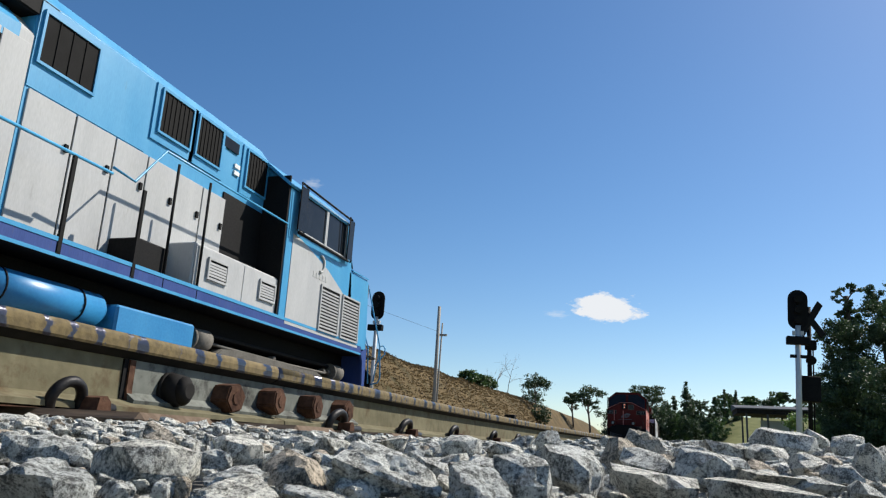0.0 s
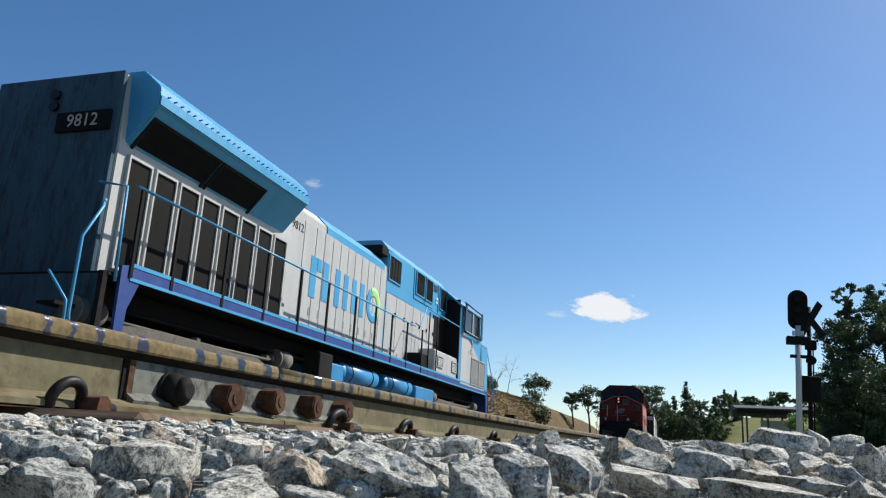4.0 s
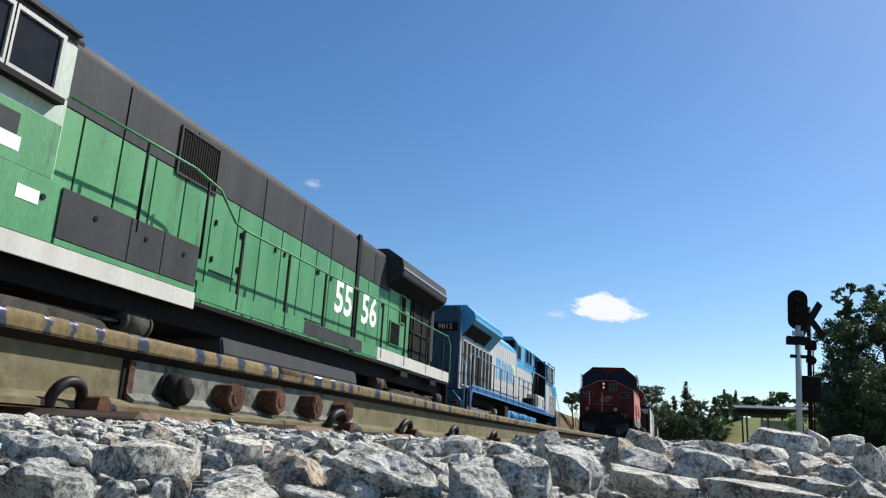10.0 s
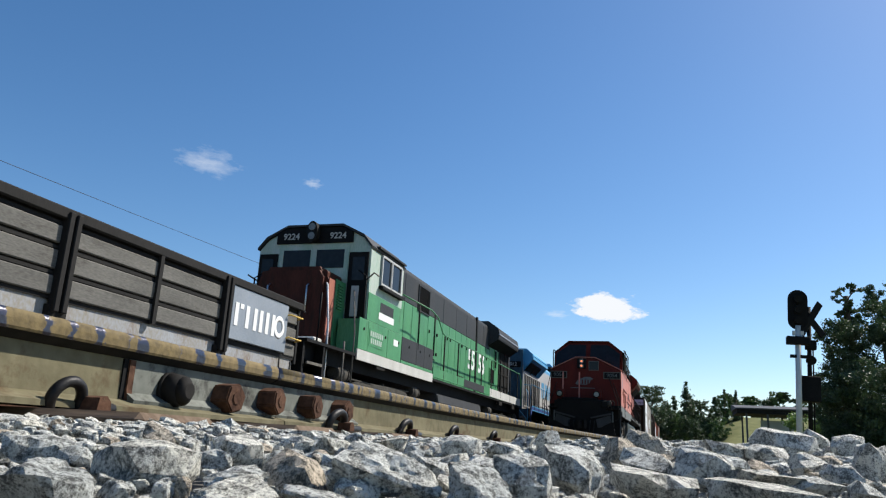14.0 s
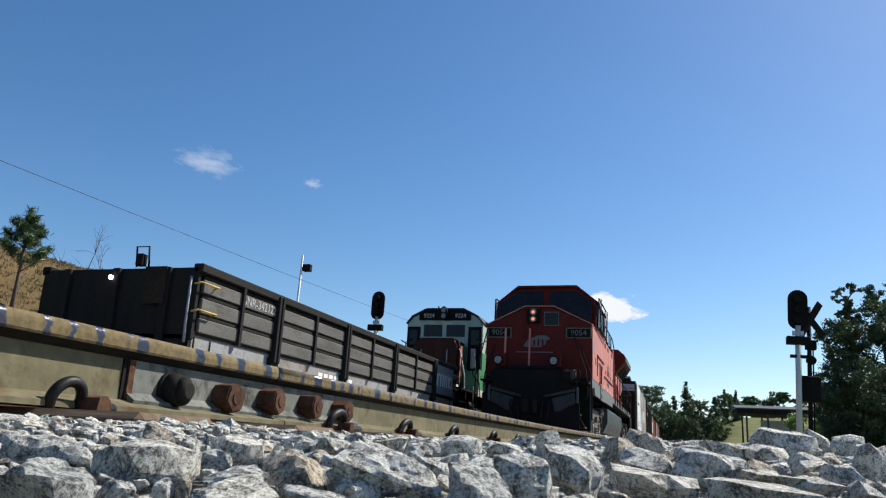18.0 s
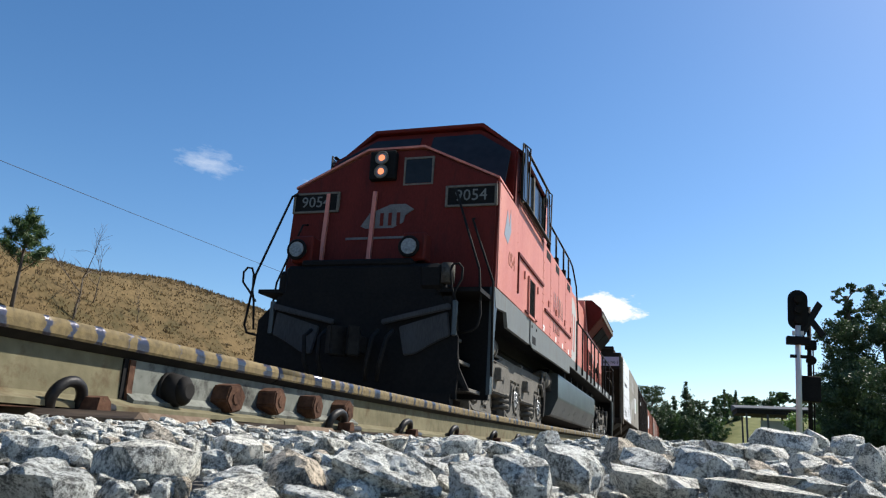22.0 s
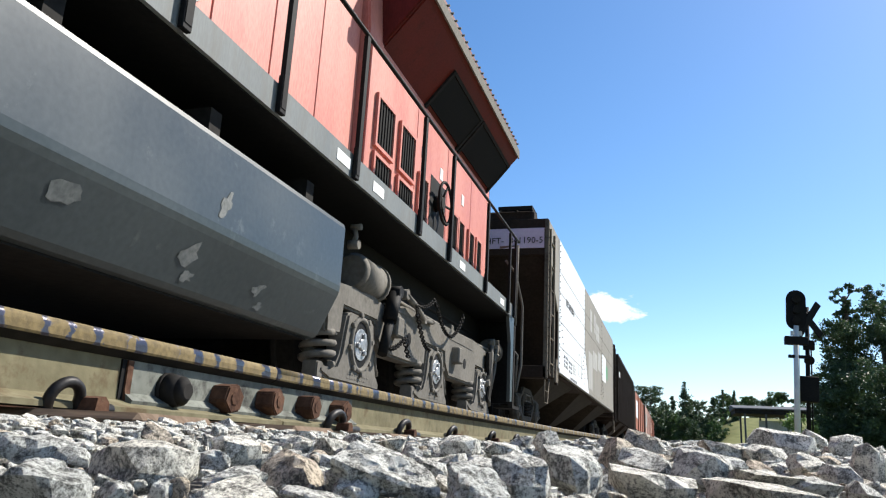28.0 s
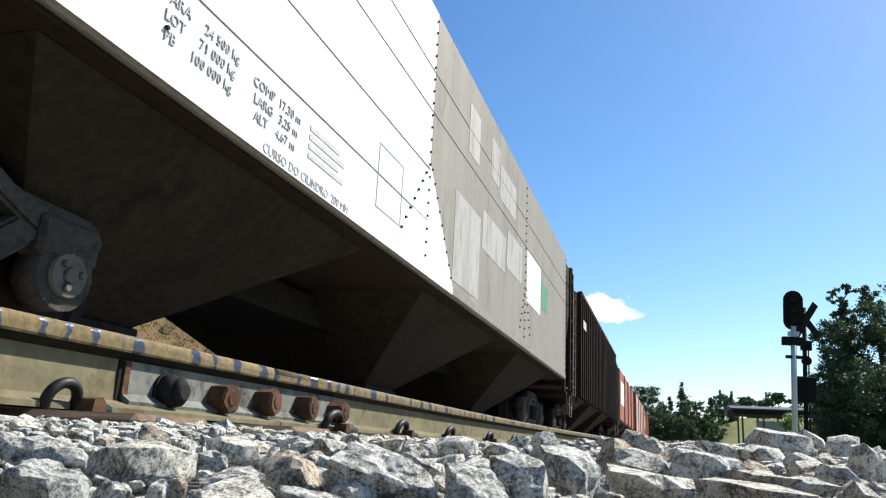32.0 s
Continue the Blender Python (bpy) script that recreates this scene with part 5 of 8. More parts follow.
# Chains of the rear bogie: y, z of both ends, sag.
CHAINS = ((15.4, 1.06, 15.96, 1.22, 0.05), (16.02, 1.21, 17.07, 1.26, 0.3), (15.44, 1.02, 15.89, 0.7, 0.1), (14.74, 0.56, 15.15, 0.71, 0.03), (15.15, 0.71, 15.27, 0.55, 0.02))


def wide_cab_locomotive(name, label, at, c, number, plain):
    """Six-axle diesel with a wide nose cab at y = 0; walkway on the -x flank, flush wall on the +x flank."""
    v = thing(name, label, "locomotive", at)
    # Frame and sills.
    part("underframe", box(bmesh.new(), -0.95, 0.95, -0.55, 19.3, 1.20, 1.56, bevel=0.01), "black", v)
    part("deck", box(bmesh.new(), -1.48, 1.48, -0.6, 19.35, 1.56, 1.61), "black", v)
    sill = bmesh.new()
    prism(sill, [(0.02, 1.74), (0.12, 1.50), (0.74, 1.55), (0.84, 1.36), (2.49, 1.36), (2.51, 1.46), (3.03, 1.46), (3.05, 1.35), (4.8, 1.38), (7.20, 1.40), (7.22, 1.565), (18.95, 1.58), (18.95, 1.755), (0.02, 1.75)], "x", 1.455, 1.505)
    part("sill", sill, c["sill"], v, c["sill_label"])
    sill = bmesh.new()
    box(sill, -1.505, -1.455, 0.3, 19.0, 1.58 if plain else 1.50, 1.74)
    part("sill", sill, c["sill_far"], v, c["sill_label"])
    if plain:
        boxpart("stripe", v, "blue", -1.512, -1.503, 0.3, 19.0, 1.735, 1.785, label="light blue stripe")
        boxpart("stripe", v, "blue", -1.512, -1.503, 0.3, 19.0, 1.560, 1.60, label="light blue stripe")
    for y in (13.1, 13.75, 16.2, 18.2, 3.7, 5.1, 6.0, 6.9):
        boxpart("sticker", v, "plate_white", 1.503, 1.509, y, y + (0.22 if y > 8 else 0.14), 1.62 + 0.16 * (y < 8), 1.70 + 0.18 * (y < 8), label="small white sticker")
    if not plain:
        hang = bmesh.new()
        prism(hang, [(2.44, 1.74), (3.08, 1.74), (3.08, 1.40), (2.92, 1.33), (2.60, 1.33), (2.44, 1.40)], "x", 1.506, 1.522, bevel=0.006)
        plate = part("jacking_plate", hang, c["sill"], v, "grey jacking plate on the sill")
        boxpart("slot", plate, "black", 1.520, 1.526, 2.62, 2.90, 1.40, 1.52, label="dark slot")
        for y in (2.56, 2.96):
            part("bolt", disc(bmesh.new(), (1.52, y, 1.66), (1.53, y, 1.66), 0.025, 8), "black", plate)
    # Nose.
    nose_out = [(-1.5, 1.66), (1.5, 1.66), (1.5, 3.22), (0.42, 3.74), (-0.42, 3.74), (-1.5, 3.22)]
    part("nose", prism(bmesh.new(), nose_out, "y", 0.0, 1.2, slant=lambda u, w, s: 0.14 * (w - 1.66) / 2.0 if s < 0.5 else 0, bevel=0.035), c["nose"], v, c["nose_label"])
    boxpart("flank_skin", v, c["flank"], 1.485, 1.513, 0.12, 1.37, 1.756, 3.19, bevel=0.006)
    # Lip takes the flank tone; on red it paints the nose's lit top edge.
    lip = bmesh.new()
    prism(lip, [(-1.5, 3.24), (-0.42, 3.76), (0.42, 3.76), (1.5, 3.24), (1.5, 3.27), (0.42, 3.79), (-0.42, 3.79), (-1.5, 3.27)], "y", 0.13, 1.0)
    part("nose_top", lip, c["flank"], v)
    bulk = bmesh.new()
    box(bulk, -1.47, 1.47, -0.03, 0.03, 0.34, 1.74)
    part("bulkhead", bulk, "black" if not plain else c["sill_far"], v)
    for s in (-1, 1):
        part("bulkhead_flange", prism(bmesh.new(), [(-0.035, 1.735), (0.02, 1.735), (0.28, 1.62), (0.17, 1.45), (0.10, 1.0), (0.06, 0.42), (-0.06, 0.40), (-0.035, 1.0)], "x", *sorted((s * 1.455, s * 1.50))), "tank" if not plain else c["sill"], v, "narrow grey bulkhead edge")
    # Cab.
    cab = [(-1.5, 1.62), (1.5, 1.62), (1.5, 4.10), (0.86, 4.60), (-0.86, 4.60), (-1.5, 4.10)]
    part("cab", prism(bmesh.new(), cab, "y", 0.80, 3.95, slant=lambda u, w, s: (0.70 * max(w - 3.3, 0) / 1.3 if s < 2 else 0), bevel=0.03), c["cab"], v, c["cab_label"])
    # On red, these paler skins carry the sunlight on the cab sides.
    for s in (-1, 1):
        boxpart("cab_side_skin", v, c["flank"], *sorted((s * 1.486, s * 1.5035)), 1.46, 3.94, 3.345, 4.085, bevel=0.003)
    roof = bmesh.new()
    prism(roof, [(-1.53, 4.09), (-0.88, 4.605), (0.88, 4.605), (1.53, 4.09), (1.56, 4.13), (0.90, 4.665), (-0.90, 4.665), (-1.56, 4.13)], "y", 1.42, 4.05, bevel=0.008)
    part("cab_roof", roof, c["roof"], v)
    for s in (-1, 1):
        pane = bmesh.new()
        f = lambda z: 0.80 + 0.70 * (z - 3.3) / 1.3 - 0.012
        quad = [(s * 0.10, 3.80), (s * 1.40, 3.34), (s * 1.40, 4.06), (s * 0.86, 4.48), (s * 0.10, 4.48)]
        fr = [pane.verts.new((x, f(z), z)) for x, z in quad]
        bk = [pane.verts.new((x, f(z) + 0.02, z)) for x, z in quad]
        pane.faces.new(fr)
        pane.faces.new(bk[::-1])
        for i in range(5):
            pane.faces.new((fr[i], bk[i], bk[(i + 1) % 5], fr[(i + 1) % 5]))
        bmesh.ops.recalc_face_normals(pane, faces=pane.faces)
        part("windshield", pane, "glass", v, "dark windshield pane")
        barpart("wiper", v, "black", [(s * 0.3, 1.0, 3.80), (s * 0.5, 0.98, 3.84), (s * 1.2, 0.95, 3.58)], 0.012)
        # Side windows with their guards.
        for y0, y1 in ((1.55, 2.42), (2.52, 3.45)):
            lo, hi = sorted((s * 1.495, s * 1.508))
            pn = boxpart("side_window", v, "glass", lo, hi, y0, y1, 3.42, 4.12, label="dark sliding cab window")
            fb = bmesh.new()
            lo, hi = sorted((s * 1.50, s * 1.535))
            for d in ((y0 - 0.05, y0, 3.37, 4.17), (y1, y1 + 0.05, 3.37, 4.17), (y0, y1, 3.37, 3.42), (y0, y1, 4.12, 4.17)):
                box(fb, lo, hi, *d, bevel=0.005)
            part("window_frame", fb, c["frame"], pn)
        guard = bmesh.new()
        for y0, y1 in ((1.30, 1.62), (3.42, 3.76)):
            loop = [(s * 1.55, y0, 3.36), (s * 1.60, y1, 3.34), (s * 1.62, y1, 4.25), (s * 1.57, y0, 4.22)]
            tube(guard, loop + loop[:1], 0.014, 5)
            tube(guard, ((s * 1.5, y0, 3.45), (s * 1.56, y0, 3.45)), 0.012, 4)
            tube(guard, ((s * 1.5, y0, 4.1), (s * 1.56, y0, 4.1)), 0.012, 4)
        tube(guard, ((s * 1.56, 1.40, 4.24), (s * 1.58, 3.70, 4.26)), 0.022, 5)
        tube(guard, ((s * 1.58, 1.50, 3.34), (s * 1.60, 3.70, 3.32)), 0.030, 5)
        part("window_guard", guard, "black", v, "dark window guard and drip rail")
        for y0, y1 in ((1.34, 1.58), (3.46, 3.72)):
            lo, hi = sorted((s * 1.585, s * 1.595))
            boxpart("wind_deflector", v, "glass", lo, hi, y0, y1, 3.38, 4.2)
    # Nose details.
    boxpart("headlight_case", v, "black", -0.34, 0.04, 0.02, 0.16, 3.28, 3.70, bevel=0.015)
    for z in (3.58, 3.38):
        lamp = part("headlight", disc(bmesh.new(), (-0.15, 0.035, z), (-0.15, -0.015, z), 0.078, 18), "lens", v, "lit round headlight" if c["lit"] else "round headlight")
        if c["lit"]:
            part("filament", disc(bmesh.new(), (-0.15, -0.014, z), (-0.15, -0.019, z), 0.046, 14), "lamp_glow", lamp, "dim orange glow of the lamp")
        part("headlight_rim", tube(bmesh.new(), [(-0.15 + 0.088 * math.cos(t), -0.012, z + 0.088 * math.sin(t)) for t in np.linspace(0, 6.283, 19)[:-1]], 0.014, 5, closed=True), "bogie", lamp)
    fy = lambda z: 0.14 * (z - 1.66) / 2.0
    win = boxpart("nose_window", v, "glass", 0.17, 0.55, fy(3.4) - 0.012, fy(3.4) + 0.06, 3.22, 3.58, label="small dark nose window")
    fb = bmesh.new()
    for d in ((0.145, 0.17, 3.20, 3.61), (0.55, 0.575, 3.20, 3.61), (0.17, 0.55, 3.20, 3.22), (0.17, 0.55, 3.58, 3.605)):
        box(fb, d[0], d[1], fy(3.4) - 0.022, fy(3.4) + 0.06, d[2], d[3])
    part("window_frame", fb, "bogie", win, "grey window frame")
    for x in (0.79, -1.47):
        nb = boxpart("number_board", v, "black", x, x + 0.68, fy(3.0) - 0.03, fy(3.0) + 0.06, 2.86, 3.13, bevel=0.008, label="black number board with pale rim")
        rim = bmesh.new()
        for d in ((x - 0.015, x + 0.02, 2.845, 3.145), (x + 0.66, x + 0.695, 2.845, 3.145), (x, x + 0.68, 2.845, 2.875), (x, x + 0.68, 3.115, 3.145)):
            box(rim, d[0], d[1], fy(3.0) - 0.038, fy(3.0), d[2], d[3], bevel=0.004)
        part("rim", rim, "bogie", nb)
        lettering(number, 0.225, "letter_grey" if plain else "grey_sill", nb, facing(x + 0.34, fy(3.0) - 0.034, 2.995, 0, True), "number")
    if not plain:
        badge = bmesh.new()
        prism(badge, [(-0.42, 2.62), (-0.30, 2.80), (0.0, 2.92), (0.22, 2.92), (0.34, 2.84), (0.22, 2.76), (0.20, 2.66), (0.0, 2.56), (-0.28, 2.56)], "y", fy(2.7) - 0.008, fy(2.7) + 0.02)
        part("badge", badge, "badge", v, "pale faded badge")
        for k in range(4):
            boxpart("badge_bar", v, "red_shaded", -0.26 + 0.12 * k, -0.21 + 0.12 * k, fy(2.7) - 0.013, fy(2.7), 2.62, 2.80)
        boxpart("badge_line", v, "badge", -0.62, 0.42, fy(2.4) - 0.008, fy(2.4) + 0.02, 2.43, 2.46)
        bird = bmesh.new()
        prism(bird, [(0.42, 2.55), (0.60, 2.95), (0.72, 2.75), (0.80, 3.02), (0.85, 2.70), (0.66, 2.48)], "x", 1.510, 1.516)
        part("badge", bird, "sign_grey", v, "small faded bird-shaped badge")
    # On red, the lighter flank tone paints light catching the bars.
    for x in (-0.25, -0.95):
        door = bmesh.new()
        prism(door, [(x - 0.02, 1.70), (x + 0.035, 1.70), (x + 0.035, 3.12), (x - 0.02, 3.12)], "y", fy(1.7) - 0.05, fy(1.7) + 0.02, slant=lambda u, w, s: 0.14 * (w - 1.66) / 2.0)
        part("handle_bar", door, c["flank"], v)
    for x in (0.56, -0.98):
        ld = boxpart("ditch_light", v, c["nose"], x - 0.13, x + 0.17, -0.52, -0.28, 1.98, 2.34, bevel=0.02, label="round ditch light in a box")
        part("lens", disc(bmesh.new(), (x - 0.02, -0.50, 2.14), (x - 0.02, -0.60, 2.14), 0.115, 18, 0.10), "lens", ld, "round glass lens")
        part("bezel", tube(bmesh.new(), [(x - 0.02 + 0.12 * math.cos(t), -0.58, 2.14 + 0.12 * math.sin(t)) for t in np.linspace(0, 6.283, 19)[:-1]], 0.022, 5, closed=True), "black", ld)
    # Front platform, pilot, steps and rails.
    pl = bmesh.new()
    box(pl, -1.12, 0.98, -0.62, -0.05, 1.25, 1.92, bevel=0.05)
    boxpart("corner_box", v, "black", -1.22, -0.9, -0.58, -0.3, 1.55, 1.86, bevel=0.04)
    boxpart("corner_box", v, "black", 0.72, 1.03, -0.66, -0.3, 1.58, 1.90, bevel=0.05)
    boxpart("anticlimber", v, "black", -0.9, 0.6, -0.60, -0.02, 1.905, 1.99, bevel=0.02)
    part("canister", disc(bmesh.new(), (1.07, -0.60, 1.66), (1.07, -0.60, 1.90), 0.085, 12), "bogie_mid", v, "small grey canister")
    part("front_box", pl, "black", v, "black anticlimber box")
    pilot = bmesh.new()
    prism(pilot, [(-1.40, 0.30), (1.25, 0.30), (1.25, 1.0), (1.02, 1.50), (-1.02, 1.60), (-1.40, 1.2)], "y", -0.655, -0.60)
    prism(pilot, [(-1.3, 0.16), (1.2, 0.16), (1.2, 0.36), (-1.3, 0.36)], "y", -0.72, -0.58)
    part("pilot", pilot, "black", v, "black pilot plate")
    for s in (-1, 1):
        for xo, z in ((1.38, 0.43), (1.24, 0.76), (1.12, 1.06)):
            st = bmesh.new()
            for q in range(5):
                box(st, *sorted((s * (xo - 0.30 + 0.055 * q), s * (xo - 0.27 + 0.055 * q))), -0.60, -0.04, z - 0.03, z)
            for q in range(8):
                box(st, *sorted((s * (xo - 0.30), s * (xo - 0.03))), -0.59 + 0.075 * q, -0.575 + 0.075 * q, z - 0.028, z - 0.004)
            grid = part("step", st, "bogie_dark", v, "worn grating step")
            boxpart("step_edge", grid, "bogie", *sorted((s * (xo - 0.03), s * xo)), -0.61, -0.03, z - 0.035, z + 0.006, bevel=0.005)
        stringer = bmesh.new()
        prism(stringer, [(s * 1.20, 0.58), (s * 1.36, 0.40), (s * 1.40, 0.40), (s * 1.27, 0.66), (s * 1.17, 1.5), (s * 1.04, 1.5), (s * 1.10, 1.0)], "y", -0.64, -0.60)
        part("stringer", stringer, "bogie_dark", v)
        rail = bmesh.new()
        if s > 0:
            tube(rail, ((0.93, 0.04, 3.08), (0.95, -0.05, 3.06), (1.38, -0.30, 1.90), (1.44, -0.40, 1.32), (1.41, -0.42, 1.17), (1.34, -0.42, 1.12), (1.20, -0.42, 1.09)), 0.016, 7)
            tube(rail, ((1.20, 0.03, 2.66), (1.21, -0.10, 2.62), (1.50, -0.06, 1.79), (1.515, -0.06, 0.62)), 0.016, 7)
        else:
            tube(rail, ((-1.42, 0.05, 3.12), (-1.46, -0.02, 3.08), (-1.64, -0.45, 1.84), (-1.64, -0.58, 1.15), (-1.58, -0.60, 1.05), (-1.40, -0.60, 1.01)), 0.016, 7)
            tube(rail, ((-1.20, 0.03, 2.66), (-1.21, -0.10, 2.62), (-1.46, -0.20, 1.79), (-1.47, -0.30, 1.0)), 0.014, 7)
        part("grab_rail", rail, c["grab"], v, "bent tubular grab rail")
        loop = bmesh.new()
        o = 0.0 if s > 0 else 0.42
        tube(loop, [(s * (x + o * k), -0.66, z) for x, z, k in ((1.24, 1.08, 0.5), (1.20, 1.44, 0.7), (1.15, 1.58, 0.9), (1.12, 1.80, 1), (1.15, 1.88, 1), (1.22, 1.89, 1), (1.27, 1.83, 1), (1.265, 1.70, 1), (1.20, 1.58, 0.9), (1.17, 1.44, 0.7))], 0.014, 7)
        part("cut_lever_loop", loop, c["grab"], v, "looped handle of the uncoupling lever")
        uc = bmesh.new()
        prism(uc, [(s * 0.30, 1.20), (s * 1.14, 1.40), (s * 1.17, 1.33), (s * 0.32, 1.14)], "y", -0.74, -0.69, bevel=0.012)
        prism(uc, [(s * 0.52, 1.12), (s * 1.12, 1.30), (s * 1.16, 1.02), (s * 0.95, 0.92), (s * 0.74, 0.80), (s * 0.60, 0.78)], "y", -0.70, -0.655, bevel=0.012)
        part("uncoupling_gear", uc, "green_black", v, "grey uncoupling bracket")
        boxpart("corner_bracket", v, "tank", *sorted((s * 1.17, s * 1.23)), -0.70, -0.64, 1.02, 1.44, bevel=0.012, label="grey corner bracket")
    coupler(v, -0.95, -1)
    # Hood and side walls behind the cab.
    hood = [(-0.98, 1.61), (0.98, 1.61), (0.98, 4.12), (0.72, 4.38), (-0.72, 4.38), (-0.98, 4.12)]
    tall = 0.19 if plain else -0.3
    hood_f = [(-0.98, 1.61), (0.98, 1.61), (0.98, 4.42 + tall), (0.78, 4.66 + tall), (-0.78, 4.66 + tall), (-0.98, 4.42 + tall)]
    part("electrical_hood", prism(bmesh.new(), hood_f, "y", 3.93, 9.2, bevel=0.015), c["hood_f"], v, c["hood_label"])
    part("engine_hood", prism(bmesh.new(), hood, "y", 9.18, 14.4, bevel=0.015), c["hood"], v, c["hood_label"])
    rad = [(-1.08, 1.61), (1.08, 1.61), (1.08, 3.42), (1.0, 4.42), (-1.0, 4.42), (-1.08, 3.42)]
    part("radiator_hood", prism(bmesh.new(), rad, "y", 14.38, 19.12, bevel=0.015), c["hood"], v, c["hood_label"])
    wing = bmesh.new()
    prism(wing, [(-1.04, 3.40), (-1.49, 3.93), (-1.53, 3.97), (-1.50, 4.22), (-1.2, 4.48), (1.2, 4.48), (1.50, 4.22), (1.53, 3.97), (1.49, 3.93), (1.04, 3.40)], "y", 14.70, 19.0, bevel=0.012)
    part("radiator_wing", wing, c["wing"], v, "overhanging radiator roof")
    for s in (-1, 1):
        edge = bmesh.new()
        box(edge, *sorted((s * 1.525, s * 1.545)), 14.7, 19.0, 3.95, 4.08)
        for k in range(29):
            disc(edge, (s * 1.50, 14.78 + 0.145 * k, 4.12), (s * 1.56, 14.78 + 0.145 * k, 4.12), 0.014, 5)
        part("wing_edge", edge, "bogie" if not plain else "blue", v)
        part("wing_underside", prism(bmesh.new(), [(s * 1.06, 3.418), (s * 1.485, 3.918), (s * 1.49, 3.912), (s * 1.066, 3.410)], "y", 14.74, 18.96), c["wing"], v, "underside of the radiator roof")
        for ya, yb in ((16.02, 17.22), (17.36, 18.86)):
            sc = bmesh.new()
            prism(sc, [(s * 1.10, 3.47), (s * 1.37, 3.79), (s * 1.395, 3.77), (s * 1.125, 3.45)], "y", ya, yb)
            screen = part("intake_screen", sc, "grille", v, "dark radiator intake screen")
            fb = bmesh.new()
            for u0, u1 in ((ya - 0.05, ya), (yb, yb + 0.05)):
                prism(fb, [(s * 1.06, 3.42), (s * 1.40, 3.825), (s * 1.43, 3.80), (s * 1.09, 3.395)], "y", u0, u1)
            prism(fb, [(s * 1.375, 3.795), (s * 1.40, 3.825), (s * 1.43, 3.80), (s * 1.405, 3.77)], "y", ya, yb)
            part("screen_frame", fb, "bogie_dark", screen)
    # +x flank: flush wall with ledge lines, louvred door, raised walkway rail.
    for a, b in ((1.38, 3.62), (3.635, 4.45), (4.465, 5.45), (5.465, 6.45), (6.465, 7.50)):
        boxpart("wall_panel", v, c["flank"], 1.40, 1.507, a, b, 1.756, 3.34 if a > 3 else 3.30, bevel=0.008)
    ledge = bmesh.new()
    box(ledge, 1.505, 1.535, 1.40, 3.60, 2.52, 2.56)
    box(ledge, 1.505, 1.535, 3.80, 7.2, 2.14, 2.18)
    box(ledge, 1.505, 1.530, 1.40, 1.43, 1.95, 2.54)
    box(ledge, 1.505, 1.530, 2.0, 3.0, 1.80, 1.82)
    part("ledge", ledge, c["ledge"], v)
    boxpart("walkway_floor", v, "black", 0.96, 1.41, 3.95, 7.5, 3.22, 3.30)
    boxpart("walkway_end", v, c["flank"], 0.97, 1.41, 7.44, 7.50, 1.62, 3.30)
    grille(v, 1, 1.508, 2.24, 2.72, 1.80, 2.36, c["flank"], 9)
    for y in (3.95, 5.05, 6.7):
        boxpart("wall_vent", v, "grille", 1.43, 1.512, y, y + 0.45, 3.14, 3.28, label="dark vent slot")
    for y in (1.9, 3.05, 4.2, 5.1, 6.3, 7.2):
        lb = bmesh.new()
        box(lb, 1.507, 1.530, y, y + 0.05, 2.28, 2.40, bevel=0.005)
        part("latch", lb, c["flank"], v)
    rv = bmesh.new()
    for a in (0.2, 1.34, 3.58, 3.70, 4.40, 4.52, 5.40, 5.52, 6.40, 6.52, 7.44):
        for k in range(9):
            disc(rv, (1.50, a, 1.82 + 0.145 * k), (1.516, a, 1.82 + 0.145 * k), 0.010, 5)
    tagged(part("rivets", rv, c["flank"], v), kind="stuff")
    if not plain:
        ringb = bmesh.new()
        disc(ringb, (0.985, 11.45, 2.95), (1.018, 11.45, 2.95), 0.96, 40)
        em = part("emblem", ringb, "letter_grey", v, "pale round emblem with red strokes")
        for k in range(3):
            a = 10.80 + 0.44 * k
            part("stroke", prism(bmesh.new(), [(a, 2.45), (a + 0.19, 2.45), (a + 0.34, 3.45), (a + 0.15, 3.45)], "x", 1.016, 1.024), "red", em, "faded red stroke")
        g = np.random.default_rng(9)
        for k in range(11):
            y, z, q = (4.80 + 0.22 * k, 2.50, 0.20) if k < 6 else (4.85 + 0.17 * (k - 6), 2.03, 0.10)
            barpart("scribble", v, "stencil", [(1.511, y, z - q), (1.511, y + g.uniform(-0.05, 0.08), z + q), (1.511, y + 0.5 * q, z + g.uniform(-0.4, 0.6) * q), (1.511, y + 0.7 * q, z - q * 0.9)], 0.003, 4, "thin painted scribble")
        lettering("054", 0.30, "salmon", v, facing(1.515, 0.95, 2.30, 1), "number", label="faint faded number")
    panels(v, v, 1, 0.98, [7.55, 8.1, 8.75, 9.45, 10.15, 10.85, 11.55, 12.25, 12.95, 13.65, 14.36], 1.68, 3.95, c["hood"])
    panels(v, v, 1, 1.08, [14.42, 15.75, 16.9, 18.0, 19.08], 1.66, 3.30, c["hood"])
    for a in (14.62, 15.24):
        grille(v, 1, 1.105, a, a + 0.40, 2.40, 2.85, c["hood"], 6)
        grille(v, 1, 1.105, a, a + 0.40, 1.86, 2.28, c["hood"], 6)
    grille(v, 1, 1.105, 15.86, 16.12, 1.86, 2.55, c["hood"], 5)
    boxpart("brake_recess", v, "black", 1.095, 1.106, 16.28, 16.86, 1.95, 2.72, label="dark handbrake recess")
    for a in (17.10, 17.42, 17.92, 18.32):
        grille(v, 1, 1.105, a, a + 0.22, 1.86, 2.52, c["hood"], 4)
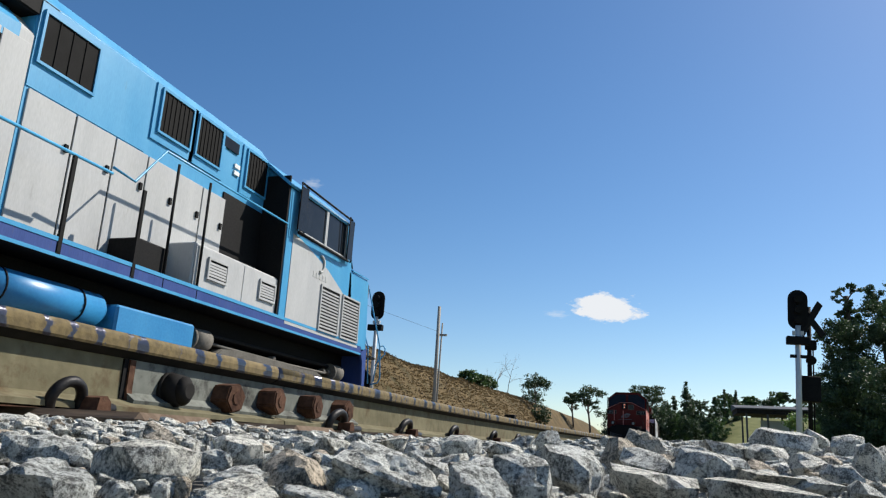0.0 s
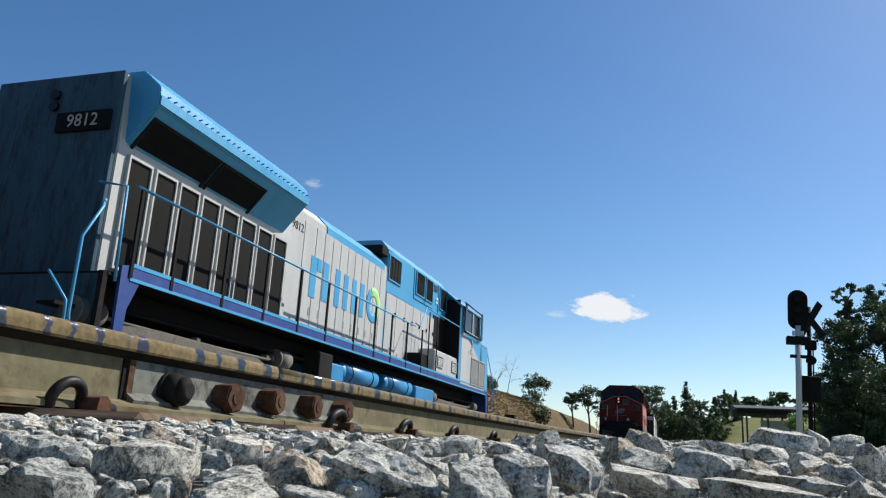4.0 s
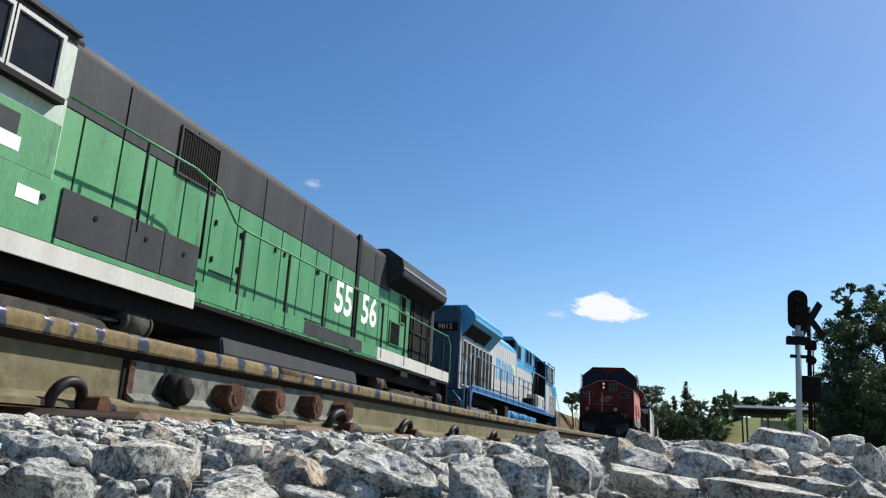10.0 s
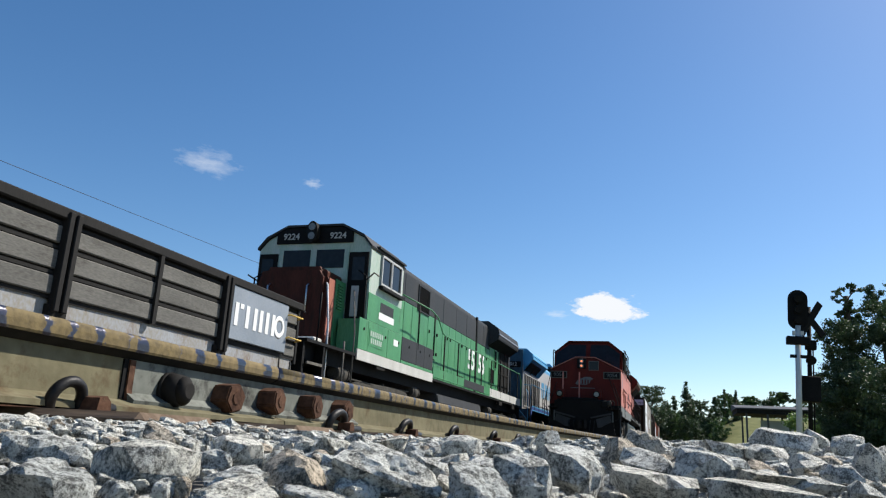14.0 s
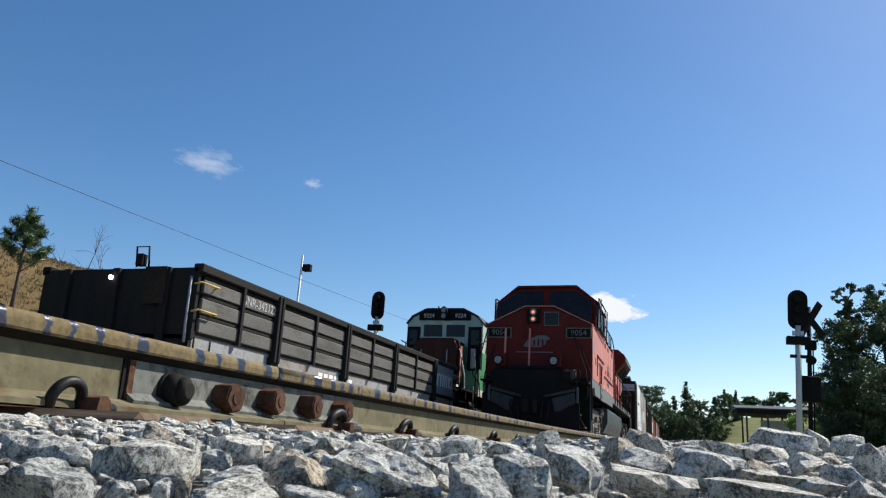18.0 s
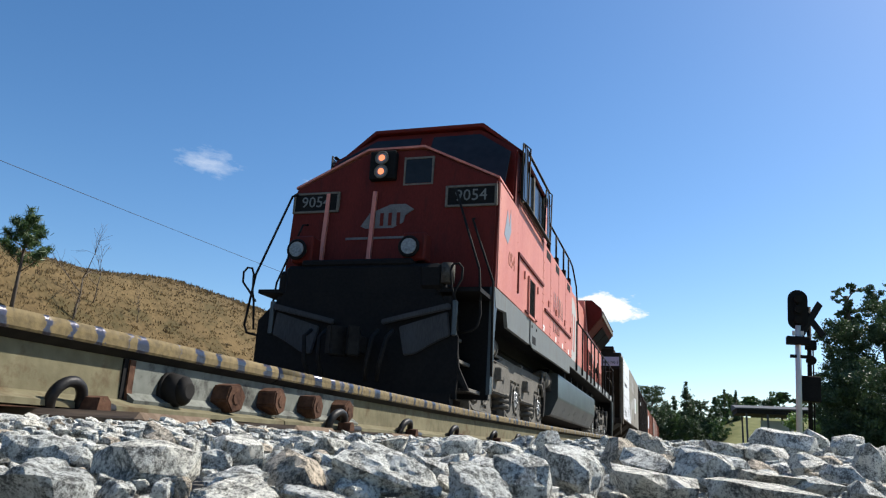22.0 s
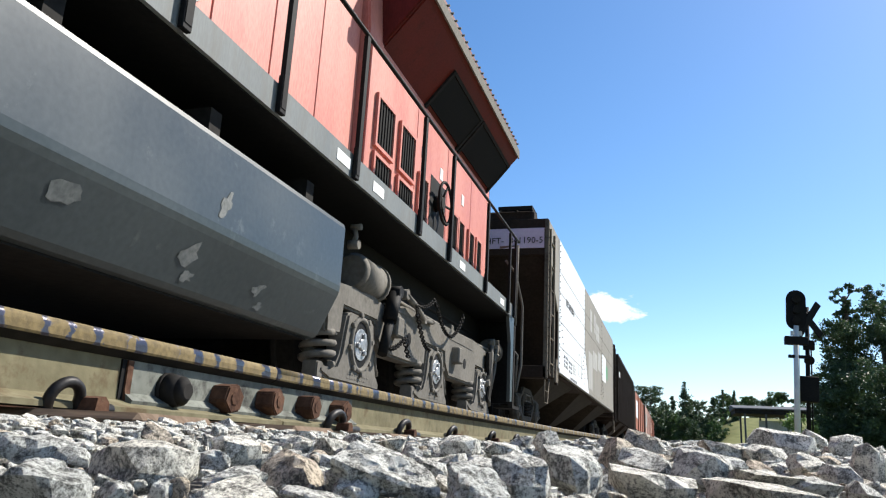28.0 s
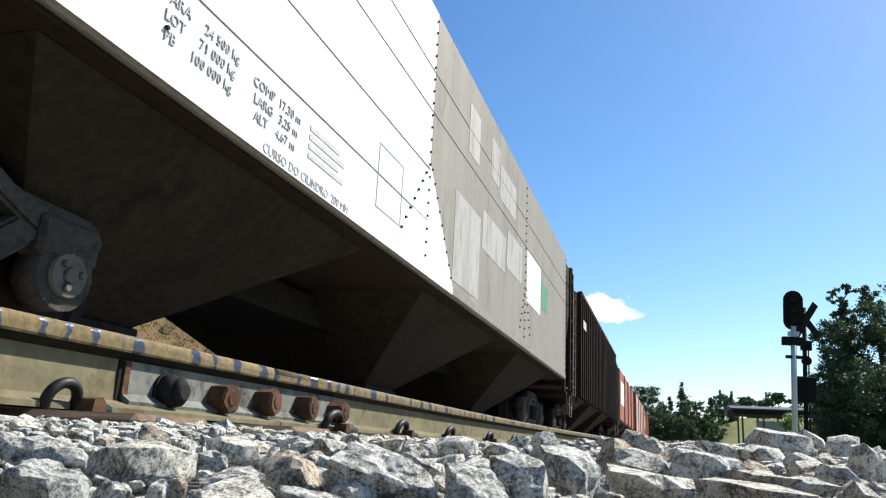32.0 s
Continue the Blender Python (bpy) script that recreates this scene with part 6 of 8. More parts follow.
    for a in (15.92, 16.6, 17.55):
        boxpart("sticker", v, "plate_white", 1.102, 1.108, a, a + 0.10, 2.78, 2.92)
    hw = bmesh.new()
    tube(hw, [(1.22, 16.50 + 0.24 * math.cos(t), 2.44 + 0.24 * math.sin(t)) for t in np.linspace(0, 6.283, 25)[:-1]], 0.018, 6, closed=True)
    for k in range(5):
        t = k * 1.2566
        tube(hw, ((1.16, 16.50, 2.44), (1.22, 16.50 + 0.24 * math.cos(t), 2.44 + 0.24 * math.sin(t))), 0.014, 4)
    disc(hw, (1.08, 16.50, 2.44), (1.20, 16.50, 2.44), 0.10, 14, 0.07)
    part("handbrake_wheel", hw, "bogie_dark", v, "grey spoked handbrake wheel")
    ps = [8.24, 9.39, 10.45, 11.4, 12.30, 13.38, 14.80, 15.75, 17.30, 18.61, 19.0]
    handrail(v, 1, 1.53, [(y, 2.70) for y in ps], 1.70, 2.7, "black" if not plain else c["grab"], [(8.24, 2.70), (19.2, 2.72)])
    up = [4.4, 5.45, 6.5, 7.3]
    for y in up:
        barpart("handrail_post", v, "black" if not plain else c["grab"], [(1.45, y, 3.2), (1.45, y, 3.95)], 0.022)
        boxpart("post_foot", v, "black", 1.40, 1.50, y - 0.05, y + 0.05, 3.30, 3.50)
    barpart("handrail", v, "black" if not plain else c["grab"], [(1.45, 3.98, 3.95), (1.45, 7.55, 3.98), (1.47, 7.85, 3.90), (1.52, 8.15, 3.5), (1.53, 8.50, 2.70)], 0.020)
    # -x flank: lower boxes, walkway and rails.
    boxpart("low_box", v, c["hood"], -1.44, -0.97, 3.75, 6.35, 1.61, 2.42, bevel=0.02)
    panels(v, v, -1, 1.44, [3.77, 5.05, 6.33], 1.66, 2.38, c["hood"])
    grille(v, -1, 1.465, 4.1, 4.55, 1.98, 2.24, c["hood"], 6, False, c["hood"])
    grille(v, -1, 1.465, 5.55, 6.0, 1.98, 2.24, c["hood"], 6, False, c["hood"])
    if plain:
        grille(v, -1, 1.508, 0.62, 1.42, 1.80, 2.62, "loco_white", 13, False, "loco_white")
        grille(v, -1, 1.508, 1.62, 2.42, 1.80, 2.62, "loco_white", 13, False, "loco_white")
        boxpart("step_box", v, "black", -1.46, -1.0, 6.9, 7.55, 1.61, 2.15, bevel=0.02)
        for y0, y1, z0, z1 in ((4.02, 4.66, 3.86, 4.52), (5.46, 6.08, 3.88, 4.52), (6.26, 6.96, 3.88, 4.52)):
            boxpart("upper_door", v, "blue", -1.003, -0.98, y0 - 0.14, y1 + 0.14, z0 - 0.14, 4.60, bevel=0.005)
            grille(v, -1, 1.004, y0, y1, z0 + 0.03, 4.53, "blue", 7)
        boxpart("small_window", v, "glass", -1.006, -0.98, 4.94, 5.36, 4.34, 4.52)
        for z in (3.98, 4.10):
            boxpart("sticker", v, "plate_white", -1.008, -0.98, 4.85, 5.0, z, z + 0.07)
        grille(v, -1, 0.993, 8.25, 9.1, 3.85, 4.46, "blue", 4)
        boxpart("ridge_box", v, "black", -0.98, -0.2, 8.9, 9.6, 4.38, 4.62, bevel=0.02)
        boxpart("upper_skin", v, "blue", -0.992, -0.98, 7.15, 9.18, 3.50, 4.58)
        part("roof_rim", prism(bmesh.new(), [(-0.985, 3.90), (-0.998, 3.90), (-0.998, 4.13), (-0.73, 4.40), (-0.72, 4.385), (-0.985, 4.12)], "y", 9.4, 12.75), "blue", v, "sky blue roof edge")
        boxpart("roof_cap", v, "black", -0.6, 0.6, 12.9, 13.9, 4.38, 4.50, bevel=0.04)
        boxpart("seam_backing", v, "black", -0.987, -0.979, 5.15, 9.13, 1.68, 3.46)
        boxpart("seam_backing", v, "black", -0.987, -0.979, 9.24, 14.34, 1.68, 3.96)
        panels(v, v, -1, 0.98, [5.12, 5.75, 6.4, 7.05, 7.7, 8.4, 9.15], 1.66, 3.48, c["hood"], gap=0.024, knob=2.95)
        panels(v, v, -1, 0.98, [9.22, 9.62, 10.02, 10.42, 10.82, 11.22, 11.62, 12.02, 12.42, 12.82, 13.22, 13.75, 14.36], 1.66, 3.98, c["hood"], gap=0.024, knob=None)
        # Large painted word mark, as plain shapes.
        def shape(bm, material, label):
            part("word_mark", bm, material, v, label)
        b = bmesh.new()
        box(b, -1.011, -1.0, 13.10, 13.36, 2.52, 3.36)
        box(b, -1.011, -1.0, 12.88, 13.08, 3.10, 3.36)
        shape(b, "blue", "blue painted bar shape")
        b = bmesh.new()
        for y in (12.66, 12.06):
            box(b, -1.011, -1.0, y - 0.125, y + 0.125, 2.54, 3.36)
        shape(b, "blue", "blue painted bar shape")
        b = bmesh.new()
        for y in (11.62, 11.16, 10.70):
            box(b, -1.011, -1.0, y - 0.12, y + 0.12, 2.56, 3.34)
        shape(b, "blue", "blue painted bar shape")
        for k, (t0, t1, mm) in enumerate(((0.0, math.pi, "blue"), (math.pi, 2 * math.pi, "lime"))):
            b = bmesh.new()
            pts = [(-1.006, 9.98 - 0.32 * math.sin(t + 2.6), 2.97 + 0.32 * math.cos(t + 2.6)) for t in np.linspace(t0, t1, 16)]
            tube(b, pts, 0.12, 6)
            for q in b.verts:
                q.co.x = -1.006 + (q.co.x + 1.006) * 0.04
            shape(b, mm, "half of a painted ring")
        for k in range(9):
            boxpart("faint_bar", v, "sign_grey", -1.007, -1.0, 13.25 - 0.42 * k, 13.31 - 0.42 * k, 2.14, 2.30, label="faint pale blue painted bar")
        lettering("9812", 0.24, "plate_black", v, facing(-1.006, 14.04, 3.77, -1), "number")
        b = bmesh.new()
        tube(b, [(-1.514, 2.55 + 0.14 * math.cos(t), 3.02 + 0.16 * math.sin(t)) for t in np.linspace(1.4, 4.9, 10)], 0.03, 5)
        part("badge", b, "letter_grey", v, "pale crescent badge")
        for k in range(5):
            boxpart("badge_bar", v, "letter_grey", -1.514, -1.508, 2.22 + 0.13 * k, 2.30 + 0.13 * k, 2.72, 2.82)
        # White sweep on the cab flank.
        b = bmesh.new()
        prism(b, [(3.4, 3.28), (2.2, 2.98), (1.3, 2.62), (0.72, 2.2), (0.50, 1.9), (0.52, 1.68), (3.7, 1.68), (3.7, 3.30)], "x", -1.508, -1.49)
        part("flank_skin", b, "loco_white", v, "white swept panel on the cab flank")
        # Black sheets darken the recess behind the cab.
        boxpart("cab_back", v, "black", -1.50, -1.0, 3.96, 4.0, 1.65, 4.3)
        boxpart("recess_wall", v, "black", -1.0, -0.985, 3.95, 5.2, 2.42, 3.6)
    # Radiator screens on the -x flank.
    for k in range(8):
        a = 14.62 + 0.55 * k
        fb = bmesh.new()
        for d in ((a - 0.03, a + 0.0, 1.75, 3.30), (a + 0.42, a + 0.45, 1.75, 3.30), (a, a + 0.42, 1.75, 1.79), (a, a + 0.42, 3.26, 3.30)):
            box(fb, -1.13, -1.085, *d)
        gp = boxpart("screen", v, "grille", -1.105, -1.085, a, a + 0.42, 1.79, 3.26, label="tall black radiator screen")
        part("screen_frame", fb, "loco_white" if plain else c["hood"], gp)
    pn = [7.6, 8.8, 9.9, 10.95, 12.1, 13.45, 14.6, 15.8, 17.0, 18.2, 19.0]
    handrail(v, -1, 1.50, [(y, 2.76) for y in pn], 1.72, 2.76, "black", [])
    barpart("handrail", v, "blue" if plain else "black", [(-1.50, 8.2, 2.76), (-1.50, 19.1, 2.76)], 0.020)
    if plain:
        for y in (7.0, 6.25):
            barpart("handrail_post", v, "black", [(-1.49, y, 1.6), (-1.49, y, 3.34)], 0.02)
        barpart("handrail", v, "blue", [(-1.50, 8.2, 2.84), (-1.50, 7.8, 2.80), (-1.49, 7.29, 3.42), (-1.49, 3.9, 3.42)], 0.018)
    # Tank or air reservoirs.
    if plain:
        for a, b in ((7.80, 9.60), (10.2, 12.05)):
            rb = bmesh.new()
            disc(rb, (-1.18, a, 1.16), (-1.18, b, 1.16), 0.205, 22)
            disc(rb, (-1.18, b, 1.16), (-1.18, b + 0.1, 1.16), 0.205, 22, 0.13)
            disc(rb, (-1.18, a - 0.1, 1.16), (-1.18, a, 1.16), 0.13, 22, 0.205)
            rv = part("air_reservoir", rb, "tank_blue", v, "sky blue cylindrical air reservoir")
            for y in (a + 0.35, b - 0.35):
                part("strap", tube(bmesh.new(), [(-1.18 + 0.21 * math.cos(t), y, 1.16 + 0.21 * math.sin(t)) for t in np.linspace(0, 6.283, 23)[:-1]], 0.012, 4, closed=True), "black", rv)
        boxpart("battery_box", v, "tank_blue", -1.42, -0.6, 6.05, 7.65, 0.66, 1.26, bevel=0.03, label="sky blue underframe box with rust")
        boxpart("battery_box", v, "tank_blue", -1.42, -0.6, 12.25, 13.15, 0.66, 1.26, bevel=0.03, label="sky blue underframe box")
        boxpart("fuel_tank", v, "black", -0.95, 1.3, 6.2, 13.0, 0.35, 1.28, bevel=0.05)
        boxpart("step_frame", v, "bogie_dark", -1.46, -1.1, 12.9, 13.5, 0.9, 1.40, bevel=0.02)
    else:
        right = [(1.19, 0.462), (1.235, 0.472), (1.262, 0.498), (1.385, 0.765), (1.398, 0.80), (1.403, 0.84), (1.403, 1.262), (1.392, 1.292), (1.36, 1.305)]
        tank = right + [(-x, z) for x, z in right[::-1]]
        shell = part("fuel_tank", prism(bmesh.new(), tank, "y", 6.25, 13.55), "tank", v, "grey fuel tank with scuffed patches")
        # Added black sheet: shade below the tank is put into its colour.
        boxpart("tank_floor", shell, "bogie_dark", -1.20, 1.20, 6.30, 13.50, 0.452, 0.47, label="black sheet for the shade under the tank")
        scr = np.random.default_rng(31)
        for y, z, wy, wz in ((9.40, 0.66, 0.26, 0.06), (9.72, 0.53, 0.09, 0.035), (9.98, 0.51, 0.05, 0.025), (10.36, 0.60, 0.10, 0.03), (11.08, 0.68, 0.10, 0.05), (11.92, 0.65, 0.07, 0.075), (11.98, 0.55, 0.06, 0.03), (12.62, 0.62, 0.06, 0.06), (12.70, 0.53, 0.05, 0.03), (12.08, 0.95, 0.05, 0.085), (8.60, 0.60, 0.14, 0.05), (7.60, 0.64, 0.18, 0.06)):
            sb = bmesh.new()
            outline = []
            for a in np.linspace(0, 2 * math.pi, 15)[:-1]:
                q = scr.uniform(0.45, 1.15)
                zz = max(0.503, min(z + wz * q * math.sin(a), 1.2 if z > 0.8 else 0.762))
                xx = 1.406 if z > 0.8 else 1.2655 + (zz - 0.498) * 0.4607
                outline.append(sb.verts.new((xx, y + wy * q * math.cos(a) + 0.4 * (zz - z), zz)))
            hub = sb.verts.new((1.406 if z > 0.8 else 1.2655 + (z - 0.498) * 0.4607, y, z))
            for p, q in zip(outline, outline[1:] + outline[:1]):
                sb.faces.new((hub, p, q))
            part("scuff", sb, "scuff", shell, "pale scraped paint patch")
        boxpart("tank_saddle", v, "black", -1.2, 1.2, 6.4, 13.4, 1.29, 1.40)
        part("sand_funnel", disc(bmesh.new(), (1.12, 5.95, 0.92), (1.12, 5.95, 1.22), 0.20, 16, 0.10), "bogie_dark", v, "dark funnel hanging under the sill")
        for k in range(6):
            boxpart("bracket", v, "bogie_dark", 1.1, 1.36, 7.5 + 1.1 * k, 7.6 + 1.1 * k, 1.29, 1.44)
    for k in range(3):
        barpart("pipe", v, "black", [(0.75 + 0.10 * k, 0.6, 1.30), (0.75 + 0.10 * k, 18.9, 1.32)], 0.022)
        barpart("pipe", v, "bogie_dark", [(-0.9 - 0.12 * k, 0.6, 1.22), (-0.9 - 0.12 * k, 19.0, 1.24)], 0.03)
    gear = "bogie"
    for ya, za, yb, zb, sag in (CHAINS if not plain else ()):
        pts = [(1.33, ya + (yb - ya) * f, za + (zb - za) * f - 4 * sag * f * (1 - f)) for f in np.linspace(0, 1, max(4, int((abs(yb - ya) + abs(zb - za) + 2.5 * sag) / 0.042)))]
        chain = bmesh.new()
        for q, (p0, p1) in enumerate(zip(pts, pts[1:])):
            p0, p1 = Vector(p0), Vector(p1)
            way = (p1 - p0).normalized()
            wide = Vector((1, 0, 0)) if q % 2 else way.cross(Vector((1, 0, 0))).normalized()
            mid, ln = (p0 + p1) / 2, (p1 - p0).length * 0.72
            tube(chain, [mid + way * ln * math.cos(t) + wide * 0.020 * math.sin(t) for t in np.linspace(0, 6.283, 9)[:-1]], 0.0075, 4, closed=True)
        part("chain", chain, "bogie_dark", v, "slack hanging chain")
    strut = bmesh.new()
    disc(strut, (1.30, 14.90, 1.06), (1.31, 14.79, 0.80), 0.062, 14)
    disc(strut, (1.31, 14.79, 0.80), (1.31, 14.67, 0.50), 0.042, 12)
    disc(strut, (1.22, 14.91, 1.08), (1.36, 14.91, 1.08), 0.055, 12)
    part("damper", strut, "black", v, "black telescopic damper strut")
    for ya in ((18.50, 5.00) if not plain else ()):
        hang = [(0.0, 1.02), (0.22, 1.05), (0.30, 0.80), (0.24, 0.52), (0.12, 0.36), (0.02, 0.40), (0.10, 0.62), (0.02, 0.82)]
        part("brake_hanger", prism(bmesh.new(), [(ya + u, w) for u, w in hang], "x", 1.262, 1.31, bevel=0.012), "bogie_dark", v, "dark hanging brake bracket")
    for k, (ya, za, yb, zb, r) in enumerate(((14.0, 1.27, 14.02, 1.42, 0.022), (14.02, 1.42, 14.10, 1.46, 0.016), (18.75, 1.18, 18.55, 0.62, 0.030), (18.95, 1.14, 18.72, 0.55, 0.022), (18.55, 0.62, 18.80, 0.34, 0.026), (19.02, 1.22, 19.20, 1.20, 0.020), (18.86, 0.98, 19.08, 1.05, 0.034), (15.2, 1.12, 15.75, 0.98, 0.030), (15.75, 0.98, 16.15, 1.02, 0.026), (5.05, 1.16, 4.86, 0.92, 0.026), (5.28, 1.20, 5.42, 1.22, 0.018), (4.86, 0.92, 4.98, 0.74, 0.022))):
        lever = tube(bmesh.new(), ((1.26 + 0.012 * (k % 4), ya, za), (1.275 + 0.012 * (k % 4), (ya + yb) / 2 + 0.02, (za + zb) / 2), (1.26 + 0.012 * (k % 4), yb, zb)), r, 7)
        disc(lever, (1.23, ya, za), (1.32, ya, za), r * 1.7, 8)
        part("brake_lever", lever, gear, v, "dusty brake lever")
    for ys in ((0.70, 2.72, 4.76), (14.33, 16.36, 18.40)):
        six_wheel_bogie(v, ys, 1, gear)
        for y in ys:
            wheelset(v, y, 0.533, 1.262, 0.125, "chrome")
    # Rear end.
    for s in (-1, 1):
        rb = bmesh.new()
        tube(rb, ((s * 1.50, 19.25, 1.5), (s * 1.50, 19.3, 2.7), (s * 1.2, 19.45, 2.72)), 0.020, 6)
        tube(rb, ((s * 1.44, 19.72, 0.6), (s * 1.48, 19.85, 1.0), (s * 1.48, 19.85, 1.9), (s * 1.42, 19.55, 2.35), (s * 1.30, 19.40, 2.5)), 0.020, 6)
        tube(rb, ((s * 1.40, 19.8, 0.6), (s * 1.42, 19.86, 1.15), (s * 1.1, 19.86, 1.5)), 0.018, 6)
        part("grab_rail", rb, "bogie" if not plain else c["grab"], v)
        lb = bmesh.new()
        box(lb, *sorted((s * 1.40, s * 1.47)), 19.34, 19.42, 0.34, 1.60)
        part("stringer", lb, "bogie_dark", v)
        for z, xo in ((0.38, 1.46), (0.78, 1.34), (1.16, 1.22)):
            boxpart("step", v, "bogie_dark", *sorted((s * (xo - 0.28), s * xo)), 19.38, 19.80, z - 0.035, z, label="worn corner step")
            boxpart("step_edge", v, "bogie_dark", *sorted((s * (xo - 0.02), s * (xo + 0.008))), 19.36, 19.82, z - 0.04, z + 0.004)
        part("bulkhead_flange", prism(bmesh.new(), [(18.80, 1.58), (19.02, 1.75), (19.16, 1.72), (19.13, 0.42), (19.0, 0.41), (18.97, 1.2)], "x", *sorted((s * 1.455, s * 1.50))), "tank" if not plain else c["sill"], v, "narrow grey bulkhead edge")
    boxpart("rear_plate", v, c["rear"], -1.4, 1.4, 19.3, 19.36, 0.4, 1.58)
    boxpart("rear_hood_end", v, c["rear"], -1.06, 1.06, 19.12, 19.2, 1.61, 4.40, bevel=0.01, label="flat hood end wall")
    if plain:
        nb = boxpart("number_board", v, "black", -0.98, -0.1, 19.2, 19.24, 3.55, 3.83, bevel=0.005)
        lettering(number, 0.26, "letter_grey", nb, pose(-0.54, 19.246, 3.69, 90, 0, 180), "number")
        for z in (4.12, 3.95):
            part("headlight", disc(bmesh.new(), (0.0, 19.2, z), (0.0, 19.25, z), 0.07, 14), "glass", v)
    coupler(v, 19.75, 1)
    return v
def two_axle_bogie(v, yc, material):
    """Freight bogie with cast side frames, coil springs and roller bearings."""
    for s in (-1, 1):
        a, b = sorted((s * 1.03, s * 1.13))
        chord = [(-1.12, 0.62), (-1.05, 0.70), (-0.62, 0.72), (-0.35, 0.86), (0.35, 0.86), (0.62, 0.72), (1.05, 0.70), (1.12, 0.62), (1.08, 0.52), (0.72, 0.57), (0.32, 0.75), (-0.32, 0.75), (-0.72, 0.57), (-1.08, 0.52)]
        cast = prism(bmesh.new(), [(yc + u, w) for u, w in chord], "x", a, b, bevel=0.018)
        for e in (-1, 1):
            prism(cast, [(yc + e * u, w) for u, w in ((0.80, 0.57), (0.64, 0.62), (0.34, 0.37), (0.44, 0.285))], "x", a + 0.004, b - 0.004, bevel=0.018)
            box(cast, a + 0.008, b - 0.008, *sorted((yc + e * 0.25, yc + e * 0.33)), 0.33, 0.79, bevel=0.012)
        box(cast, a + 0.002, b - 0.002, yc - 0.43, yc + 0.43, 0.28, 0.37, bevel=0.018)
        sf = part("side_frame", cast, material, v, "open cast freight bogie side frame")
        sp = bmesh.new()
        for e in (-0.15, 0.0, 0.15):
            coil(sp, s * 1.11, yc + e, 0.375, 0.60, 0.055, 0.017, 4)
        part("spring_nest", sp, "bogie_dark", sf, "dark greasy coil springs")
        bl = bmesh.new()
        for p0, p1, q0, q1 in ((-0.235, 0.235, 0.60, 0.635), (-0.235, 0.235, 0.715, 0.745), (-0.235, -0.20, 0.637, 0.713), (0.20, 0.235, 0.637, 0.713)):
            box(bl, *sorted((s * 1.02, s * 1.15)), yc + p0, yc + p1, q0, q1, bevel=0.006)
        part("bolster_end", bl, "bogie", sf, "hollow bolster end")
        for e in (-0.90, 0.90):
            ab = bmesh.new()
            disc(ab, (s * 1.02, yc + e, 0.42), (s * 1.15, yc + e, 0.42), 0.155, 16)
            box(ab, *sorted((s * 1.02, s * 1.16)), yc + e - 0.17, yc + e + 0.17, 0.48, 0.66, bevel=0.02)
            part("bearing_adapter", ab, material, v)
    boxpart("bolster", v, "bogie_dark", -1.02, 1.02, yc - 0.2, yc + 0.2, 0.50, 0.86, bevel=0.02)
    for e in (-0.90, 0.90):
        wheelset(v, yc + e, 0.42, 1.175, 0.095, "bogie")
        for s in (-1, 1):
            boxpart("brake_shoe", v, "bogie_dark", s * 0.85 - 0.06, s * 0.85 + 0.06, yc + e * 0.42 - 0.05, yc + e * 0.42 + 0.05, 0.2, 0.6, bevel=0.02)


def ladder(v, x, y0, y1, z0, z1, rungs, material):
    lb = bmesh.new()
    for y in (y0, y1):
        box(lb, x - 0.02, x + 0.02, y - 0.03, y + 0.03, z0, z1)
    for k in range(rungs):
        z = z0 + (z1 - z0) * (k + 0.5) / rungs
        tube(lb, ((x, y0, z), (x, y1, z)), 0.014, 5)
    return part("ladder", lb, material, v, "steel side ladder")


POSTS = (6.42, 7.94, 9.44, 11.02, 12.54, 14.12, 15.9, 17.45)


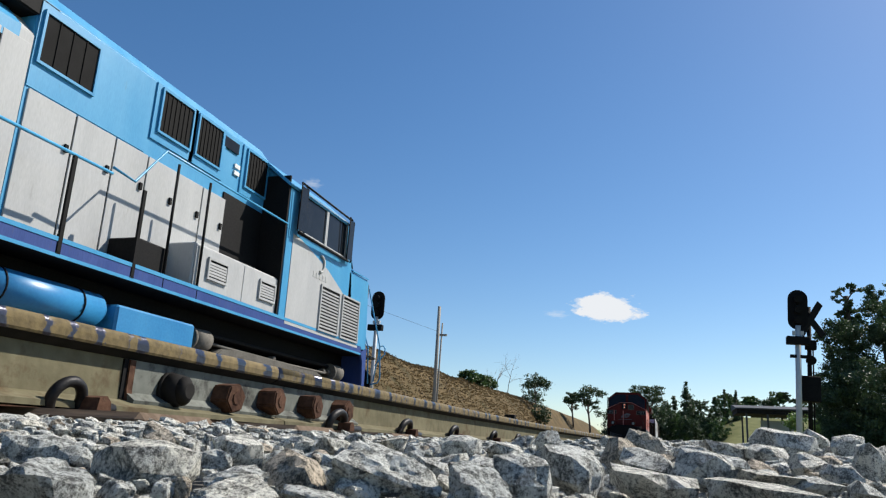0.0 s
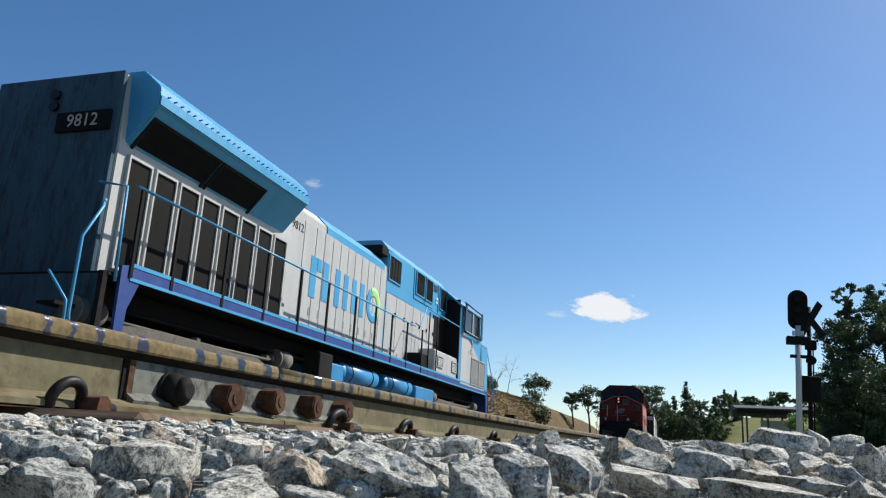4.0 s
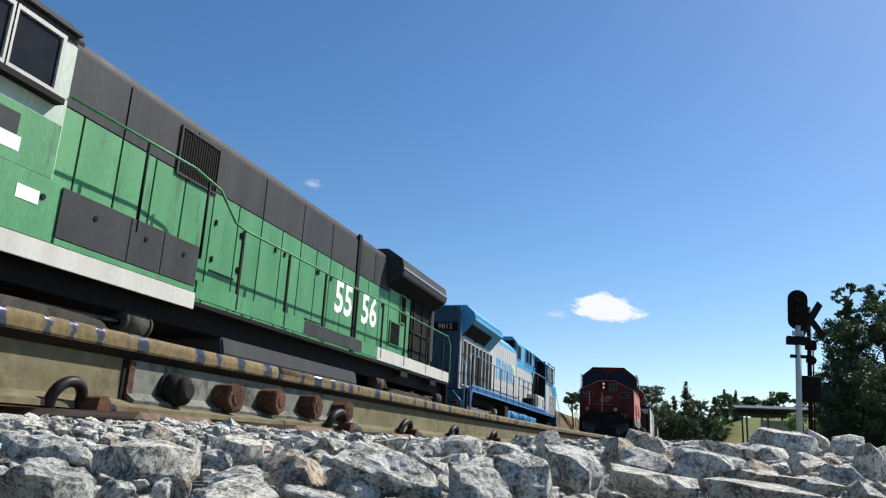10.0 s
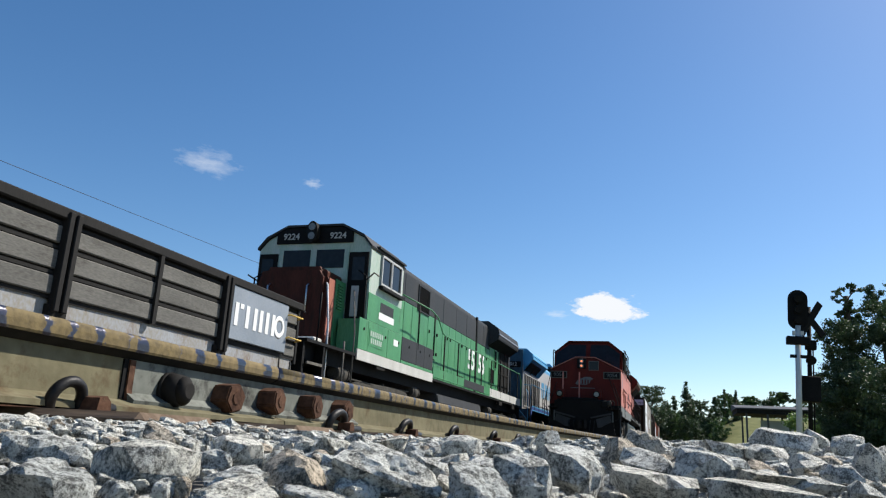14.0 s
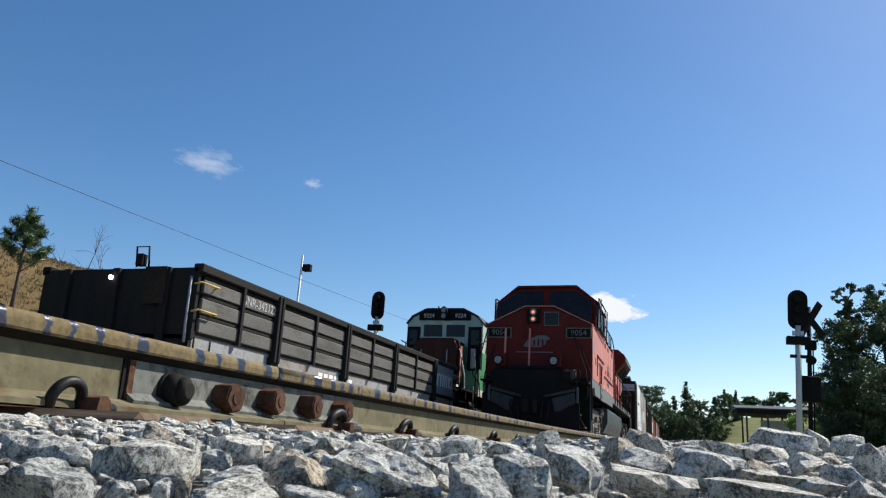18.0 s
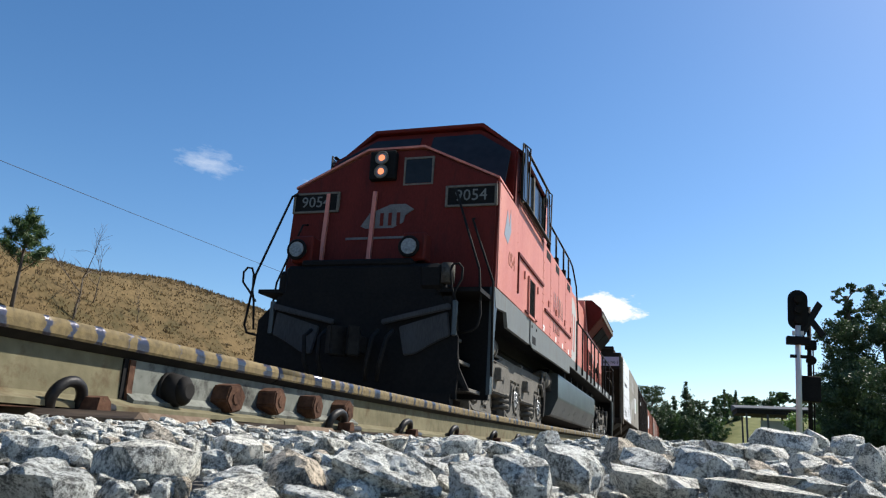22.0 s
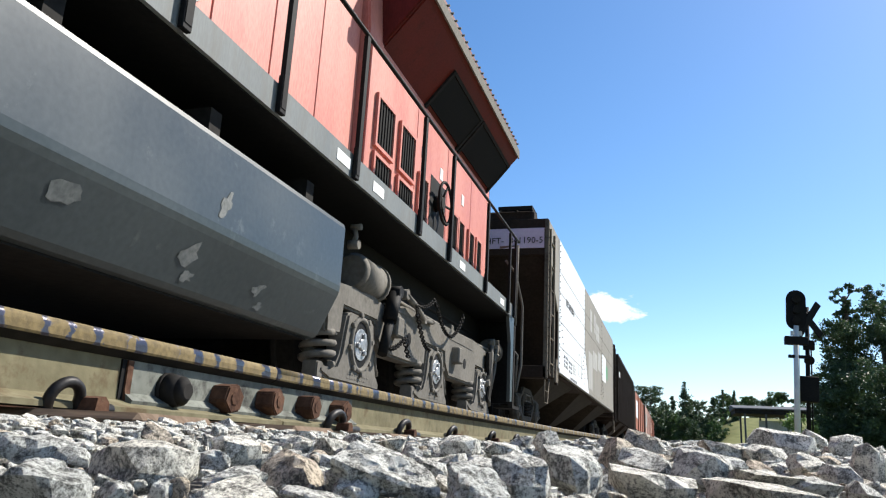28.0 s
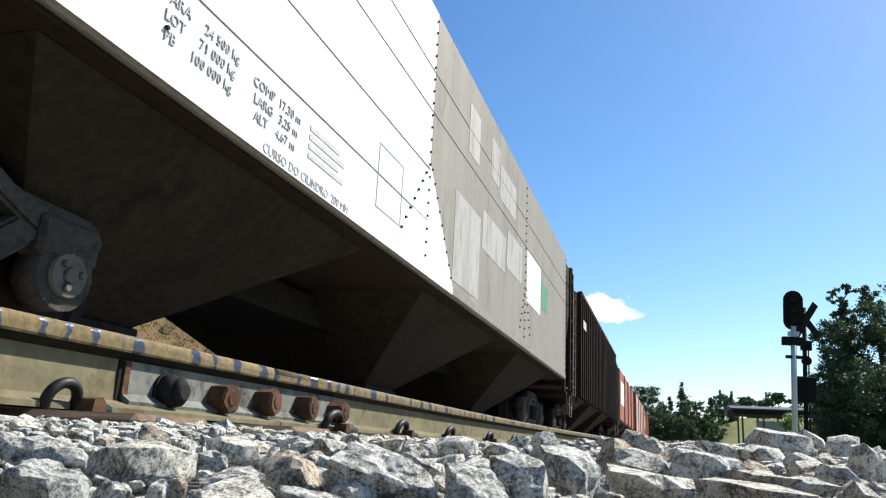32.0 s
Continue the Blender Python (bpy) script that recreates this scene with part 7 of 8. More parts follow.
def hood_locomotive(at):
    """Older six-axle hood unit; cab front at y = 0, low nose towards -y."""
    v = thing("hood_locomotive", "green and black hood locomotive with brown nose and white sill", "locomotive", at)
    part("underframe", box(bmesh.new(), -1.25, 1.25, -2.2, 18.1, 1.22, 1.52), "black", v)
    part("deck", box(bmesh.new(), -1.46, 1.46, -2.3, 18.15, 1.52, 1.58), "black", v)
    for s in (-1, 1):
        a, b = sorted((s * 1.44, s * 1.475))
        boxpart("sill", v, "sill_white", a, b, 0.0, 5.36, 1.46, 1.69, label="grimy white sill")
        boxpart("sill", v, "green", a, b, 5.37, 12.30, 1.62, 1.88, label="green sill")
        boxpart("sill", v, "sill_white", a, b, 12.32, 18.1, 1.59, 1.88, label="grimy white sill")
        boxpart("black_patch", v, "green_black", *sorted((s * 1.475, s * 1.480)), 8.7, 11.4, 1.63, 1.87, label="dark repainted patch")
        for y in (1.2, 14.0, 16.4):
            boxpart("bracket", v, "bogie_dark", *sorted((s * 1.36, s * 1.46)), y, y + 0.5, 1.38, 1.55)
        # Flush boxes beside and behind the cab.
        panels(v, v, s, 1.44, [0.02, 0.55, 1.75, 2.72], 1.70, 2.38, "green")
        panels(v, v, s, 1.44, [2.75, 3.9, 4.55, 5.34], 1.78, 2.36, "green_black")
        panels(v, v, s, 1.44, [2.75, 5.34], 1.70, 1.77, "green")
        boxpart("side_box", v, "green", *sorted((s * 0.95, s * 1.44)), 0.02, 5.34, 1.58, 2.34)
        boxpart("faded_plate", v, "green", *sorted((s * 1.462, s * 1.470)), 0.62, 1.45, 1.84, 2.24, label="faded panel with unreadable bars")
        for k in range(13):
            a = 0.66 + 0.115 * (k % 7) + 0.05 * (k // 7)
            boxpart("faded_bar", v, "cab_pale", *sorted((s * 1.470, s * 1.474)), a, a + 0.075, 2.06 - 0.16 * (k // 7), 2.18 - 0.16 * (k // 7))
        boxpart("sticker", v, "plate_white", *sorted((s * 1.462, s * 1.468)), 2.15, 2.45, 2.05, 2.2)
        for y in (0.3, 1.6, 2.5, 3.3, 4.2, 5.0):
            part("latch", disc(bmesh.new(), (s * 1.46, y, 2.16), (s * 1.475, y, 2.16), 0.035, 10), "black", v)
    # Cab.
    cab = [(-1.44, 1.58), (1.44, 1.58), (1.44, 4.04), (1.22, 4.30), (0.7, 4.56), (-0.7, 4.56), (-1.22, 4.30), (-1.44, 4.04)]
    part("cab", prism(bmesh.new(), cab, "y", 0.42, 2.62, bevel=0.02), "cab_pale", v, "green cab patched with pale paint")
    for s in (-1, 1):
        boxpart("cab_skin", v, "green", *sorted((s * 1.438, s * 1.450)), 0.44, 2.58, 2.39, 3.02)
        boxpart("cab_patch", v, "plate_white", *sorted((s * 1.450, s * 1.454)), 1.12, 2.10, 2.52, 2.68)
        boxpart("cab_patch", v, "green_black", *sorted((s * 1.450, s * 1.454)), 1.18, 2.04, 2.69, 2.92)
        for y0, y1 in ((1.10, 1.66), (1.74, 2.34)):
            pn = boxpart("side_window", v, "glass", *sorted((s * 1.445, s * 1.458)), y0, y1, 3.36, 3.98, label="dark sliding cab window")
            fb = bmesh.new()
            for d in ((y0 - 0.05, y0, 3.31, 4.03), (y1, y1 + 0.05, 3.31, 4.03), (y0, y1, 3.31, 3.36), (y0, y1, 3.98, 4.03)):
                box(fb, *sorted((s * 1.445, s * 1.49)), *d)
            part("window_frame", fb, "loco_white", pn)
        boxpart("armrest", v, "black", *sorted((s * 1.44, s * 1.56)), 1.0, 2.45, 3.21, 3.28)
        boxpart("awning", v, "green_black", *sorted((s * 1.42, s * 1.52)), 0.75, 2.58, 4.12, 4.16)
    rim = bmesh.new()
    outer = [(-1.46, 4.04), (-1.24, 4.31), (-0.71, 4.58), (0.71, 4.58), (1.24, 4.31), (1.46, 4.04)]
    prism(rim, outer + [(x * 1.01, z + 0.05) for x, z in outer[::-1]], "y", 0.36, 2.66)
    part("cab_roof", rim, "green_black", v)
    fr = bmesh.new()
    prism(fr, [(-0.98, 4.18), (0.98, 4.18), (0.98, 4.44), (0.68, 4.55), (-0.68, 4.55), (-0.98, 4.44)], "y", 0.37, 0.42)
    nbd = part("number_board", fr, "black", v, "black number board over the windshield")
    for x in (-0.60, 0.60):
        lettering("9224", 0.21, "letter_grey", nbd, facing(x, 0.366, 4.34, 0, True), "number", bold=0.004)
    lampb = bmesh.new()
    prism(lampb, [(0.14 * math.cos(t), 4.42 + 0.25 * math.sin(t)) for t in np.linspace(0, 2 * math.pi, 22)[:-1]], "y", 0.20, 0.40)
    hl = part("headlight_case", lampb, "bogie_dark", v, "dark oval twin headlight case")
    for z in (4.53, 4.31):
        part("headlight", disc(bmesh.new(), (0, 0.21, z), (0, 0.185, z), 0.085, 16), "lens", hl)
    for s in (-1, 1):
        boxpart("windshield", v, "glass", *sorted((s * 0.08, s * 0.78)), 0.40, 0.42, 3.58, 4.02, label="dark windshield pane")
        dr = boxpart("cab_door", v, "black", *sorted((s * 0.92, s * 1.40)), 0.385, 0.415, 1.7, 3.94, label="dark cab front door in a recess")
        boxpart("door_window", dr, "glass", *sorted((s * 1.02, s * 1.32)), 0.375, 0.385, 3.28, 3.82)
        boxpart("door_panel", dr, "loco_white", *sorted((s * 1.04, s * 1.22)), 0.377, 0.385, 2.45, 3.15)
        barpart("grab_rail", v, "black", [(s * 1.42, 0.42, 1.7), (s * 1.42, 0.3, 1.75), (s * 1.42, 0.3, 3.35), (s * 1.2, 0.34, 3.5)], 0.018)
        barpart("mirror_arm", v, "bogie", [(s * 1.40, 0.40, 3.30), (s * 1.60, 0.30, 3.42), (s * 1.62, 0.55, 3.40)], 0.02)
    part("windshield_wall", box(bmesh.new(), -0.90, 0.90, 0.408, 0.425, 3.3, 4.17), "cab_pale", v)
    # Short nose.
    nose = [(-0.88, 1.58), (0.88, 1.58), (0.88, 3.2), (0.72, 3.42), (-0.72, 3.42), (-0.88, 3.2)]
    part("nose", prism(bmesh.new(), nose, "y", -0.52, 0.42, bevel=0.11), "brown_nose", v, "rust brown low nose")
    part("nose_patch", box(bmesh.new(), 0.872, 0.888, -0.44, -0.14, 1.9, 3.15), "salmon", v, "salmon primer patch")
    boxpart("nose_skin", v, "green", 0.872, 0.889, -0.12, 0.40, 1.7, 3.2, label="green nose flank")
    lv = bmesh.new()
    for k in range(9):
        box(lv, 0.885, 0.93, -0.02, 0.22, 2.55 + 0.065 * k, 2.59 + 0.065 * k)
    part("louvres", lv, "green", v)
    for x in (-0.5, 0.45):
        barpart("handle_bar", v, "steel", [(x, -0.53, 2.35), (x, -0.62, 2.40), (x, -0.62, 2.95), (x, -0.53, 3.0)], 0.018)
    pl = bmesh.new()
    box(pl, -1.4, 1.4, -2.32, -2.24, 0.4, 1.55)
    part("pilot", pl, "black", v)
    boxpart("anticlimber", v, "sill_white", -0.3, 0.45, -2.5, -2.3, 1.40, 1.62, bevel=0.03)
    for s in (-1, 1):
        for z in (0.4, 0.78, 1.16):
            boxpart("step", v, "bogie_dark", *sorted((s * 1.0, s * 1.44)), -2.2, -1.6, z - 0.04, z)
        boxpart("stair_wall", v, "black", *sorted((s * 0.98, s * 1.44)), -1.55, -1.48, 0.4, 1.55)
        # Lighter edges paint the light caught by the steps.
        for z in (0.4, 0.78, 1.16):
            boxpart("step_edge", v, "bogie", *sorted((s * 1.43, s * 1.46)), -2.22, -1.58, z - 0.045, z + 0.004)
        # White colour stands in for sun on this rail.
        barpart("grab_rail", v, "mast", [(s * 0.86, -0.50, 3.02), (s * 0.92, -0.58, 2.96), (s * 1.22, -1.0, 2.05), (s * 1.26, -1.05, 1.2), (s * 1.24, -1.05, 0.6)], 0.020, 7, "bent grab rail, sunlit white in its colour")
        barpart("grab_rail", v, "bogie", [(s * 1.42, -0.10, 0.7), (s * 1.43, -0.12, 2.0), (s * 1.20, 0.20, 3.0)], 0.016, 7)
        barpart("grab_rail", v, "bogie", [(s * 1.44, -0.62, 0.5), (s * 1.44, -0.62, 1.75)], 0.020, 7)
        barpart("grab_rail", v, "black", [(s * 1.20, -1.4, 1.6), (s * 1.22, -1.4, 2.62), (s * 1.0, -1.0, 2.66), (s * 0.96, -0.9, 2.2)], 0.018, 7)
    boxpart("step_box", v, "sill_white", 0.25, 0.92, -0.98, -0.60, 1.60, 1.80, bevel=0.03, label="white box before the nose")
    coupler(v, -2.55, -1)
    # Long hood.
    hood = [(-0.95, 1.58), (0.95, 1.58), (0.95, 4.34), (0.92, 4.44), (0.78, 4.53), (-0.78, 4.53), (-0.92, 4.44), (-0.95, 4.34)]
    part("hood", prism(bmesh.new(), hood, "y", 2.60, 17.82, bevel=0.015), "green_black", v, "green hood with faded black top")
    cuts = [2.65, 3.35, 4.05, 4.75, 5.45, 6.2, 6.95, 7.7, 8.45, 9.2, 9.9, 10.55, 11.2, 11.9, 12.7, 13.45, 14.1]
    for s in (-1, 1):
        boxpart("seam_backing", v, "black", *sorted((s * 0.949, s * 0.956)), 2.63, 14.12, 1.62, 4.28)
        panels(v, v, s, 0.95, cuts, 1.60, 3.52, "green", gap=0.028, knob=None)
        for y in (6.3, 7.05, 7.1, 8.2, 8.55, 9.95, 10.0, 10.6, 13.6):
            for z in ((3.0, 2.4) if y < 8 else (3.05,)):
                boxpart("latch", v, "bogie_dark", *sorted((s * 0.97, s * 1.0)), y, y + 0.05, z, z + 0.09, bevel=0.006)
        for y, z in ((5.7, 2.0), (6.3, 2.25), (8.2, 2.0), (9.6, 2.05)):
            boxpart("bracket_line", v, "bogie_dark", *sorted((s * 0.97, s * 0.985)), y, y + 0.7, z, z + 0.025)
        panels(v, v, s, 0.95, [2.65, 4.05, 5.6, 7.7, 9.2, 10.55, 11.9, 13.0, 14.1], 3.535, 4.30, "green_black", gap=0.024, name="upper_panel")
        boxpart("hood_rib", v, "black", *sorted((s * 0.95, s * 1.0)), 11.90, 12.06, 1.60, 4.46)
        grille(v, s, 0.975, 5.2, 6.16, 3.50, 4.20, "green_black", 16)
        grille(v, s, 0.975, 14.26, 14.92, 2.25, 2.80, "green", 8)
        grille(v, s, 0.975, 14.95, 15.30, 2.9, 3.60, "green", 5)
        panels(v, v, s, 0.95, [14.1, 15.3, 16.5, 17.78], 1.60, 2.15, "green")
        boxpart("radiator_bay", v, "grille", *sorted((s * 0.95, s * 1.0)), 15.78, 17.62, 2.05, 3.66, label="dark open radiator bay")
        panels(v, v, s, 0.95, [14.12, 15.0, 15.76], 2.16, 3.64, "green", gap=0.02)
        for y in (15.95, 16.7, 17.4):
            boxpart("bay_post", v, "bogie_dark", *sorted((s * 1.0, s * 1.03)), y, y + 0.06, 2.05, 3.66)
        boxpart("bay_post", v, "bogie_dark", *sorted((s * 1.0, s * 1.03)), 15.78, 17.62, 2.75, 2.81)
        boxpart("bay_post", v, "green_black", *sorted((s * 0.95, s * 1.02)), 17.55, 17.8, 2.16, 3.7)
        for k, ch in enumerate(("55", "56") if s > 0 else ("56", "55")):
            y = (11.36, 12.84)[k]
            lettering(ch, 0.97, "plate_white", v, facing(s * 0.978, y, 2.765, s), "number", label="large white painted number", bold=0.026)
        handrail(v, s, 1.46, [(y, 2.92) for y in POSTS], 1.74, 2.92, "bogie_dark", [])
        barpart("handrail", v, "green", [(s * 1.46, y, z) for y, z in ((2.62, 3.40), (5.0, 3.44), (5.66, 3.34), (6.16, 2.97), (6.5, 2.93), (17.9, 2.95), (18.2, 2.7), (18.25, 1.6))], 0.02)
        for y in (4.0, 5.38):
            barpart("handrail_post", v, "black", [(s * 1.45, y, 2.20), (s * 1.45, y, 3.42)], 0.022)
    wing = bmesh.new()
    prism(wing, [(-0.95, 3.64), (-1.39, 3.93), (-1.42, 4.10), (-1.36, 4.36), (-0.95, 4.64), (0.95, 4.64), (1.36, 4.36), (1.42, 4.10), (1.39, 3.93), (0.95, 3.64)], "y", 13.85, 17.75, bevel=0.02)
    part("radiator_wing", wing, "green_black", v, "faded black overhanging radiator roof")
    for s in (-1, 1):
        boxpart("wing_edge", v, "sign_grey", *sorted((s * 1.40, s * 1.43)), 13.85, 17.75, 4.09, 4.14)
        # Thin black sheet paints the shade under the radiator roof.
        part("wing_underside", prism(bmesh.new(), [(s * 0.97, 3.635), (s * 1.385, 3.91), (s * 1.38, 3.925), (s * 0.96, 3.65)], "y", 13.9, 17.7), "black", v, "black underside sheet standing for shade")
    part("fuel_tank", prism(bmesh.new(), [(-1.3, 1.22), (-1.36, 0.95), (-1.2, 0.42), (1.2, 0.42), (1.36, 0.95), (1.3, 1.22)], "y", 6.4, 11.6, bevel=0.03), "green_black", v, "grey-black fuel tank")
    for ys in ((-0.35, 1.65, 3.65), (13.0, 15.0, 17.0)):
        six_wheel_bogie(v, ys, 1, "bogie_mid")
        for y in ys:
            wheelset(v, y, 0.533, 1.262, 0.12, "bogie")
    boxpart("rear_plate", v, "black", -1.42, 1.42, 18.12, 18.18, 0.4, 1.55)
    coupler(v, 18.45, 1)
    return v


def gondola(at):
    """Low-sided open wagon; front end at y = 0, body towards -y."""
    v = thing("gondola_wagon", "dark low-sided gondola wagon with pale sill and grey sign plate", "wagon", at)
    L = 13.8
    part("underframe", box(bmesh.new(), -1.25, 1.25, -L, 0, 0.86, 1.12), "bogie_dark", v)
    part("floor", box(bmesh.new(), -1.38, 1.38, -L + 0.05, -0.05, 1.12, 1.18), "wagon_black", v)
    for s in (-1, 1):
        boxpart("sill", v, "wagon_sill", *sorted((s * 1.30, s * 1.36)), -L + 0.1, -0.1, 0.80, 1.14, label="pale worn side sill with rust runs")
        edges = [-L + 0.05, -11.45, -8.55, -5.65, -2.45]
        for a, b in zip(edges, edges[1:]):
            for z, tall in ((1.17, 0.21), (1.45, 0.22), (1.75, 0.20)):
                boxpart("side_board", v, "wagon_board_lit", *sorted((s * 1.358, s * 1.415)), a + 0.10, b - 0.10, z, z + tall, bevel=0.012)
                # Dark strip paints the shadow in the gap above each board.
                boxpart("board_lip", v, "wagon_black", *sorted((s * 1.358, s * 1.40)), a + 0.11, b - 0.11, z + tall + 0.012, z + tall + 0.05)
            boxpart("stake", v, "wagon_black", *sorted((s * 1.40, s * 1.455)), (a + b) / 2 - 0.035, (a + b) / 2 + 0.035, 1.12, 2.06)
            for k in range(2):
                boxpart("stake", v, "wagon_black", *sorted((s * 1.38, s * 1.49)), b - 0.10 + 0.12 * k, b - 0.02 + 0.12 * k, 0.98, 2.12, bevel=0.01)
            boxpart("bracket", v, "bogie_dark", *sorted((s * 1.34, s * 1.44)), b - 0.12, b + 0.14, 0.80, 1.06)
        wall = boxpart("side_wall", v, "wagon_black", *sorted((s * 1.34, s * 1.36)), -L + 0.05, -0.05, 1.14, 2.10)
        boxpart("top_rail", v, "wagon_black", *sorted((s * 1.30, s * 1.46)), -L, 0.0, 2.03, 2.16, bevel=0.015)
        sg = boxpart("sign_plate", v, "sign_grey", *sorted((s * 1.36, s * 1.44)), -2.28, -0.52, 1.20, 2.03, bevel=0.006, label="grey-blue sign plate with white shapes")
        for z, tall in ((1.17, 0.21), (1.45, 0.22), (1.75, 0.20)):
            boxpart("side_board", v, "wagon_board_lit", *sorted((s * 1.358, s * 1.40)), -0.48, -0.10, z, z + tall, bevel=0.012)
        x0, x1 = sorted((s * 1.44, s * 1.447))
        q = -1 if s > 0 else 1
        for y0, y1, z0, z1 in ((-2.12, -2.04, 1.42, 1.78), (-1.98, -1.90, 1.70, 1.78), (-1.80, -1.72, 1.42, 1.78), (-1.56, -1.48, 1.42, 1.78), (-1.38, -1.30, 1.42, 1.78), (-1.18, -1.10, 1.42, 1.78), (-0.98, -0.90, 1.42, 1.78)):
            boxpart("mark", sg, "plate_white", x0, x1, y0 - 0.08, y1 - 0.06, z0, z1, label="white painted bar")
        ring = tube(bmesh.new(), [(s * 1.443, -0.80 + 0.14 * math.cos(t), 1.60 + 0.15 * math.sin(t)) for t in np.linspace(0, 6.283, 25)[:-1]], 0.045, 6, closed=True)
        for q in ring.verts:
            q.co.x = s * 1.443 + (q.co.x - s * 1.443) * 0.08
        part("mark", ring, "plate_white", sg, "white painted ring")
        lettering("GNR-342122-8", 0.20, "letter_grey", v, facing(s * 1.42, -12.0, 1.85, s), "number")
        for y in (-0.25, -L + 0.25):
            for z in (1.45, 1.85):
                barpart("grab_iron", v, "yellow", [(s * 1.38, y - 0.28, z), (s * 1.50, y - 0.28, z + 0.02), (s * 1.50, y + 0.16, z + 0.02), (s * 1.38, y + 0.16, z)], 0.015, 5, "yellow grab iron")
        for k in range(7):
            boxpart("stencil", v, "plate_white", *sorted((s * 1.36, s * 1.364)), -9.6 + 0.24 * k, -9.42 + 0.24 * k, 0.92, 1.02, label="small white stencil bar")
        barpart("step", v, "bogie_dark", [(s * 1.36, -0.15, 1.1), (s * 1.38, -0.15, 0.5), (s * 1.38, -0.55, 0.5), (s * 1.36, -0.55, 1.1)], 0.016, 5)
        barpart("step", v, "bogie_dark", [(s * 1.36, -L + 0.15, 1.1), (s * 1.38, -L + 0.15, 0.5), (s * 1.38, -L + 0.55, 0.5), (s * 1.36, -L + 0.55, 1.1)], 0.016, 5)
    for y0, y1 in ((-0.08, 0.0), (-L, -L + 0.08)):
        boxpart("end_wall", v, "wagon_black", -1.40, 1.40, y0, y1, 1.05, 2.10, bevel=0.01, label="dark end wall")
    for x in (-0.9, 0.0, 0.9):
        boxpart("end_post", v, "wagon_black", x - 0.06, x + 0.06, -L - 0.07, -L, 0.95, 2.10, bevel=0.01)
    boxpart("end_panel", v, "hop_under", 0.55, 0.92, -L - 0.10, -L - 0.07, 1.55, 2.10, label="pale grey end panel")
    rb = bmesh.new()
    tube(rb, ((0.30, -L, 2.12), (0.30, -L - 0.05, 2.42), (0.52, -L - 0.05, 2.42), (0.52, -L, 2.12)), 0.016, 5)
    box(rb, 0.36, 0.48, -L - 0.12, -L, 2.12, 2.30, bevel=0.01)
    part("tail_device", rb, "black", v, "black tail device on a frame")
    part("tail_lamp", disc(bmesh.new(), (-0.05, -L - 0.08, 1.95), (-0.05, -L - 0.11, 1.95), 0.035, 10), "lamp_white", v, "small bright tail lamp")
    barpart("end_pipe", v, "sign_grey", [(1.34, -L - 0.05, 1.0), (1.34, -L - 0.07, 1.3), (1.34, -L - 0.07, 1.95)], 0.018)
    for yc in (-2.2, -L + 2.2):
        two_axle_bogie(v, yc, "bogie_dark")
    coupler(v, -L - 0.35, -1)
    coupler(v, 0.30, 1)
    return v


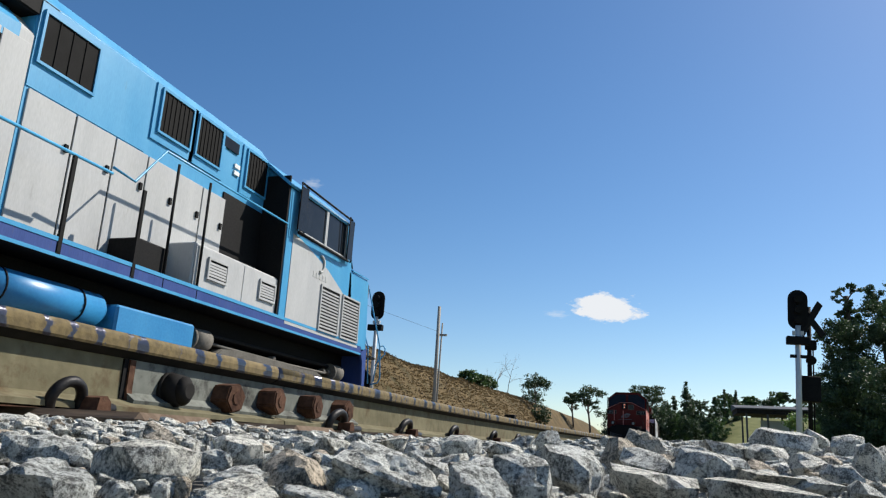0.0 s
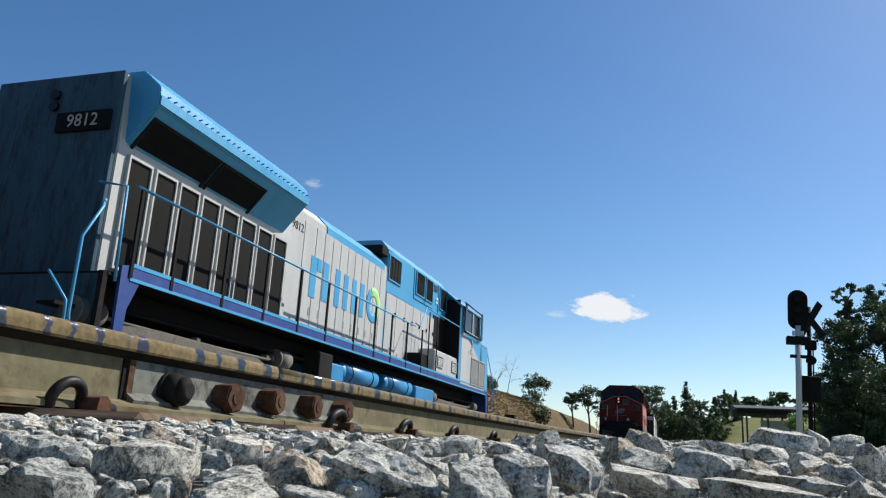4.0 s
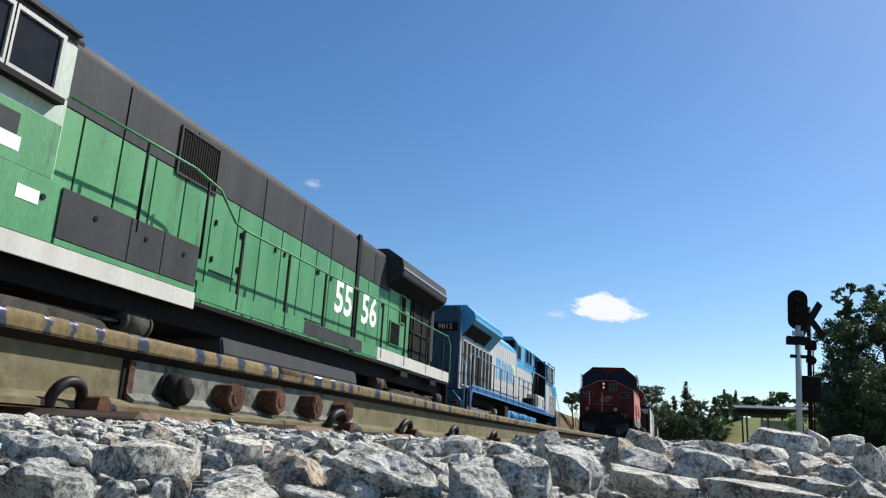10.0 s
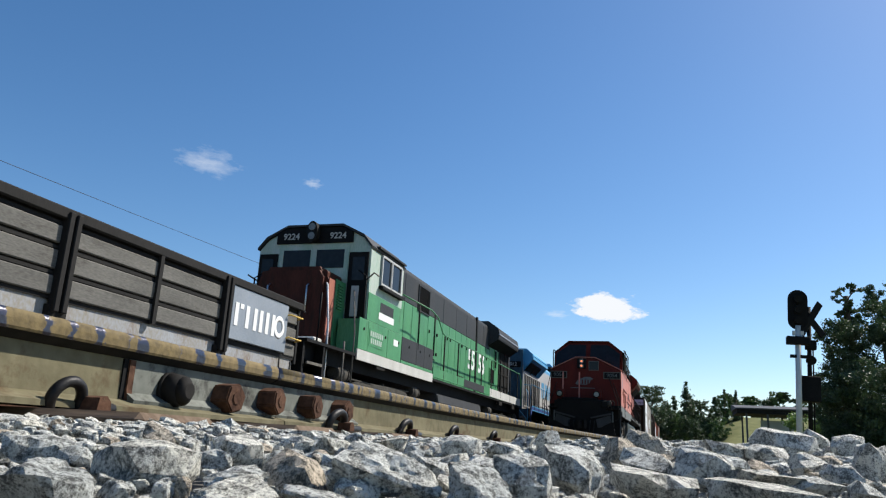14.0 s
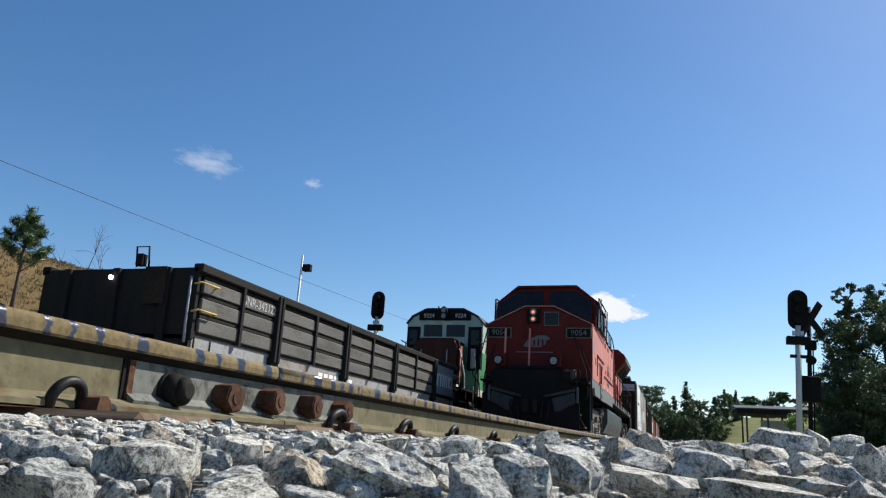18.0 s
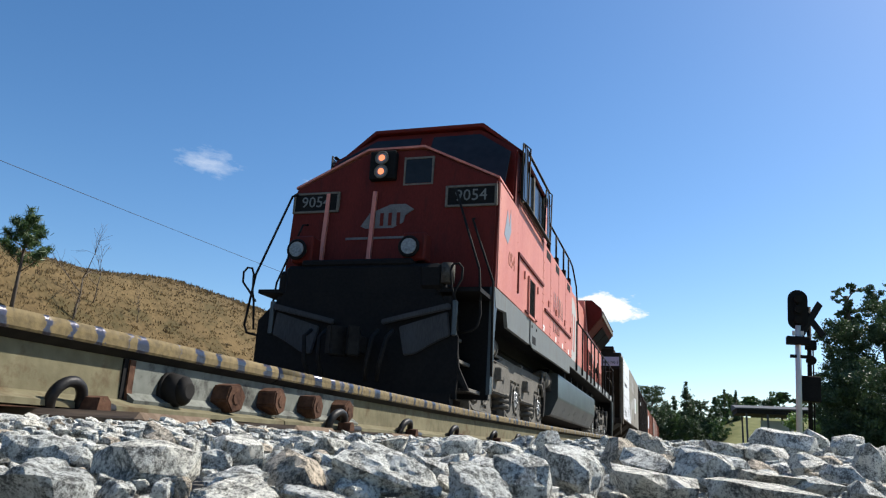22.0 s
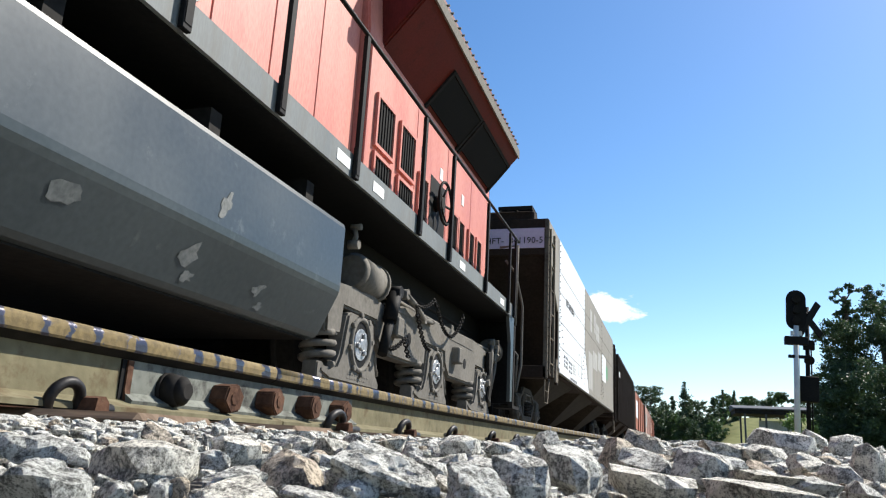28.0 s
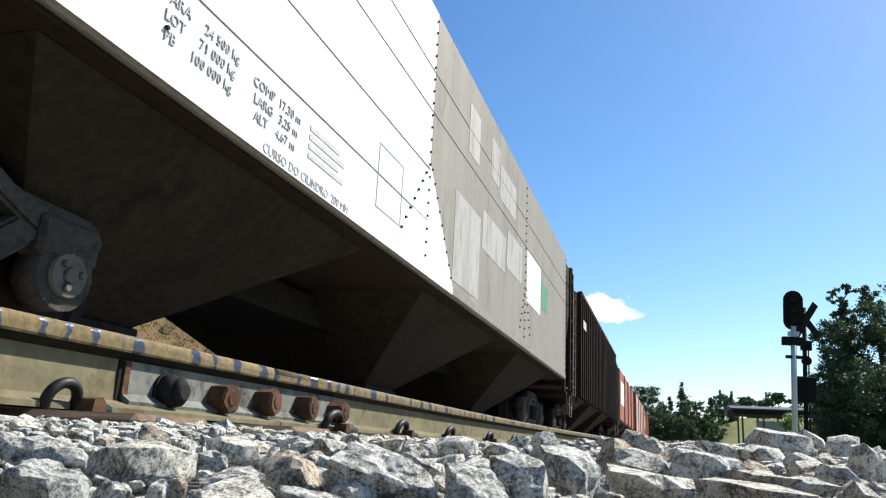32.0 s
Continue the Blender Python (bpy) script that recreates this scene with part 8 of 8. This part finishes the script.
def hopper_wagon(name, label, at, L, x, top, skin, under, detail):
    """Covered hopper with slope sheets and chutes; front end at y = 0, body towards +y."""
    v = thing(name, label, "wagon", at, "wagons of the long freight train")
    y0, y1 = 1.32, L - 1.1
    body = bmesh.new()
    prism(body, [(-x + 0.012, 1.15), (x - 0.012, 1.15), (x - 0.012, top), (0.9, top + 0.22), (-0.9, top + 0.22), (-x + 0.012, top)], "y", y0, y1)
    part("body", body, skin, v)
    part("underframe", box(bmesh.new(), -0.5, 0.5, 0.15, L - 0.1, 0.80, 1.06), "bogie_dark", v)
    for s in (-1, 1):
        boxpart("side_sill", v, skin, *sorted((s * (x - 0.04), s * (x + 0.012))), y0, y1, 1.14, 1.24, bevel=0.02)
    # Added dark plate: the shade beneath the body is put into its colour.
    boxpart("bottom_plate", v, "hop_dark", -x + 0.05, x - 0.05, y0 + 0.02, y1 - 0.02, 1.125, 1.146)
    # Slope sheets and chutes below.
    n = 3
    w = (y1 - y0) / n
    for k in range(n):
        a, b = y0 + k * w + 0.25, y0 + (k + 1) * w - 1.1
        m = (a + b) / 2 - 0.1
        ch = bmesh.new()
        hi = [ch.verts.new(c) for c in ((-x + 0.15, a + 0.02, 1.121), (x - 0.15, a + 0.02, 1.121), (x - 0.15, b - 0.02, 1.121), (-x + 0.15, b - 0.02, 1.121))]
        lo = [ch.verts.new(c) for c in ((-0.62, m - 0.38, 0.34), (0.62, m - 0.38, 0.34), (0.62, m + 0.38, 0.34), (-0.62, m + 0.38, 0.34))]
        ch.faces.new(lo)
        for i in range(4):
            ch.faces.new((hi[i], hi[(i + 1) % 4], lo[(i + 1) % 4], lo[i]))
        bmesh.ops.recalc_face_normals(ch, faces=ch.faces)
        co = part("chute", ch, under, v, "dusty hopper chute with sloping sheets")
        boxpart("chute_gate", co, "bogie_dark", -0.68, 0.68, m - 0.44, m + 0.44, 0.27, 0.36, bevel=0.01)
    # End: slope sheet, corner posts, sill, platform.
    for e, ya, yb in ((1, 0.0, y0), (-1, L, y1)):
        sl = bmesh.new()
        # End sheet, wall, sill and floor use the brown darkened for shade.
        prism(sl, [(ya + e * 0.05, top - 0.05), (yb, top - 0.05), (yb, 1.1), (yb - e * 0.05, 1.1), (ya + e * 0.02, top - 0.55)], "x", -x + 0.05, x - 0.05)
        part("end_sheet", sl, "hop_dark", v, "brown sloping end sheet darkened for shade")
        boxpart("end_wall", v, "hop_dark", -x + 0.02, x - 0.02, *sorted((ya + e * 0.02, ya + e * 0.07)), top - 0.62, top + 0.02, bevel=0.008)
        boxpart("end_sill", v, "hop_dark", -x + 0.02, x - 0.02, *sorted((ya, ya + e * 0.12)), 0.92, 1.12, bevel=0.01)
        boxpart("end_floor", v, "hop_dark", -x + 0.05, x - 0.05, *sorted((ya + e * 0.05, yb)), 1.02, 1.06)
        for s in (-1, 1):
            # Tan stands for sun on front posts, ladders and stirrups; shade brown at the rear.
            boxpart("corner_post", v, "bogie_tan" if e > 0 else "hop_dark", *sorted((s * (x - 0.07), s * x)), *sorted((ya, ya + e * 0.09)), 0.92, top, bevel=0.008)
            boxpart("brace", v, "hop_dark", *sorted((s * (x - 0.06), s * (x - 0.01))), *sorted((yb - e * 0.02, yb - e * 0.12)), 0.92, top - 0.1)
            ladder(v, s * (x + 0.01), *sorted((ya + e * 0.12, ya + e * 0.55)), 0.98, top - 0.15, 6, "bogie_tan" if e > 0 else "hop_dark")
            barpart("stirrup", v, "bogie_tan", [(s * (x - 0.05), ya + e * 0.1, 0.95), (s * (x - 0.05), ya + e * 0.04, 0.54), (s * (x - 0.05), ya + e * 0.40, 0.54), (s * (x - 0.05), ya + e * 0.54, 0.95)], 0.014, 5)
            barpart("stirrup_rung", v, "bogie_tan", [(s * (x - 0.05), ya + e * 0.07, 0.73), (s * (x - 0.05), ya + e * 0.465, 0.73)], 0.012, 5)
        for xx in (-0.55, 0.55):
            boxpart("end_stanchion", v, "hop_dark", xx - 0.05, xx + 0.05, *sorted((ya + e * 0.03, ya + e * 0.12)), 1.06, top - 0.6)
        coupler(v, ya - e * 0.30, -e)
    roofwalk = bmesh.new()
    box(roofwalk, -0.42, 0.42, -0.05, L + 0.05, top + 0.32, top + 0.37)
    for k in range(9):
        box(roofwalk, -0.40, 0.40, 0.4 + k * (L - 0.8) / 8 - 0.03, 0.4 + k * (L - 0.8) / 8 + 0.03, top + 0.15, top + 0.33)
    part("roof_walk", roofwalk, "hop_dark", v, "dark roof walkway")
    for k in range(4):
        hb = bmesh.new()
        box(hb, 0.5, 1.05, y0 + 0.9 + k * 2.8, y0 + 1.9 + k * 2.8, top + 0.02, top + 0.26, bevel=0.02)
        part("hatch", hb, skin, v)
    boxpart("roof_box", v, "hop_dark", -0.35, 1.42, 0.10, 1.1, top + 0.01, top + 0.20, bevel=0.03, label="dark roof box at the wagon end")
    grating = boxpart("brake_platform", v, "bogie_dark", 0.80, 1.40, 0.03, 0.055, top + 0.20, top + 0.265, label="open steel grating platform")
    for k in range(7):
        boxpart("grating_bar", grating, "bogie_dark", 0.80, 1.40, 0.06 + 0.07 * k, 0.085 + 0.07 * k, top + 0.24, top + 0.27)
    for xx in (0.80, 1.10, 1.38):
        boxpart("grating_rail", grating, "bogie_dark", xx, xx + 0.02, 0.056, 0.52, top + 0.20, top + 0.238)
    detail(v, y0, y1, x, top, L)
    for yc in (1.42, L - 1.42):
        two_axle_bogie(v, yc, "bogie_mid" if name == "hopper_wagon" else "bogie_dark")
    return v


def rivets(v, x, pts, material, r=0.014):
    rb = bmesh.new()
    for y, z in pts:
        disc(rb, (x - 0.006, y, z), (x + 0.016, y, z), r, 5, r * 0.7)
    tagged(part("rivets", rb, material, v), kind="stuff")


def patched(v, y0, y1, x, top, L):
    """White front panel, dusty grey rear panels with pale patches, rivet rows and stencils."""
    z0, z1 = 1.235, top - 0.01
    boxpart("side_panel", v, "hop_white", x - 0.02, x, y0, 5.50, z0, z1, label="bright white side panel")
    boxpart("side_panel", v, "hop_grey", x - 0.02, x, 5.51, 9.95, z0, z1, label="dusty grey side panel")
    boxpart("side_panel", v, "hop_grey", x - 0.02, x, 9.96, y1, z0, z1, label="dusty grey side panel")
    part("end_side_panel", prism(bmesh.new(), [(0.08, z1), (y0 - 0.03, z1), (y0 - 0.03, 1.3), (1.22, 2.2), (0.08, 3.02)], "x", x - 0.03, x - 0.004), "hop_grey", v, "dusty corner sheet")
    boxpart("sill_face", v, "hop_white", x + 0.0125, x + 0.017, y0, 6.3, 1.152, 1.225)
    tri = bmesh.new()
    prism(tri, [(4.8, z0), (5.51, 2.12), (6.33, z0)], "x", x, x + 0.004)
    part("patch", tri, "hop_white", v)
    for a, b, c, d, m in ((6.7, 7.15, 2.75, 3.3, "hop_pale"), (7.7, 8.15, 2.85, 3.35, "hop_pale"), (7.4, 8.6, 1.9, 2.35, "hop_pale"), (8.2, 9.2, 2.75, 3.2, "hop_pale"), (6.3, 7.3, 1.3, 2.2, "hop_pale"), (8.7, 9.7, 2.0, 2.5, "hop_pale"), (10.1, 11.3, 1.85, 2.6, "hop_white"), (11.4, 12.0, 2.0, 2.4, "green")):
        boxpart("patch", v, m, x - 0.005, x + 0.003, a, b, c, d, label="repainted patch")
    for z in (1.62, 2.08, 2.62, 3.0):
        boxpart("seam", v, "bogie", x - 0.004, x + 0.004, y0, 5.5 if z < 2.2 else y1, z, z + 0.007)
    rows = []
    for y in (y0 + 0.05, 5.47, 9.98, y1 - 0.06):
        rows += [(y, z0 + 0.08 + 0.115 * k) for k in range(20)]
    rows += [(y0 + 0.12 + 0.075 * k, 2.3 - 0.115 * k) for k in range(9)] + [(5.47 - 0.085 * k, 2.12 - 0.105 * k) for k in range(8)] + [(5.54 + 0.088 * k, 2.10 - 0.10 * k) for k in range(9)] + [(9.95 - 0.05 * k, 2.0 - 0.1 * k) for k in range(7)] + [(10.08 + 0.05 * k, 2.0 - 0.1 * k) for k in range(7)]
    rivets(v, x, rows, "hop_dark")
    rivets(v, x, [(0.05, 1.05 + 0.14 * k) for k in range(18)] + [(0.64, 2.15 + 0.12 * k) for k in range(11)], "hop_dark")
    lettering("HFT-841190-5", 0.215, "badge", v, facing(x + 0.003, 2.85, 2.58, 1), "number")
    for k, t in enumerate(("TARA     24 500 kg", "LOT     71 000 kg", "PB     100 000 kg")):
        lettering(t, 0.072, "stencil", v, facing(x + 0.003, 2.28, 1.52 - 0.085 * k, 1), "stencil")
    for k, t in enumerate(("COMP  17,30 m", "LARG   3,25 m", "ALT    4,67 m")):
        lettering(t, 0.075, "stencil", v, facing(x + 0.003, 2.95, 1.49 - 0.085 * k, 1), "stencil")
    lettering("CURSO DO CILINDRO  200 MM", 0.075, "stencil", v, facing(x + 0.0175, 3.35, 1.188, 1), "stencil")
    for k in range(4):
        boxpart("stencil_bar", v, "letter_grey", x, x + 0.004, 3.32, 3.80 - 0.08 * (k % 2), 1.33 + 0.055 * k, 1.36 + 0.055 * k)
    for d in ((4.35, 4.36, 1.38, 1.86), (4.84, 4.85, 1.38, 1.86), (4.36, 4.84, 1.38, 1.39), (4.36, 4.84, 1.85, 1.86)):
        boxpart("stencil_frame", v, "letter_grey", x, x + 0.004, *d)
    pn = boxpart("number_panel", v, "lilac", 0.45, x - 0.08, 0.0, 0.022, top - 0.50, top - 0.15, label="lilac number panel on the end wall")
    lettering("HFT-  841190-5", 0.155, "plate_black", pn, facing(1.10, -0.004, top - 0.37, 0, True), "number")
    gd = bmesh.new()
    prism(gd, [(1.0, 0.95), (1.28, 0.95), (1.28, 1.20), (1.22, 1.36), (1.06, 1.36), (1.0, 1.2)], "x", x - 0.03, x)
    jack = part("jacking_plate", gd, "bogie_tan", v, "dusty plate with a round hole")
    part("hole", disc(bmesh.new(), (x - 0.01, 1.14, 1.20), (x + 0.003, 1.14, 1.20), 0.06, 14), "black", jack)


def ribbed(material):
    def detail(v, y0, y1, x, top, L):
        n = int((y1 - y0) / 0.46)
        for k in range(n + 1):
            y = y0 + (y1 - y0) * k / n
            for s in (-1, 1):
                boxpart("rib", v, material, *sorted((s * (x - 0.01), s * (x + 0.075))), y - 0.045, y + 0.045, 1.02, top - 0.02, bevel=0.008)
        for s in (-1, 1):
            boxpart("top_chord", v, material, *sorted((s * (x - 0.02), s * (x + 0.085))), y0, y1, top - 0.06, top + 0.03, bevel=0.008)
        boxpart("panel_mark", v, "letter_grey", x + 0.075, x + 0.08, y0 + 0.35, y0 + 1.0, 2.7, 2.9)
    return detail


def plain_side(material, mark):
    def detail(v, y0, y1, x, top, L):
        for k in range(4):
            a, b = y0 + (y1 - y0) * k / 4, y0 + (y1 - y0) * (k + 1) / 4
            boxpart("side_panel", v, material, x - 0.02, x, a + 0.01, b - 0.01, 1.14, top - 0.02)
            boxpart("rib", v, material, x - 0.01, x + 0.05, b - 0.05, b + 0.05, 1.05, top - 0.02)
        boxpart("panel_mark", v, mark, x, x + 0.005, y0 + 0.6, y0 + 3.0, 1.9, 2.9, label="pale repainted panel")
    return detail


# Red: shade tone on nose, cab, roof and wing; sunlit tone on flanks and hood.
RED = dict(sill="grey_sill", sill_far="grey_sill", sill_label="grey painted side sill", nose="red_shaded", nose_label="red wide nose in shade-darkened paint", flank="red", cab="red_shaded", cab_label="red cab with shade-darkened front and sunlit faded flanks", roof="red_shaded", frame="bogie", hood="red", hood_f="red", hood_label="faded red hood", wing="red_shaded", ledge="red_shaded", grab="bogie_dark", rear="black", lit=True)
BLUE = dict(sill="blue_dark", sill_far="blue_dark", sill_label="dark blue side sill", nose="blue", nose_label="sky blue wide nose", flank="blue", cab="blue", cab_label="sky blue cab", roof="blue", frame="loco_white", hood="loco_white", hood_f="blue", hood_label="weathered white hood", wing="blue", ledge="blue", grab="blue", rear="blue_grey", lit=False)

red_loco = wide_cab_locomotive("freight_locomotive", "faded red wide-nose diesel locomotive with lit headlights", pose(NEAR_X, 61.9, RAIL_TOP), RED, "9054", False)
hopper_a = hopper_wagon("hopper_wagon", "white and dusty grey patched covered hopper wagon", pose(NEAR_X, 82.8, RAIL_TOP), 15.45, 1.70, 3.60, "hop_grey", "hop_under", patched)
hopper_b = hopper_wagon("ribbed_wagon", "dark brown ribbed hopper wagon", pose(NEAR_X, 97.4, RAIL_TOP), 14.4, 1.60, 3.50, "wagon_brown", "wagon_brown", ribbed("wagon_brown"))
hopper_c = hopper_wagon("oxide_wagon", "dark oxide hopper wagon with pale panel", pose(NEAR_X, 112.4, RAIL_TOP), 14.4, 1.62, 3.35, "wagon_brown", "wagon_brown", plain_side("wagon_rust", "hop_white"))
hopper_d = hopper_wagon("oxide_wagon", "faded pinkish hopper wagon", pose(NEAR_X, 127.4, RAIL_TOP), 14.4, 1.66, 3.45, "wagon_pink", "wagon_brown", plain_side("wagon_pink", "hop_pale"))
hopper_e = hopper_wagon("oxide_wagon", "red oxide hopper wagon", pose(NEAR_X, 142.4, RAIL_TOP), 14.4, 1.62, 3.40, "wagon_rust", "wagon_brown", plain_side("wagon_rust", "wagon_pink"))
blue_loco = wide_cab_locomotive("freight_locomotive", "sky blue and white wide-nose diesel locomotive", pose(FAR_X, 15.1, RAIL_TOP, 0, 0, 180), BLUE, "9812", True)
green_loco = hood_locomotive(pose(FAR_X, -24.7, RAIL_TOP))
gondola_wagon = gondola(pose(FAR_X, -27.3, RAIL_TOP))

NEAR_RUN = [(0.0, 61.9), (3.0, 57.1), (6.0, 51.6), (9.0, 45.6), (11.0, 41.0), (13.0, 35.55)] + [(13.0 + k, 35.55 - 2.961 * k) for k in range(1, 20)]


def run_near(t):
    for (a, p), (b, q) in zip(NEAR_RUN, NEAR_RUN[1:]):
        if t <= b:
            return p + (q - p) * (t - a) / (b - a)
    return NEAR_RUN[-1][1]


FAR_LAG = [(0.0, 0.0), (3.5, 0.10), (8.0, 0.0), (13.0, -0.06), (15.0, -0.15), (16.0, -0.20), (17.0, -0.36), (18.0, -0.76), (19.0, -1.24), (20.0, -1.74), (21.0, -2.24), (24.0, -3.74), (32.0, -7.74)]


def run_far(t):
    """Way of the farther train since 6 s: steady at first, slowing after 16 s."""
    return V_FAR * (t - 6.0) + float(np.interp(t, [a for a, b in FAR_LAG], [b for a, b in FAR_LAG]))


def motions():
    """The long freight train comes towards the camera; the other train draws away on the farther line."""
    near = {red_loco: 0.0, hopper_a: 20.9, hopper_b: 37.0, hopper_c: 52.1, hopper_d: 67.2, hopper_e: 82.3}
    for v, gap in near.items():
        walk(v, [(t, pose(NEAR_X, y + gap, RAIL_TOP)) for t, y in NEAR_RUN])
    far = {blue_loco: 32.02, green_loco: -7.76, gondola_wagon: -10.3}
    for v, y in far.items():
        turn = 180 if v is blue_loco else 0
        walk(v, [(t, pose(FAR_X, y + run_far(t), RAIL_TOP, 0, 0, turn)) for t, lag in FAR_LAG])
    for w, v, y, r in ROLLING:
        rows = []
        for k in range(161):
            t = k * 0.2
            if v in near:
                roll = (61.9 - run_near(t)) / r
            else:
                roll = ((run_far(t) - run_far(0.0)) / r) * (1 if v is blue_loco else -1)
            rows.append((t, Matrix.Translation((0, y, r)) @ Matrix.Rotation(roll, 4, "X")))
        walk(w, rows)


motions()
